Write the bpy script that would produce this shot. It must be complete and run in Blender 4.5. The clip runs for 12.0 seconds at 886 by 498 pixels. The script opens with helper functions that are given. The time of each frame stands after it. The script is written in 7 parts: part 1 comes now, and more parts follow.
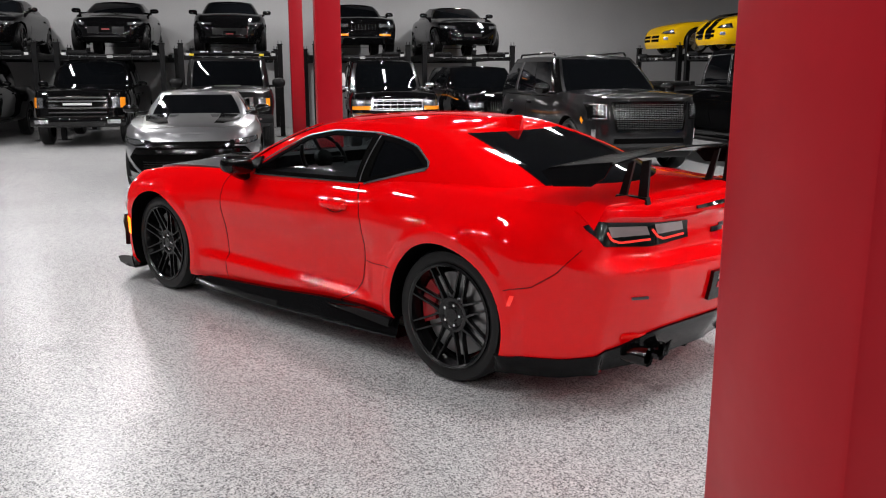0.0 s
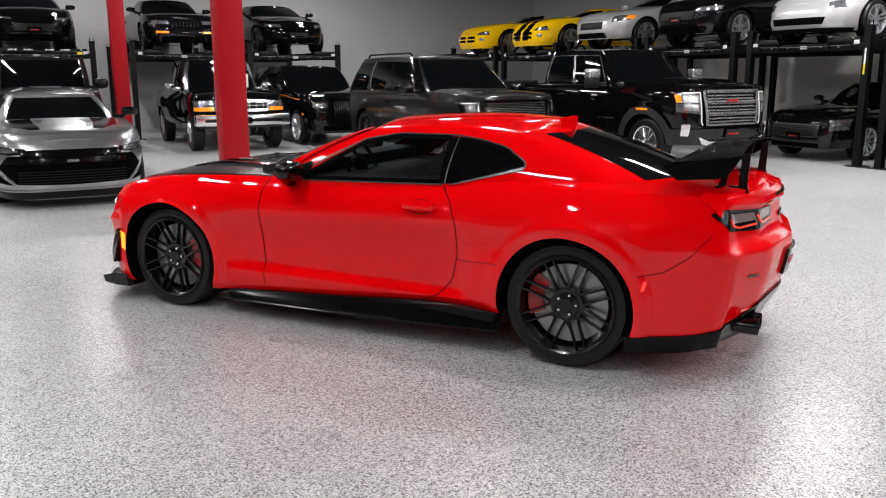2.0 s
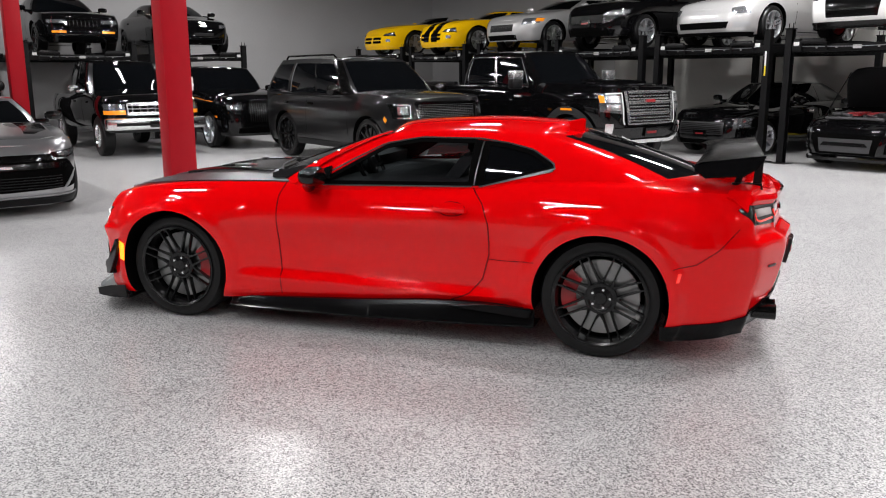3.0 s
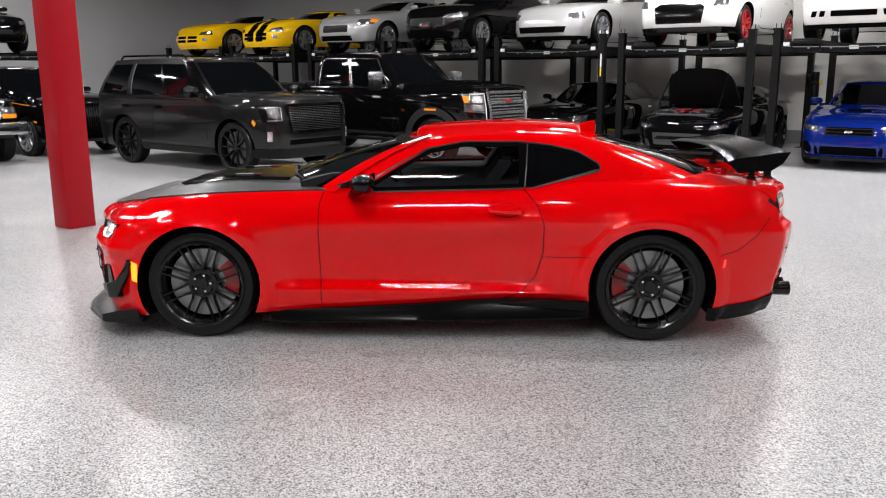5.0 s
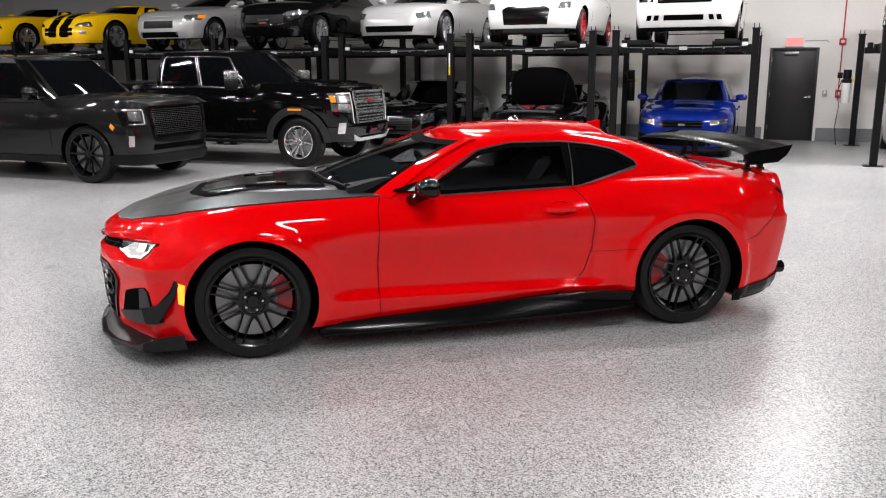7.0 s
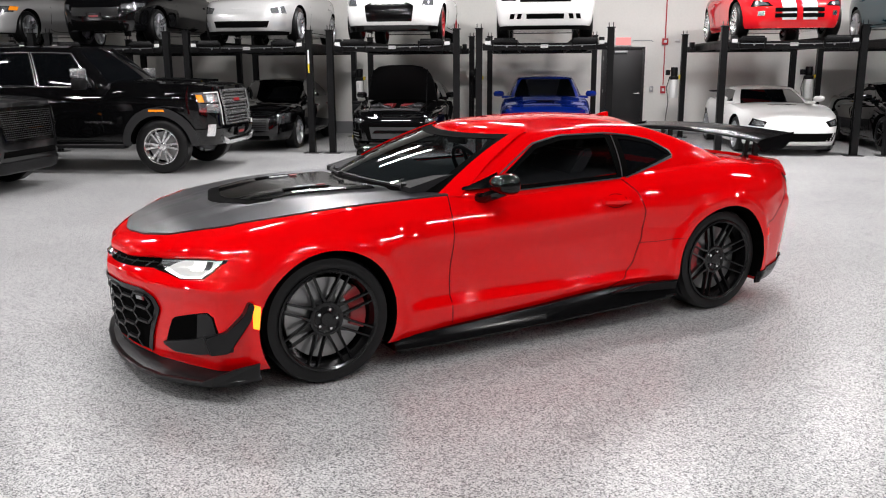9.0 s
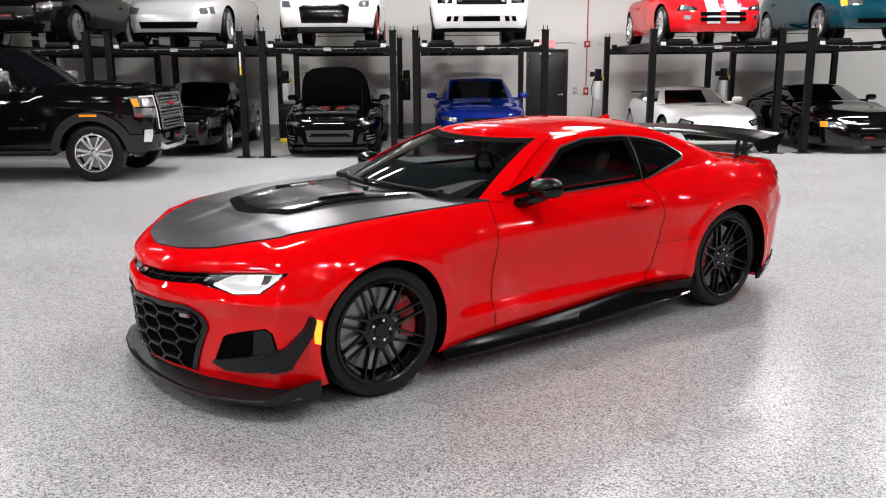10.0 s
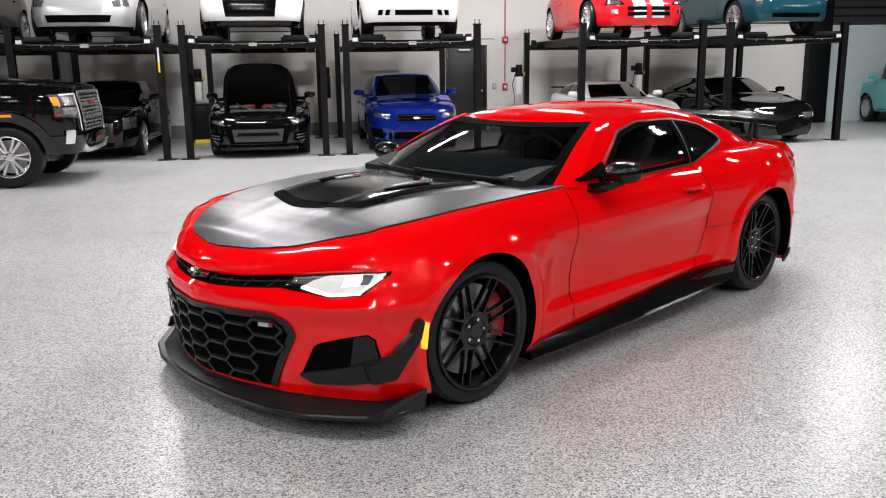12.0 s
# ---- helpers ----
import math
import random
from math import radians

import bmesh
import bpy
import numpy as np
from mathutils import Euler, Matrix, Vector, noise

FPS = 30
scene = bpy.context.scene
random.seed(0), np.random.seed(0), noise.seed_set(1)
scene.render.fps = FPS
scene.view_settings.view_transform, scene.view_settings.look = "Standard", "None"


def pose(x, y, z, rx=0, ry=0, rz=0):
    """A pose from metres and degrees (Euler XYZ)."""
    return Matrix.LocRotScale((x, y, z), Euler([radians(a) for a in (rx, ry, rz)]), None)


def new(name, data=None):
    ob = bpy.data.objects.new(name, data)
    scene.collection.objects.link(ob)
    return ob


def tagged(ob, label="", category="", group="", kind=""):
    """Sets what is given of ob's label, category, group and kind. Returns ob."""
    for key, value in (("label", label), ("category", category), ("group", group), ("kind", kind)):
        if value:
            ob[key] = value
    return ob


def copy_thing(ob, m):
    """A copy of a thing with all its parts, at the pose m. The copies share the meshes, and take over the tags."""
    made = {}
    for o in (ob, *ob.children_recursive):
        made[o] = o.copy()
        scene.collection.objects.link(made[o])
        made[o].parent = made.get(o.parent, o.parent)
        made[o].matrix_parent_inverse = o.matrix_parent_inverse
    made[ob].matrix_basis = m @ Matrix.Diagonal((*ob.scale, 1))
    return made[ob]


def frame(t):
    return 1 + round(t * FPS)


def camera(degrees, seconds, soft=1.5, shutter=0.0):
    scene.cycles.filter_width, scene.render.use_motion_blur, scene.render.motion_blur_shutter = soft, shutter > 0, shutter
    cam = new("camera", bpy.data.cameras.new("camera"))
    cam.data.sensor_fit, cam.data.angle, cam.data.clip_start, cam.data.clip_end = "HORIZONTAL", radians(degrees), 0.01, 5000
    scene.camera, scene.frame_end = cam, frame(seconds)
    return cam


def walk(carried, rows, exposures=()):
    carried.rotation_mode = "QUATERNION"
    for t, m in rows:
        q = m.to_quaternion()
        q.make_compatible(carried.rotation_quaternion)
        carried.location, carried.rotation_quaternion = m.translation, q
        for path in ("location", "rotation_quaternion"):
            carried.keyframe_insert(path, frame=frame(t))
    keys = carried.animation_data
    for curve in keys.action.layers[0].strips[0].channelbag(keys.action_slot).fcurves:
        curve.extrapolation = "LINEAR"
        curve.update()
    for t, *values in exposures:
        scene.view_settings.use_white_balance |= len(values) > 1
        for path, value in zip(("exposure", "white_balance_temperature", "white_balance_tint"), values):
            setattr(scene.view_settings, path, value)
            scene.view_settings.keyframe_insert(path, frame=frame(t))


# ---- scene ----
cam = camera(56.3, 12.0, soft=1.1)
METRES, EYE, TILT, LEAN, TURN = 9.79, 1.535, 0.0, 0.0, 77.3
ROWS = [
    (0.0, 0.0, 0.0, 0.0, -0.01, -11.77, 0.05),
    (0.5, -0.046, 0.0005, -0.0007, -4.21, -11.8, 0.11),
    (1.0, -0.0926, -0.0012, 0.0004, -8.26, -11.85, 0.12),
    (1.5, -0.1387, -0.0028, 0.0029, -12.18, -11.88, 0.12),
    (2.0, -0.1833, 0.0089, 0.0036, -16.11, -11.92, 0.14),
    (2.5, -0.2291, 0.0164, 0.0058, -20.18, -11.94, 0.17),
    (3.0, -0.2708, 0.0279, 0.0072, -24.39, -11.96, 0.2),
    (5.0, -0.4224, 0.1108, 0.0125, -40.17, -12.11, 0.22),
    (5.5, -0.4633, 0.1369, 0.0133, -44.08, -12.15, 0.19),
    (6.0, -0.4923, 0.1684, 0.0138, -48.14, -12.23, 0.22),
    (6.5, -0.5162, 0.2072, 0.0174, -52.23, -12.3, 0.23),
    (7.0, -0.5433, 0.2455, 0.0164, -56.23, -12.36, 0.23),
    (9.0, -0.5902, 0.4128, 0.0103, -71.27, -12.35, 0.3),
    (9.5, -0.593, 0.4537, 0.0132, -74.98, -12.33, 0.31),
    (10.0, -0.6055, 0.4933, 0.0125, -78.39, -12.31, 0.35),
    (10.5, -0.6032, 0.5295, 0.0082, -81.31, -12.3, 0.4),
    (11.0, -0.5933, 0.5617, 0.0087, -83.6, -12.31, 0.49),
    (11.5, -0.5906, 0.5871, 0.0051, -85.34, -12.3, 0.63),
    (12.0, -0.5859, 0.6007, 0.0015, -86.62, -12.29, 0.77),
]
walk(cam, [(t, pose(0, 0, EYE, TILT, LEAN, TURN) @ pose(METRES * x, METRES * y, METRES * z, 90 + pitch, roll, yaw)) for t, x, y, z, yaw, pitch, roll in ROWS])

# ---------------------------------------------------------------- world and light
world = bpy.data.worlds.new("world")
world.use_nodes = True
scene.world = world
bg = world.node_tree.nodes["Background"]
bg.inputs["Color"].default_value = (0.6, 0.65, 0.75, 1)
bg.inputs["Strength"].default_value = 0.004

WALL_Y, WALL_X, ROOM_E, ROOM_S, CEIL = 16.45, -26.6, 12.0, -13.0, 5.6
LAMP_POWER = 165.0
LAMPS = [(x, y, LAMP_POWER * k) for y, k in ((-8.6, 1.0), (-3.0, 1.12), (3.4, 1.05), (8.0, 0.85)) for x in (-18.6, -13.6, -8.6, -3.3)]
LAMPS += [(x, y, LAMP_POWER * 0.82) for y in (-8.6, -3.0, 3.4, 8.0) for x in (2.0, 7.5)]
LAMPS += [(x, 10.9, LAMP_POWER * 1.35) for x in (-9.3, -5.9, -2.5, 0.9, 4.3)]
LAMPS += [(-22.9, y, LAMP_POWER) for y in (-6.0, 0.4, 6.8)]


def lamp_at(x, y, power):
    data = bpy.data.lights.new("led_strip", "AREA")
    data.shape, data.size, data.size_y, data.energy = "RECTANGLE", 1.25, 0.18, power
    data.color = (1.0, 0.975, 0.985)
    ob = new("led_strip_light", data)
    ob.matrix_world = pose(x, y, CEIL - 0.32)
    return ob


for lx, ly, watts in LAMPS:
    lamp_at(lx, ly, watts)


# ---------------------------------------------------------------- materials
def mat(name, base, rough=0.5, metal=0.0, coat=0.0, spec=0.5, grain=0.0, grain_scale=60.0, bump=0.0, bump_scale=200.0,
        emit=None, power=0.0, trans=0.0, coat_rough=0.04, wear=0.0):
    """A procedural surface: base colour with grain at two scales, roughness wear and a fine relief."""
    m = bpy.data.materials.new(name)
    m.use_nodes = True
    nt = m.node_tree
    b = nt.nodes["Principled BSDF"]
    b.inputs["Base Color"].default_value = (*base, 1)
    b.inputs["Roughness"].default_value = rough
    b.inputs["Metallic"].default_value = metal
    b.inputs["Coat Weight"].default_value = coat
    b.inputs["Coat Roughness"].default_value = coat_rough
    b.inputs["Specular IOR Level"].default_value = spec
    b.inputs["Transmission Weight"].default_value = trans
    tc = nt.nodes.new("ShaderNodeTexCoord")
    if grain:
        n1 = nt.nodes.new("ShaderNodeTexNoise")
        n1.inputs["Scale"].default_value = grain_scale
        n1.inputs["Detail"].default_value = 6
        n2 = nt.nodes.new("ShaderNodeTexNoise")
        n2.inputs["Scale"].default_value = grain_scale * 0.06
        n2.inputs["Detail"].default_value = 4
        add = nt.nodes.new("ShaderNodeMath")
        add.operation = "ADD"
        for k, n in enumerate((n1, n2)):
            nt.links.new(tc.outputs["Object"], n.inputs["Vector"])
            nt.links.new(n.outputs["Fac"], add.inputs[k])
        mp = nt.nodes.new("ShaderNodeMapRange")
        mp.inputs["From Min"].default_value, mp.inputs["From Max"].default_value = 0.6, 1.4
        mp.inputs["To Min"].default_value, mp.inputs["To Max"].default_value = 1 - grain, 1 + grain
        nt.links.new(add.outputs[0], mp.inputs["Value"])
        mul = nt.nodes.new("ShaderNodeVectorMath")
        mul.operation = "SCALE"
        mul.inputs[0].default_value = base
        nt.links.new(mp.outputs[0], mul.inputs["Scale"])
        nt.links.new(mul.outputs[0], b.inputs["Base Color"])
    if wear:
        n3 = nt.nodes.new("ShaderNodeTexNoise")
        n3.inputs["Scale"].default_value = 3.0
        n3.inputs["Detail"].default_value = 8
        mp3 = nt.nodes.new("ShaderNodeMapRange")
        mp3.inputs["To Min"].default_value, mp3.inputs["To Max"].default_value = max(0.02, rough - wear), rough + wear
        nt.links.new(tc.outputs["Object"], n3.inputs["Vector"])
        nt.links.new(n3.outputs["Fac"], mp3.inputs["Value"])
        nt.links.new(mp3.outputs[0], b.inputs["Roughness"])
    if bump:
        n4 = nt.nodes.new("ShaderNodeTexNoise")
        n4.inputs["Scale"].default_value = bump_scale
        n4.inputs["Detail"].default_value = 3
        bp = nt.nodes.new("ShaderNodeBump")
        bp.inputs["Strength"].default_value = bump
        bp.inputs["Distance"].default_value = 0.004
        nt.links.new(tc.outputs["Object"], n4.inputs["Vector"])
        nt.links.new(n4.outputs["Fac"], bp.inputs["Height"])
        nt.links.new(bp.outputs[0], b.inputs["Normal"])
    if emit:
        b.inputs["Emission Color"].default_value = (*emit, 1)
        b.inputs["Emission Strength"].default_value = power
    return m


def paint(name, base, rough=0.32, coat=1.0, metal=0.0):
    m = mat(name, base, rough=rough, coat=coat, metal=metal, spec=0.5, grain=0.04, grain_scale=400.0, coat_rough=0.012)
    if not metal:
        m.node_tree.nodes["Principled BSDF"].inputs["IOR"].default_value = 1.0
    return m


RED = paint("red_paint", (0.73, 0.0004, 0.0018), coat=0.9)
BLACK_PAINT = paint("black_paint", (0.0025, 0.0025, 0.0028), coat=1.0)
GREY_PAINT = mat("dark_grey_satin_paint", (0.004, 0.004, 0.0045), rough=0.40, spec=0.12, coat=0.8, coat_rough=0.06, grain=0.05, grain_scale=300.0)
SILVER = paint("silver_paint", (0.36, 0.365, 0.375), metal=0.85, rough=0.28)
BRIGHT_SILVER = paint("pale_silver_paint", (0.46, 0.46, 0.455), metal=0.4)
WHITE = paint("white_paint", (0.76, 0.76, 0.745))
YELLOW = paint("yellow_paint", (0.85, 0.50, 0.004))
BLUE = paint("blue_paint", (0.002, 0.014, 0.16))
TEAL = paint("teal_paint", (0.004, 0.04, 0.058))
PALE_TEAL = paint("pale_teal_paint", (0.10, 0.42, 0.42))
VIPER_RED = paint("bright_red_paint", (0.62, 0.01, 0.015))
SATIN = mat("satin_black_wrap", (0.045, 0.045, 0.05), rough=0.36, metal=0.75, coat=0.10, coat_rough=0.3, wear=0.04, grain=0.06)
# black wrap lightened to grey: lamp reflections put into the base colour
SATIN_GREY = mat("satin_wrap_lightened", (0.20, 0.20, 0.205), rough=0.30, metal=0.8, wear=0.05, grain=0.08)
SATIN_DARK = mat("satin_dark_plastic", (0.007, 0.007, 0.0075), rough=0.34, spec=0.3, wear=0.06, grain=0.1)
SKIRT = mat("gloss_black_plastic", (0.003, 0.003, 0.0033), rough=0.16, spec=0.15, wear=0.05, grain=0.1)
GLOSS_BLACK = mat("gloss_black", (0.002, 0.002, 0.002), rough=0.12, spec=0.4)
PLASTIC = mat("black_plastic", (0.004, 0.004, 0.0044), rough=0.45, spec=0.2, grain=0.15, bump=0.15, wear=0.08)
# near-black: shade of uncut openings as colour; also black trim and frit
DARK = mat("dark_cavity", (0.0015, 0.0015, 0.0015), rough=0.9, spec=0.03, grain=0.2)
SEAM = mat("panel_seam", (0.003, 0.003, 0.003), rough=0.8, spec=0.05)
SEAM_RED = mat("red_panel_seam", (0.035, 0.002, 0.0025), rough=0.8, spec=0.05)
BLACK_GLASS = mat("tinted_glass", (0.002, 0.0024, 0.003), rough=0.03, spec=0.45, coat=0.0)
CHROME = mat("chrome", (0.90, 0.905, 0.91), rough=0.17, metal=1.0, wear=0.03)
ALLOY = mat("silver_alloy", (0.55, 0.56, 0.58), rough=0.28, metal=0.9, wear=0.05)
BLACK_RIM = mat("black_rim", (0.003, 0.003, 0.0033), rough=0.22, spec=0.35, coat=0.15, wear=0.05)
RED_RIM = mat("red_rim", (0.35, 0.006, 0.01), rough=0.3, coat=0.6)
RUBBER = mat("tyre_rubber", (0.0045, 0.0045, 0.0047), rough=0.40, spec=0.3, grain=0.2, bump=0.12, bump_scale=90, wear=0.08)
DISC = mat("brake_disc", (0.30, 0.30, 0.30), rough=0.32, metal=1.0, wear=0.1)
CALIPER = mat("caliper_red", (0.30, 0.008, 0.012), rough=0.35, coat=0.4)
LENS = mat("clear_lamp_lens", (0.26, 0.27, 0.28), rough=0.12, metal=0.75, coat=1.0, grain=0.35, grain_scale=24.0)
LENS_LIT = mat("lit_lamp_lens", (0.38, 0.39, 0.40), rough=0.12, metal=0.6, coat=1.0, grain=0.35, grain_scale=24.0, emit=(1.0, 0.99, 0.95), power=0.6)
AMBER = mat("amber_lens", (0.75, 0.25, 0.01), rough=0.15, coat=1.0, emit=(1.0, 0.28, 0.02), power=0.35)
AMBER_LIT = mat("amber_lamp_lit", (0.8, 0.25, 0.01), rough=0.2, coat=1.0, emit=(1.0, 0.24, 0.01), power=2.4)
RED_LENS = mat("red_lens", (0.30, 0.003, 0.003), rough=0.15, coat=1.0, emit=(1.0, 0.02, 0.015), power=0.35)
RED_LIT = mat("red_lamp_lit", (0.6, 0.01, 0.01), rough=0.2, coat=1.0, emit=(1.0, 0.06, 0.04), power=0.7)
LAMP_LIT = mat("headlamp_lit", (0.9, 0.9, 0.9), rough=0.2, emit=(1.0, 0.98, 0.95), power=0.9)
STEEL_BLACK = mat("powder_coated_steel", (0.003, 0.003, 0.0034), rough=0.42, spec=0.2, grain=0.2, bump=0.1, wear=0.1)
GALV = mat("galvanised_steel", (0.45, 0.46, 0.47), rough=0.4, metal=0.8, wear=0.1)
POLE_RED = mat("red_pole_paint", (0.35, 0.005, 0.012), rough=0.36, spec=0.2, grain=0.07, grain_scale=9.0, bump=0.5, bump_scale=7.0, wear=0.1)
WALL_WHITE = mat("off_white_wall_paint", (0.80, 0.785, 0.745), rough=0.6, grain=0.04, grain_scale=20.0, bump=0.25, bump_scale=60.0)
# grey holds the weak light of the hall's west end in its colour
WALL_GREY = mat("greyed_wall_paint", (0.46, 0.46, 0.46), rough=0.6, grain=0.05, grain_scale=20.0, bump=0.25, bump_scale=60.0)
BASE_GREY = mat("grey_plinth_paint", (0.20, 0.20, 0.21), rough=0.55, grain=0.08, grain_scale=16.0)
DOOR_BLACK = mat("door_black_paint", (0.012, 0.012, 0.013), rough=0.42, grain=0.1, wear=0.06)
WALL_DARK = mat("dark_wall_paint", (0.07, 0.07, 0.072), rough=0.6, grain=0.08, grain_scale=16.0, bump=0.2)
GRILLE_CHROME = mat("bright_grille", (0.62, 0.625, 0.63), rough=0.22, metal=0.85, wear=0.06)
FLARE = mat("grey_flare_plastic", (0.012, 0.012, 0.013), rough=0.5, grain=0.15, bump=0.15)
CEIL_GREY = mat("ceiling_paint", (0.022, 0.022, 0.024), rough=0.8, grain=0.1, grain_scale=8.0)
WALL_PALE = mat("pale_blue_wall_paint", (0.55, 0.62, 0.63), rough=0.55, grain=0.05, grain_scale=14.0, bump=0.2)
SHUTTER = mat("dark_shutter", (0.03, 0.031, 0.033), rough=0.45, grain=0.15, wear=0.08)
YELLOW_TAG = mat("yellow_tag", (0.8, 0.6, 0.02), rough=0.5)
WHITE_TAG = mat("white_tag", (0.75, 0.75, 0.74), rough=0.5)
RED_TAG = mat("red_tag", (0.5, 0.02, 0.03), rough=0.5)
RED_DARK = mat("dark_red_enamel", (0.22, 0.008, 0.012), rough=0.4)
SIGN_GLOW = mat("sign_face", (0.8, 0.25, 0.24), rough=0.4, emit=(1.0, 0.30, 0.28), power=0.55)
TRIM_GREY = mat("dark_satin_trim", (0.07, 0.07, 0.073), rough=0.35, metal=0.7, wear=0.06)
SMOKE = mat("smoked_lens", (0.20, 0.16, 0.16), rough=0.1, coat=1.0)
CARBON = mat("black_carbon", (0.004, 0.004, 0.0045), rough=0.16, spec=0.5, grain=0.35, grain_scale=300.0)
ALLOY_DARK = mat("dull_alloy", (0.16, 0.16, 0.17), rough=0.5, metal=0.8, wear=0.08, grain=0.2)
CARBON.node_tree.nodes["Principled BSDF"].inputs["IOR"].default_value = 1.09
INTERIOR = mat("interior_black", (0.013, 0.013, 0.0145), rough=0.7, spec=0.2, grain=0.2, bump=0.2)


def tinted(name, r, g_, b_):
    m = bpy.data.materials.new(name)
    m.use_nodes = True
    nt = m.node_tree
    b = nt.nodes["Principled BSDF"]
    nt.nodes.remove(b)
    g = nt.nodes.new("ShaderNodeBsdfGlossy")
    g.inputs["Roughness"].default_value = 0.02
    t = nt.nodes.new("ShaderNodeBsdfTransparent")
    t.inputs["Color"].default_value = (r, g_, b_, 1)
    lw = nt.nodes.new("ShaderNodeLayerWeight")
    lw.inputs["Blend"].default_value = 0.5
    pw = nt.nodes.new("ShaderNodeMath")
    pw.operation = "POWER"
    pw.inputs[1].default_value = 5.0
    nt.links.new(lw.outputs["Facing"], pw.inputs[0])
    f = nt.nodes.new("ShaderNodeMath")
    f.operation = "MULTIPLY_ADD"
    f.inputs[1].default_value, f.inputs[2].default_value = 0.9, 0.035
    nt.links.new(pw.outputs[0], f.inputs[0])
    mx = nt.nodes.new("ShaderNodeMixShader")
    nt.links.new(f.outputs[0], mx.inputs[0])
    nt.links.new(t.outputs[0], mx.inputs[1])
    nt.links.new(g.outputs[0], mx.inputs[2])
    nt.links.new(mx.outputs[0], nt.nodes["Material Output"].inputs["Surface"])
    return m


TINT = tinted("see_through_tint", 0.80, 0.83, 0.84)
TINT_DARK = tinted("dark_windscreen_tint", 0.32, 0.36, 0.37)


def floor_material():
    m = bpy.data.materials.new("flake_epoxy")
    m.use_nodes = True
    nt = m.node_tree
    b = nt.nodes["Principled BSDF"]
    tc = nt.nodes.new("ShaderNodeTexCoord")

    def ramp(stops):
        r = nt.nodes.new("ShaderNodeValToRGB")
        r.color_ramp.interpolation = "CONSTANT"
        el = r.color_ramp.elements
        el[0].position, el[0].color = stops[0][0], (*stops[0][1], 1)
        el[1].position, el[1].color = stops[1][0], (*stops[1][1], 1)
        for p, c in stops[2:]:
            e = el.new(p)
            e.color = (*c, 1)
        return r

    v = nt.nodes.new("ShaderNodeTexVoronoi")
    v.inputs["Scale"].default_value = 175.0
    nt.links.new(tc.outputs["Object"], v.inputs["Vector"])
    r = ramp([(0.0, (0.045, 0.045, 0.046)), (0.11, (0.15, 0.15, 0.153)), (0.27, (0.29, 0.29, 0.292)), (0.50, (0.43, 0.43, 0.428)), (0.80, (0.56, 0.56, 0.555))])
    sep = nt.nodes.new("ShaderNodeSeparateColor")
    nt.links.new(v.outputs["Color"], sep.inputs[0])
    nt.links.new(sep.outputs[0], r.inputs[0])
    # wear: wide soft cloud, and small dark scuffs
    n = nt.nodes.new("ShaderNodeTexNoise")
    n.inputs["Scale"].default_value = 0.55
    n.inputs["Detail"].default_value = 5
    nt.links.new(tc.outputs["Object"], n.inputs["Vector"])
    mp = nt.nodes.new("ShaderNodeMapRange")
    mp.inputs["From Min"].default_value, mp.inputs["From Max"].default_value = 0.3, 0.7
    mp.inputs["To Min"].default_value, mp.inputs["To Max"].default_value = 0.86, 1.08
    nt.links.new(n.outputs["Fac"], mp.inputs["Value"])
    n2 = nt.nodes.new("ShaderNodeTexNoise")
    n2.inputs["Scale"].default_value = 2.3
    n2.inputs["Detail"].default_value = 7
    n2.inputs["Roughness"].default_value = 0.62
    nt.links.new(tc.outputs["Object"], n2.inputs["Vector"])
    mp2 = nt.nodes.new("ShaderNodeMapRange")
    mp2.inputs["From Min"].default_value, mp2.inputs["From Max"].default_value = 0.635, 0.72
    mp2.inputs["To Min"].default_value, mp2.inputs["To Max"].default_value = 1.0, 0.62
    nt.links.new(n2.outputs["Fac"], mp2.inputs["Value"])
    mm = nt.nodes.new("ShaderNodeMath")
    mm.operation = "MULTIPLY"
    nt.links.new(mp.outputs[0], mm.inputs[0])
    nt.links.new(mp2.outputs[0], mm.inputs[1])
    sc = nt.nodes.new("ShaderNodeVectorMath")
    sc.operation = "SCALE"
    nt.links.new(r.outputs[0], sc.inputs[0])
    nt.links.new(mm.outputs[0], sc.inputs["Scale"])
    nt.links.new(sc.outputs[0], b.inputs["Base Color"])
    b.inputs["Roughness"].default_value = 0.5
    b.inputs["Coat Weight"].default_value = 0.5
    b.inputs["Coat IOR"].default_value = 1.5
    b.inputs["Coat Roughness"].default_value = 0.27
    bp = nt.nodes.new("ShaderNodeBump")
    bp.inputs["Strength"].default_value = 0.05
    bp.inputs["Distance"].default_value = 0.001
    nt.links.new(v.outputs["Distance"], bp.inputs["Height"])
    nt.links.new(bp.outputs[0], b.inputs["Normal"])
    n5 = nt.nodes.new("ShaderNodeTexNoise")
    n5.inputs["Scale"].default_value = 9.0
    n5.inputs["Detail"].default_value = 4
    nt.links.new(tc.outputs["Object"], n5.inputs["Vector"])
    bp2 = nt.nodes.new("ShaderNodeBump")
    bp2.inputs["Strength"].default_value = 0.06
    bp2.inputs["Distance"].default_value = 0.01
    nt.links.new(n5.outputs["Fac"], bp2.inputs["Height"])
    nt.links.new(bp2.outputs[0], b.inputs["Coat Normal"])
    return m


FLOOR = floor_material()


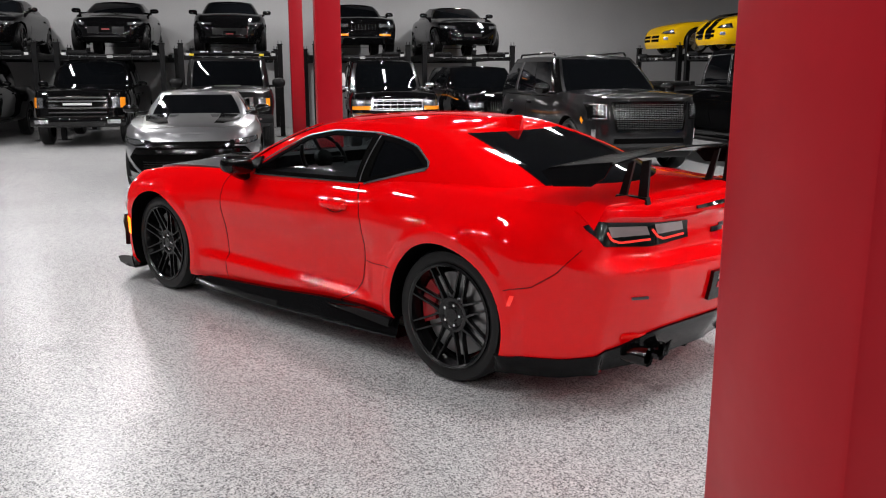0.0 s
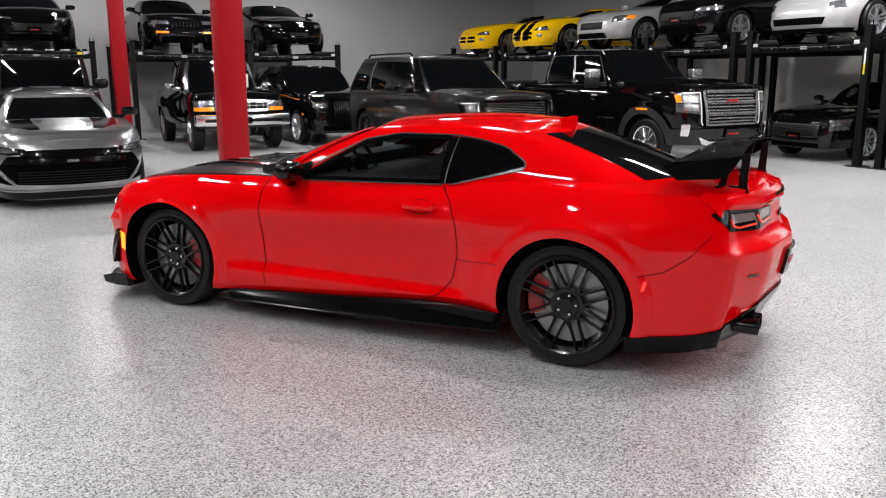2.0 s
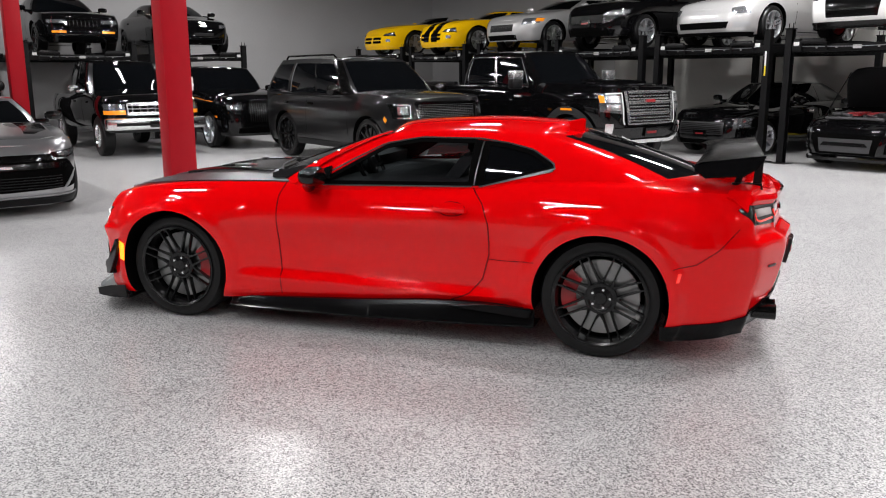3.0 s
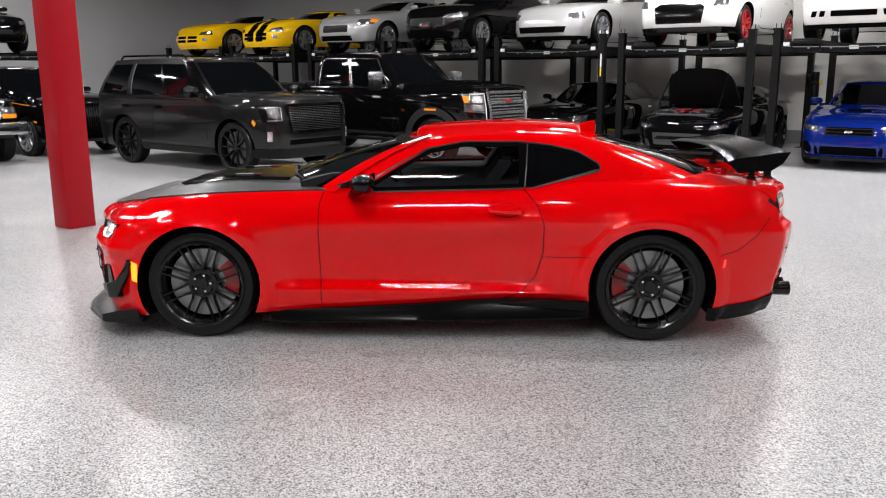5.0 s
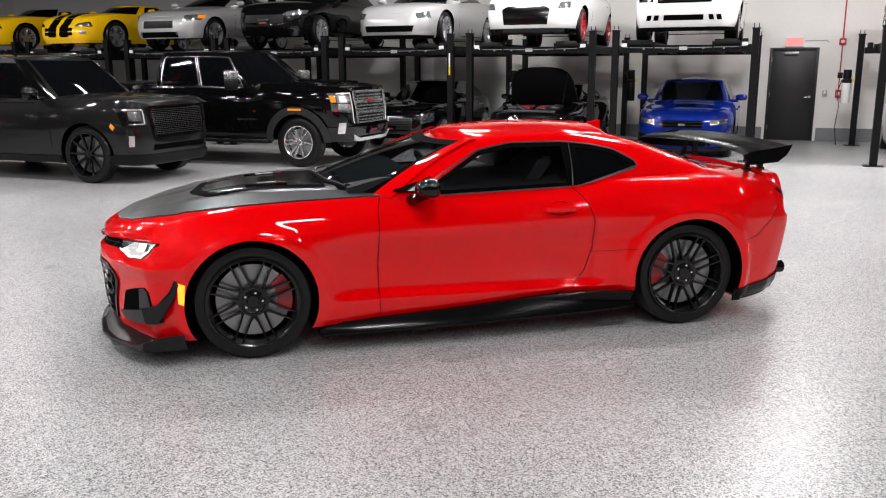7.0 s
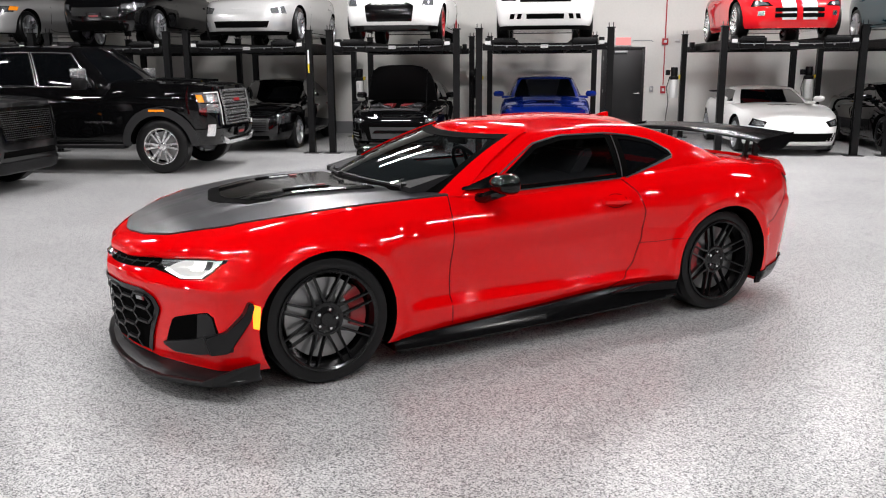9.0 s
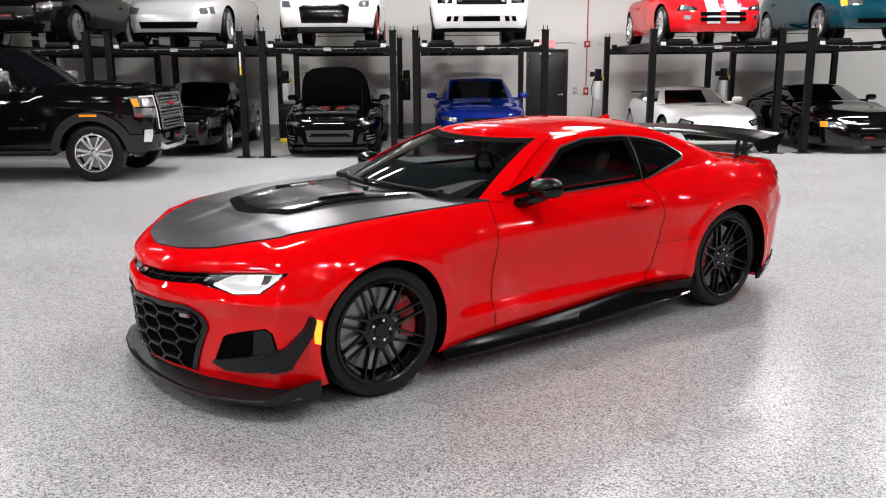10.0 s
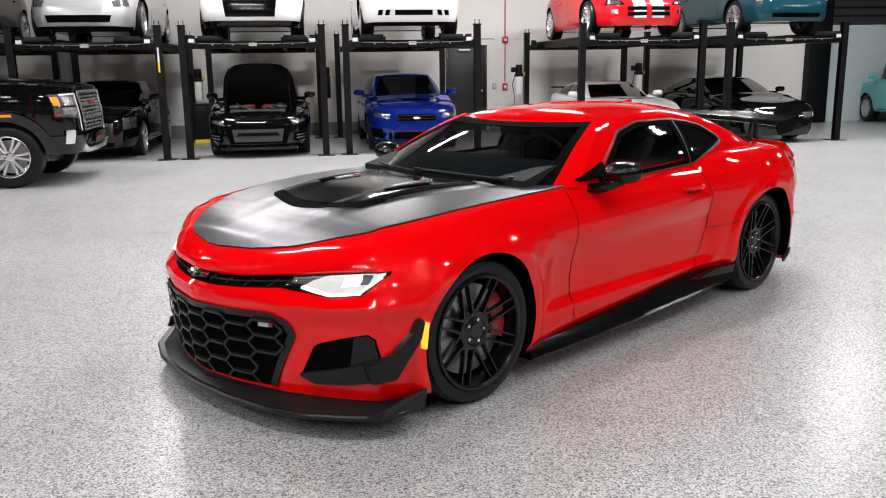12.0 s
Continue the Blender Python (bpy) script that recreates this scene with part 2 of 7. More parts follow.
# ---------------------------------------------------------------- mesh helpers
def mesh_of(bm, name, mats, smooth=True, sharp=35):
    bmesh.ops.recalc_face_normals(bm, faces=bm.faces[:])
    me = bpy.data.meshes.new(name)
    if smooth:
        for f in bm.faces:
            f.smooth = True
        lim = radians(sharp)
        for e in bm.edges:
            if len(e.link_faces) != 2 or e.calc_face_angle(0) > lim:
                e.smooth = False
    bm.to_mesh(me)
    bm.free()
    for m in (mats if isinstance(mats, (list, tuple)) else (mats,)):
        me.materials.append(m)
    return me


def part(name, bm, material, parent=None, label="", smooth=True, at=None, sharp=35):
    """One mesh object from a bmesh (or a ready mesh), under a thing or a part."""
    me = bm if isinstance(bm, bpy.types.Mesh) else mesh_of(bm, name, material, smooth, sharp)
    ob = new(name, me)
    if parent is not None:
        ob.parent = parent
    if at is not None:
        ob.matrix_basis = at
    if label:
        tagged(ob, label)
    return ob


def thing(name, label, category, group="", kind="", at=None):
    ob = new(name)
    ob.empty_display_size = 0.2
    if at is not None:
        ob.matrix_basis = at
    return tagged(ob, label, category, group, kind)


def box(bm, x0, x1, y0, y1, z0, z1, bevel=0.0, m=None):
    vs = bmesh.ops.create_cube(bm, size=1.0)["verts"]
    for v in vs:
        v.co = Vector(((x0 + x1) / 2 + v.co.x * (x1 - x0), (y0 + y1) / 2 + v.co.y * (y1 - y0), (z0 + z1) / 2 + v.co.z * (z1 - z0)))
    if bevel:
        es = {e for v in vs for e in v.link_edges}
        r = bmesh.ops.bevel(bm, geom=list(es), offset=bevel, segments=2, affect="EDGES", profile=0.5)
        vs = list({v for f in r["faces"] for v in f.verts} | {v for v in vs if v.is_valid})
    if m is not None:
        for v in vs:
            v.co = m @ v.co
    return vs


def lathe(bm, prof, n=48, axis="y", m=None):
    """Turn a profile of (radius, along) about an axis."""
    rings = []
    for i in range(n):
        a = 2 * math.pi * i / n
        c, s = math.cos(a), math.sin(a)
        ring = []
        for r, h in prof:
            p = {"y": (r * c, h, r * s), "z": (r * c, r * s, h), "x": (h, r * c, r * s)}[axis]
            ring.append(bm.verts.new(m @ Vector(p) if m is not None else p))
        rings.append(ring)
    for i in range(n):
        a, b = rings[i], rings[(i + 1) % n]
        for k in range(len(prof) - 1):
            bm.faces.new((a[k], b[k], b[k + 1], a[k + 1]))
    return rings


def tube(bm, pts, r, n=8):
    """A round rod along points."""
    pts = [Vector(p) for p in pts]
    rings = []
    for i, p in enumerate(pts):
        d = (pts[min(i + 1, len(pts) - 1)] - pts[max(i - 1, 0)]).normalized()
        a = d.orthogonal().normalized()
        b = d.cross(a)
        rings.append([bm.verts.new(p + r * (math.cos(2 * math.pi * k / n) * a + math.sin(2 * math.pi * k / n) * b)) for k in range(n)])
    for i in range(len(rings) - 1):
        for k in range(n):
            bm.faces.new((rings[i][k], rings[i][(k + 1) % n], rings[i + 1][(k + 1) % n], rings[i + 1][k]))
    bm.faces.new(rings[0])
    bm.faces.new(rings[-1])


def plate(bm, pts, y0, y1, axis="y"):
    """A flat polygon with a thickness: points (a, b) swept from y0 to y1 along the axis."""
    def p(a, b, c):
        return {"y": (a, c, b), "x": (c, a, b), "z": (a, b, c)}[axis]
    lo = [bm.verts.new(p(a, b, y0)) for a, b in pts]
    hi = [bm.verts.new(p(a, b, y1)) for a, b in pts]
    bm.faces.new(lo)
    bm.faces.new(hi)
    for i in range(len(pts)):
        j = (i + 1) % len(pts)
        bm.faces.new((lo[i], lo[j], hi[j], hi[i]))
    return lo + hi


def curve(pts):
    """A smooth, overshoot-free curve through (x, y) points."""
    pts = sorted(pts)
    xs, ys = np.array([p[0] for p in pts], float), np.array([p[1] for p in pts], float)
    if len(xs) == 1:
        return lambda x: np.full_like(np.asarray(x, float), ys[0])
    h, d = np.diff(xs), np.diff(ys) / np.diff(xs)
    m = np.zeros(len(xs))
    m[0], m[-1] = d[0], d[-1]
    for i in range(1, len(xs) - 1):
        if d[i - 1] * d[i] > 0:
            w1, w2 = 2 * h[i] + h[i - 1], h[i] + 2 * h[i - 1]
            m[i] = (w1 + w2) / (w1 / d[i - 1] + w2 / d[i])

    def f(x):
        x = np.clip(np.asarray(x, float), xs[0], xs[-1])
        i = np.clip(np.searchsorted(xs, x) - 1, 0, len(xs) - 2)
        t = (x - xs[i]) / h[i]
        return ys[i] * (2 * t**3 - 3 * t**2 + 1) + m[i] * h[i] * (t**3 - 2 * t**2 + t) + ys[i + 1] * (3 * t**2 - 2 * t**3) + m[i + 1] * h[i] * (t**3 - t**2)
    return f


# ---------------------------------------------------------------- cars: lofted shells and panels laid on them
from mathutils.bvhtree import BVHTree


def outline(xf, xr, w, nf, nr, waist, n):
    """Left half of a plan outline from the nose to the tail, evenly spaced, with outward normals."""
    th = np.linspace(0, math.pi / 2, 900)
    c, s = np.cos(th), np.sin(th)
    front = np.stack([xf * c ** (2 / nf), w * s ** (2 / nf)], 1)
    rear = np.stack([xr * c ** (2 / nr), w * s ** (2 / nr)], 1)[::-1]
    p = np.concatenate([front, rear[1:]])
    p[:, 1] *= waist(p[:, 0])
    d = np.concatenate([[0], np.cumsum(np.hypot(*np.diff(p, axis=0).T))])
    u = np.linspace(0, d[-1], n)
    q = np.stack([np.interp(u, d, p[:, 0]), np.interp(u, d, p[:, 1])], 1)
    t = np.gradient(q, axis=0)
    t /= np.linalg.norm(t, axis=1, keepdims=True)
    nrm = np.stack([t[:, 1], -t[:, 0]], 1)
    nrm[0], nrm[-1] = (1, 0), (-1, 0)
    return q, nrm


def drawn_outline(pts, n, soft=0.07):
    """Left half of a plan outline through a few corner points, its corners rounded off, evenly spaced."""
    p = np.array(pts, float)
    d = np.concatenate([[0], np.cumsum(np.hypot(*np.diff(p, axis=0).T))])
    u = np.linspace(0, d[-1], 1600)
    q = np.stack([np.interp(u, d, p[:, 0]), np.interp(u, d, p[:, 1])], 1)
    k = int(soft / (u[1] - u[0]))
    win = np.hanning(2 * k + 3)[1:-1]
    win /= win.sum()
    flip = np.array([1, -1])
    ext = np.concatenate([(q[1:k + 1] * flip)[::-1], q, (q[-k - 1:-1] * flip)[::-1]])
    q = np.stack([np.convolve(ext[:, j], win, "valid") for j in (0, 1)], 1)
    d = np.concatenate([[0], np.cumsum(np.hypot(*np.diff(q, axis=0).T))])
    u = np.linspace(0, d[-1], n)
    q = np.stack([np.interp(u, d, q[:, 0]), np.interp(u, d, q[:, 1])], 1)
    t = np.gradient(q, axis=0)
    t /= np.linalg.norm(t, axis=1, keepdims=True)
    nrm = np.stack([t[:, 1], -t[:, 0]], 1)
    nrm[0], nrm[-1] = (1, 0), (-1, 0)
    q[0, 1] = q[-1, 1] = 0
    return q, nrm


def plan_of(s, n):
    if "plan" in s:
        return drawn_outline(s["plan"], n)
    return outline(s["xf"], s["xr"], s["w"], s["nf"], s["nr"], curve(s.get("waist", [(0, 1)])), n)


def stitch(bm, grid):
    """Faces between the rows of a grid of points."""
    vs = [[bm.verts.new(p) for p in row] for row in grid]
    for a, b in zip(vs, vs[1:]):
        for k in range(len(a) - 1):
            bm.faces.new((a[k], a[k + 1], b[k + 1], b[k]))
    return vs


def body_shell(s, n=90, lv=14, m=9):
    """A closed lower body: bumpers and sides as stacked outlines, bonnet and deck as a crowned cap."""
    q, nrm = plan_of(s, n)
    v = np.linspace(0, 1, lv)
    side, nose, tail = (curve(s[k])(v) for k in ("side", "nose", "tail"))
    zb, zs, cr = curve(s["zb"])(q[:, 0]), curve(s["zs"])(q[:, 0]), curve(s["crown"])(q[:, 0])
    if "plan" in s:
        pull = nose[-1] * np.clip(nrm[:, 0], 0, 1) ** 2 + tail[-1] * np.clip(-nrm[:, 0], 0, 1) ** 2 + s["front"](q[:, 1], zs) * np.clip(nrm[:, 0], 0, 1)
        xe = q[:, 0] - nrm[:, 0] * pull
        zs, cr = curve(s["zs"])(xe), curve(s["crown"])(xe)
    rows = []
    for k in range(lv):
        ins = side[k] * nrm[:, 1] ** 2 + nose[k] * np.clip(nrm[:, 0], 0, 1) ** 2 + tail[k] * np.clip(-nrm[:, 0], 0, 1) ** 2
        for xa, amount, width, vc, vw in s.get("flare", ()):
            ins = ins - amount * np.exp(-((q[:, 0] - xa) / width) ** 2 - ((v[k] - vc) / vw) ** 2) * nrm[:, 1] ** 2
        if "relief" in s:
            z = zb + (zs - zb) * v[k]
            ins = ins - s["relief"](q[:, 0], z) * nrm[:, 1] ** 2 + s["front"](q[:, 1], z) * np.clip(nrm[:, 0], 0, 1)
        y = np.maximum(q[:, 1] - nrm[:, 1] * ins, 0)
        y[0] = y[-1] = 0
        rows.append(np.stack([q[:, 0] - nrm[:, 0] * ins, y, zb + (zs - zb) * v[k]], 1))
    rows = np.array(rows)
    bm = bmesh.new()
    flip = np.array([1, -1, 1])
    stitch(bm, rows)
    stitch(bm, rows * flip)
    edge = rows[-1]
    tt = np.linspace(-1, 1, 2 * m + 1)
    p = s.get("crown_power", 2.4)
    g = 1 - np.abs(tt) ** p
    fade = 1 - (1 - np.clip(edge[:, 1] / s["w"], 0, 1)) ** 3
    extra = s.get("top", lambda x, y: 0 * x)
    cap = []
    for j, t in enumerate(tt):
        y = edge[:, 1] * t
        cap.append(np.stack([edge[:, 0], y, edge[:, 2] + cr * fade * g[j] + extra(edge[:, 0], y) * fade], 1))
    stitch(bm, np.array(cap))
    low = rows[0]
    stitch(bm, np.array([low * np.array([1, t, 1]) for t in np.linspace(-1, 1, 5)]))
    bmesh.ops.remove_doubles(bm, verts=bm.verts[:], dist=3e-4)
    bmesh.ops.dissolve_degenerate(bm, edges=bm.edges[:], dist=1e-4)
    bmesh.ops.recalc_face_normals(bm, faces=bm.faces[:])
    return bm


def cut(bm, cutter):
    """bm minus cutter, both closed."""
    a, b = bpy.data.meshes.new("cut_a"), bpy.data.meshes.new("cut_b")
    bmesh.ops.recalc_face_normals(cutter, faces=cutter.faces[:])
    bm.to_mesh(a), cutter.to_mesh(b)
    bm.free(), cutter.free()
    oa, ob = new("cut_a", a), new("cut_b", b)
    md = oa.modifiers.new("cut", "BOOLEAN")
    md.operation, md.object, md.solver = "DIFFERENCE", ob, "EXACT"
    dg = bpy.context.evaluated_depsgraph_get()
    me = bpy.data.meshes.new_from_object(oa.evaluated_get(dg))
    out = bmesh.new()
    out.from_mesh(me)
    for o in (oa, ob):
        bpy.data.objects.remove(o)
    for d in (a, b, me):
        bpy.data.meshes.remove(d)
    return out


def cut_arches(bm, s, n=56):
    """Wheel arches cut into both sides; the faces inside them take the second material."""
    axles = ((s["wb"] / 2, s["arch"]), (-s["wb"] / 2, s.get("arch_r", s["arch"])))
    for sgn in (1, -1):
        for xa, r in axles:
            tool = bmesh.new()
            y0, y1 = sgn * (s["w"] - 0.36), sgn * (s["w"] + 0.4)
            rings = lathe(tool, [(r, y0), (r, y1)], n, "y", Matrix.Translation((xa + 0.0013, 0, s["hub"] + 0.0007)))
            tool.faces.new([g[0] for g in rings])
            tool.faces.new([g[1] for g in rings])
            bm = cut(bm, tool)
    for f in bm.faces:
        for xa, r in axles:
            if max(math.hypot(w.co.x - xa, w.co.z - s["hub"]) for w in f.verts) < r + 0.004:
                f.material_index = 1
    return bm


class Cabin:
    """Greenhouse surface from belt to roof. u: 0 at the windscreen's middle, 1 at the back light's; v: 0 belt, 1 roof edge."""
    UA, UC = 0.26, 0.70

    def __init__(self, s):
        self.s = s
        self.belt = curve(s["belt"])
        self.roof = curve(s["roof"])

    def loop(self, u, xm, xa, ya, xc, yc, xr):
        # middle front, A corner, C corner, middle rear
        uu = np.asarray(u, float)
        f = np.clip(uu / self.UA, 0, 1)
        g = np.clip((uu - self.UA) / (self.UC - self.UA), 0, 1)
        h = np.clip((uu - self.UC) / (1 - self.UC), 0, 1)
        x = np.where(uu < self.UA, xm + (xa - xm) * f**2, np.where(uu < self.UC, xa + (xc - xa) * g, xr + (xc - xr) * (1 - h) ** 2))
        bow = self.s.get("bow", 0.03) * np.sin(math.pi * g)
        y = np.where(uu < self.UA, ya * f, np.where(uu < self.UC, ya + (yc - ya) * g + bow, yc * (1 - h)))
        return x, y

    def raw(self, u, v):
        s = self.s
        xb, yb = self.loop(u, *s["base"])
        xt, yt = self.loop(u, *s["top"])
        v = np.asarray(v, float)
        k = v ** s.get("tumble", 1.5)
        x = xb + (xt - xb) * v + s.get("bulge", 0.03) * np.sin(math.pi * v) * np.where(np.asarray(u) < 0.5, 1, -1)
        y = yb + (yt - yb) * k
        zb, zt = self.belt(xb), self.roof(xt)
        z = zb + (zt - zb) * (v if not s.get("arc") else 1 - (1 - v) ** s["arc"])
        return np.stack([x, y, z], -1)

    def at(self, u, v):
        """Smoothed over the corners."""
        e = self.s.get("round", 0.022)
        acc = 0
        for d, w in ((-1.5, 1), (-0.75, 2), (0, 3), (0.75, 2), (1.5, 1)):
            uu = np.asarray(u, float) + d * e
            p = self.raw(np.where(uu < 0, -uu, np.where(uu > 1, 2 - uu, uu)), v)
            sg = np.where((uu < 0) | (uu > 1), -1.0, 1.0)
            acc = acc + w * p * np.stack([np.ones_like(sg), sg, np.ones_like(sg)], -1)
        return acc / 9

    def shell(self, nu=80, nv=12, m=8, hole=None):
        u = np.linspace(0, 1, nu)
        bm = bmesh.new()
        rows = []
        for v in np.linspace(0, 1, nv):
            p = self.at(u, np.full(nu, v))
            p[0, 1] = p[-1, 1] = 0
            rows.append(p)
        rows = np.array(rows)
        foot = rows[0].copy()
        foot[:, 2] -= self.s.get("foot", 0.12)
        rows = np.concatenate([foot[None], rows])
        stitch(bm, rows)
        stitch(bm, rows * np.array([1, -1, 1]))
        edge = rows[-1]
        cap = []
        for t in np.linspace(-1, 1, 2 * m + 1):
            z = edge[:, 2] + self.s.get("crown", 0.05) * (1 - abs(t) ** 2.2) * (1 - (1 - np.clip(edge[:, 1] / edge[:, 1].max(), 0, 1)) ** 3)
            cap.append(np.stack([edge[:, 0], edge[:, 1] * t, z], 1))
        stitch(bm, np.array(cap))
        bmesh.ops.remove_doubles(bm, verts=bm.verts[:], dist=3e-4)
        bmesh.ops.recalc_face_normals(bm, faces=bm.faces[:])
        return bm

    def pane(self, u0, u1, v0, v1, nu=16, nv=8, off=0.004, side=1):
        """A pane or trim that lies on the surface; v0, v1 may be functions of the share along u."""
        f = np.linspace(0, 1, nu)
        lo = np.array([v0(a) if callable(v0) else v0 for a in f])
        hi = np.array([v1(a) if callable(v1) else v1 for a in f])
        u = u0 + (u1 - u0) * f
        sg = np.where(u < 0, -1.0, 1.0)
        rows = []
        for b in np.linspace(0, 1, nv):
            p = self.at(np.abs(u), lo + (hi - lo) * b)
            p[:, 1] *= sg * side
            rows.append(p)
        return skin(np.array(rows), off, out_from=Vector((self.s["top"][1] - 0.5, 0, 0.6)))


def skin(grid, off, thick=0.006, out_from=None):
    """A thin solid from a grid of points: pushed out along its normals, with a rim."""
    du, dv = np.gradient(grid, axis=1), np.gradient(grid, axis=0)
    nm = np.cross(du, dv)
    ln = np.linalg.norm(nm, axis=-1, keepdims=True)
    nm = nm / np.where(ln < 1e-9, 1, ln)
    mid = tuple(k // 2 for k in grid.shape[:2])
    if out_from is not None and np.dot(nm[mid], grid[mid] - np.array(out_from)) < 0:
        nm = -nm
    top, bot = grid + nm * off, grid + nm * (off - thick)
    bm = bmesh.new()
    vs = stitch(bm, top)
    a, b = grid.shape[:2]
    ring = [(0, j) for j in range(b)] + [(i, b - 1) for i in range(1, a)] + [(a - 1, j) for j in range(b - 2, -1, -1)] + [(i, 0) for i in range(a - 2, 0, -1)]
    low = [bm.verts.new(bot[i, j]) for i, j in ring]
    for k in range(len(ring)):
        k2 = (k + 1) % len(ring)
        (i, j), (i2, j2) = ring[k], ring[k2]
        bm.faces.new((vs[i][j], vs[i2][j2], low[k2], low[k]))
    return bm


def wrap(s, x0, x1, zlo, zhi, off=0.006, n=400, nv=8, step=2, mirror=None, thick=0.012, across=False):
    """A band laid round the body between two height curves, from x0 to x1 (across: both sides and the end, in one piece)."""
    q, nrm = plan_of(s, n)
    zb, zs = curve(s["zb"])(q[:, 0]), curve(s["zs"])(q[:, 0])
    keep = np.where((q[:, 0] >= x0) & (q[:, 0] <= x1))[0]
    q, nrm, zb, zs = q[keep], nrm[keep], zb[keep], zs[keep]
    side, nose, tail = (curve(s[k]) for k in ("side", "nose", "tail"))
    rows = []
    for f in np.linspace(0, 1, nv):
        z = zlo(q[:, 0]) + (zhi(q[:, 0]) - zlo(q[:, 0])) * f
        v = np.clip((z - zb) / (zs - zb), 0, 1)
        ins = side(v) * nrm[:, 1] ** 2 + nose(v) * np.clip(nrm[:, 0], 0, 1) ** 2 + tail(v) * np.clip(-nrm[:, 0], 0, 1) ** 2
        for xa, amount, width, vc, vw in s.get("flare", ()):
            ins = ins - amount * np.exp(-((q[:, 0] - xa) / width) ** 2 - ((v - vc) / vw) ** 2) * nrm[:, 1] ** 2
        if "relief" in s:
            ins = ins - s["relief"](q[:, 0], z) * nrm[:, 1] ** 2 + s["front"](q[:, 1], z) * np.clip(nrm[:, 0], 0, 1)
        y = np.maximum(q[:, 1] - nrm[:, 1] * (ins - off), 0)
        x = q[:, 0] - nrm[:, 0] * (ins - off)
        row = np.stack([x, y, z], 1)
        if across:
            other = row * np.array([1, -1, 1])
            row = np.concatenate([row, other[::-1][1:]]) if q[-1, 0] < 0 else np.concatenate([other[::-1], row[1:]])
        elif mirror:
            row = row * np.array([1, -1, 1])
        rows.append(row)
    return skin(np.array(rows), 0.0, thick, out_from=Vector(((x0 + x1) / 2 * 0.4, 0, 0.5)))


def bars(tree, axis, y0, y1, z0, z1, n, m, parent, width=0.012, off=0.016, upright=False, name="grille_bar"):
    """Evenly spaced bars over a panel."""
    for k in range(n):
        f = (k + 0.5) / n
        pts = [(y0 + (y1 - y0) * f, z0), (y0 + (y1 - y0) * f, z1)] if upright else [(y0, z0 + (z1 - z0) * f), (y1, z0 + (z1 - z0) * f)]
        part(name, seam(tree, axis, pts, width, 10, off), m, parent)


def stripe(car, s, y0, y1, m, cabin=True):
    """A painted stripe from nose to tail over bonnet, roof and deck."""
    car_tree, cab_tree = s["trees"]
    wx = s["cabin"]["base"][0]
    part("stripe", lay(car_tree, "top", [(wx - 0.05, y0), (s["xf"] - 0.13, y0)], [(wx - 0.05, y1), (s["xf"] - 0.13, y1)], 24, 3, 0.004, 0.004), m, car)
    if cabin:
        part("stripe", lay(cab_tree, "top", [(s["cabin"]["top"][4 - 1], y0), (s["cabin"]["top"][1], y0)], [(s["cabin"]["top"][4 - 1], y1), (s["cabin"]["top"][1], y1)], 12, 3, 0.004, 0.004), m, car)
    part("stripe", lay(car_tree, "front", [(y0, 0.3), (y1, 0.3)], [(y0, s["zs"][-1][1] - 0.01), (y1, s["zs"][-1][1] - 0.01)], 4, 8, 0.006, 0.004), m, car)


def poly(pts, n):
    """n points evenly along a polyline."""
    p = np.array(pts, float)
    if len(p) == 1:
        return np.repeat(p, n, 0)
    d = np.concatenate([[0], np.cumsum(np.linalg.norm(np.diff(p, axis=0), axis=1))])
    u = np.linspace(0, d[-1], n)
    return np.stack([np.interp(u, d, p[:, 0]), np.interp(u, d, p[:, 1])], 1)


def lay(tree, axis, low, top, nu=14, nv=5, off=0.004, thick=0.02, mirror=False, smooth=0):
    """A panel between two edges given in the side (x, z), front or rear (y, z) or top (x, y) view, laid on a body."""
    lo, hi = poly(low, nu), poly(top, nu)
    grid = np.zeros((nv, nu, 3))
    for i, b in enumerate(np.linspace(0, 1, nv)):
        for j in range(nu):
            a, c = lo[j] * (1 - b) + hi[j] * b
            if axis == "side":
                o, d = Vector((a, 3, c)), Vector((0, -1, 0))
            elif axis == "front":
                o, d = Vector((5, a, c)), Vector((-1, 0, 0))
            elif axis == "rear":
                o, d = Vector((-5, a, c)), Vector((1, 0, 0))
            else:
                o, d = Vector((a, c, 4)), Vector((0, 0, -1))
            hit = tree.ray_cast(o, d)[0]
            if hit is None:
                probe = {"side": Vector((a, 1, c)), "front": Vector((2.3, a, c)), "rear": Vector((-2.3, a, c)), "top": Vector((a, c, 1.0))}[axis]
                hit = tree.find_nearest(probe)[0]
            grid[i, j] = hit
    if mirror:
        grid = grid * np.array([1, -1, 1])
    return skin(grid, off, thick, out_from=Vector((0, 0, 0.5)) if axis != "side" else Vector((grid[nv // 2, nu // 2, 0], 0, 0.5)))


def seam(tree, axis, pts, width=0.007, n=24, off=0.0015, mirror=False):
    """A dark panel gap along a line."""
    p = poly(pts, n)
    t = np.gradient(p, axis=0)
    t /= np.linalg.norm(t, axis=1, keepdims=True)
    nn = np.stack([-t[:, 1], t[:, 0]], 1) * width / 2
    return lay(tree, axis, p - nn, p + nn, n, 2, off, 0.004, mirror)


# ---------------------------------------------------------------- wheels
WHEELS = {}


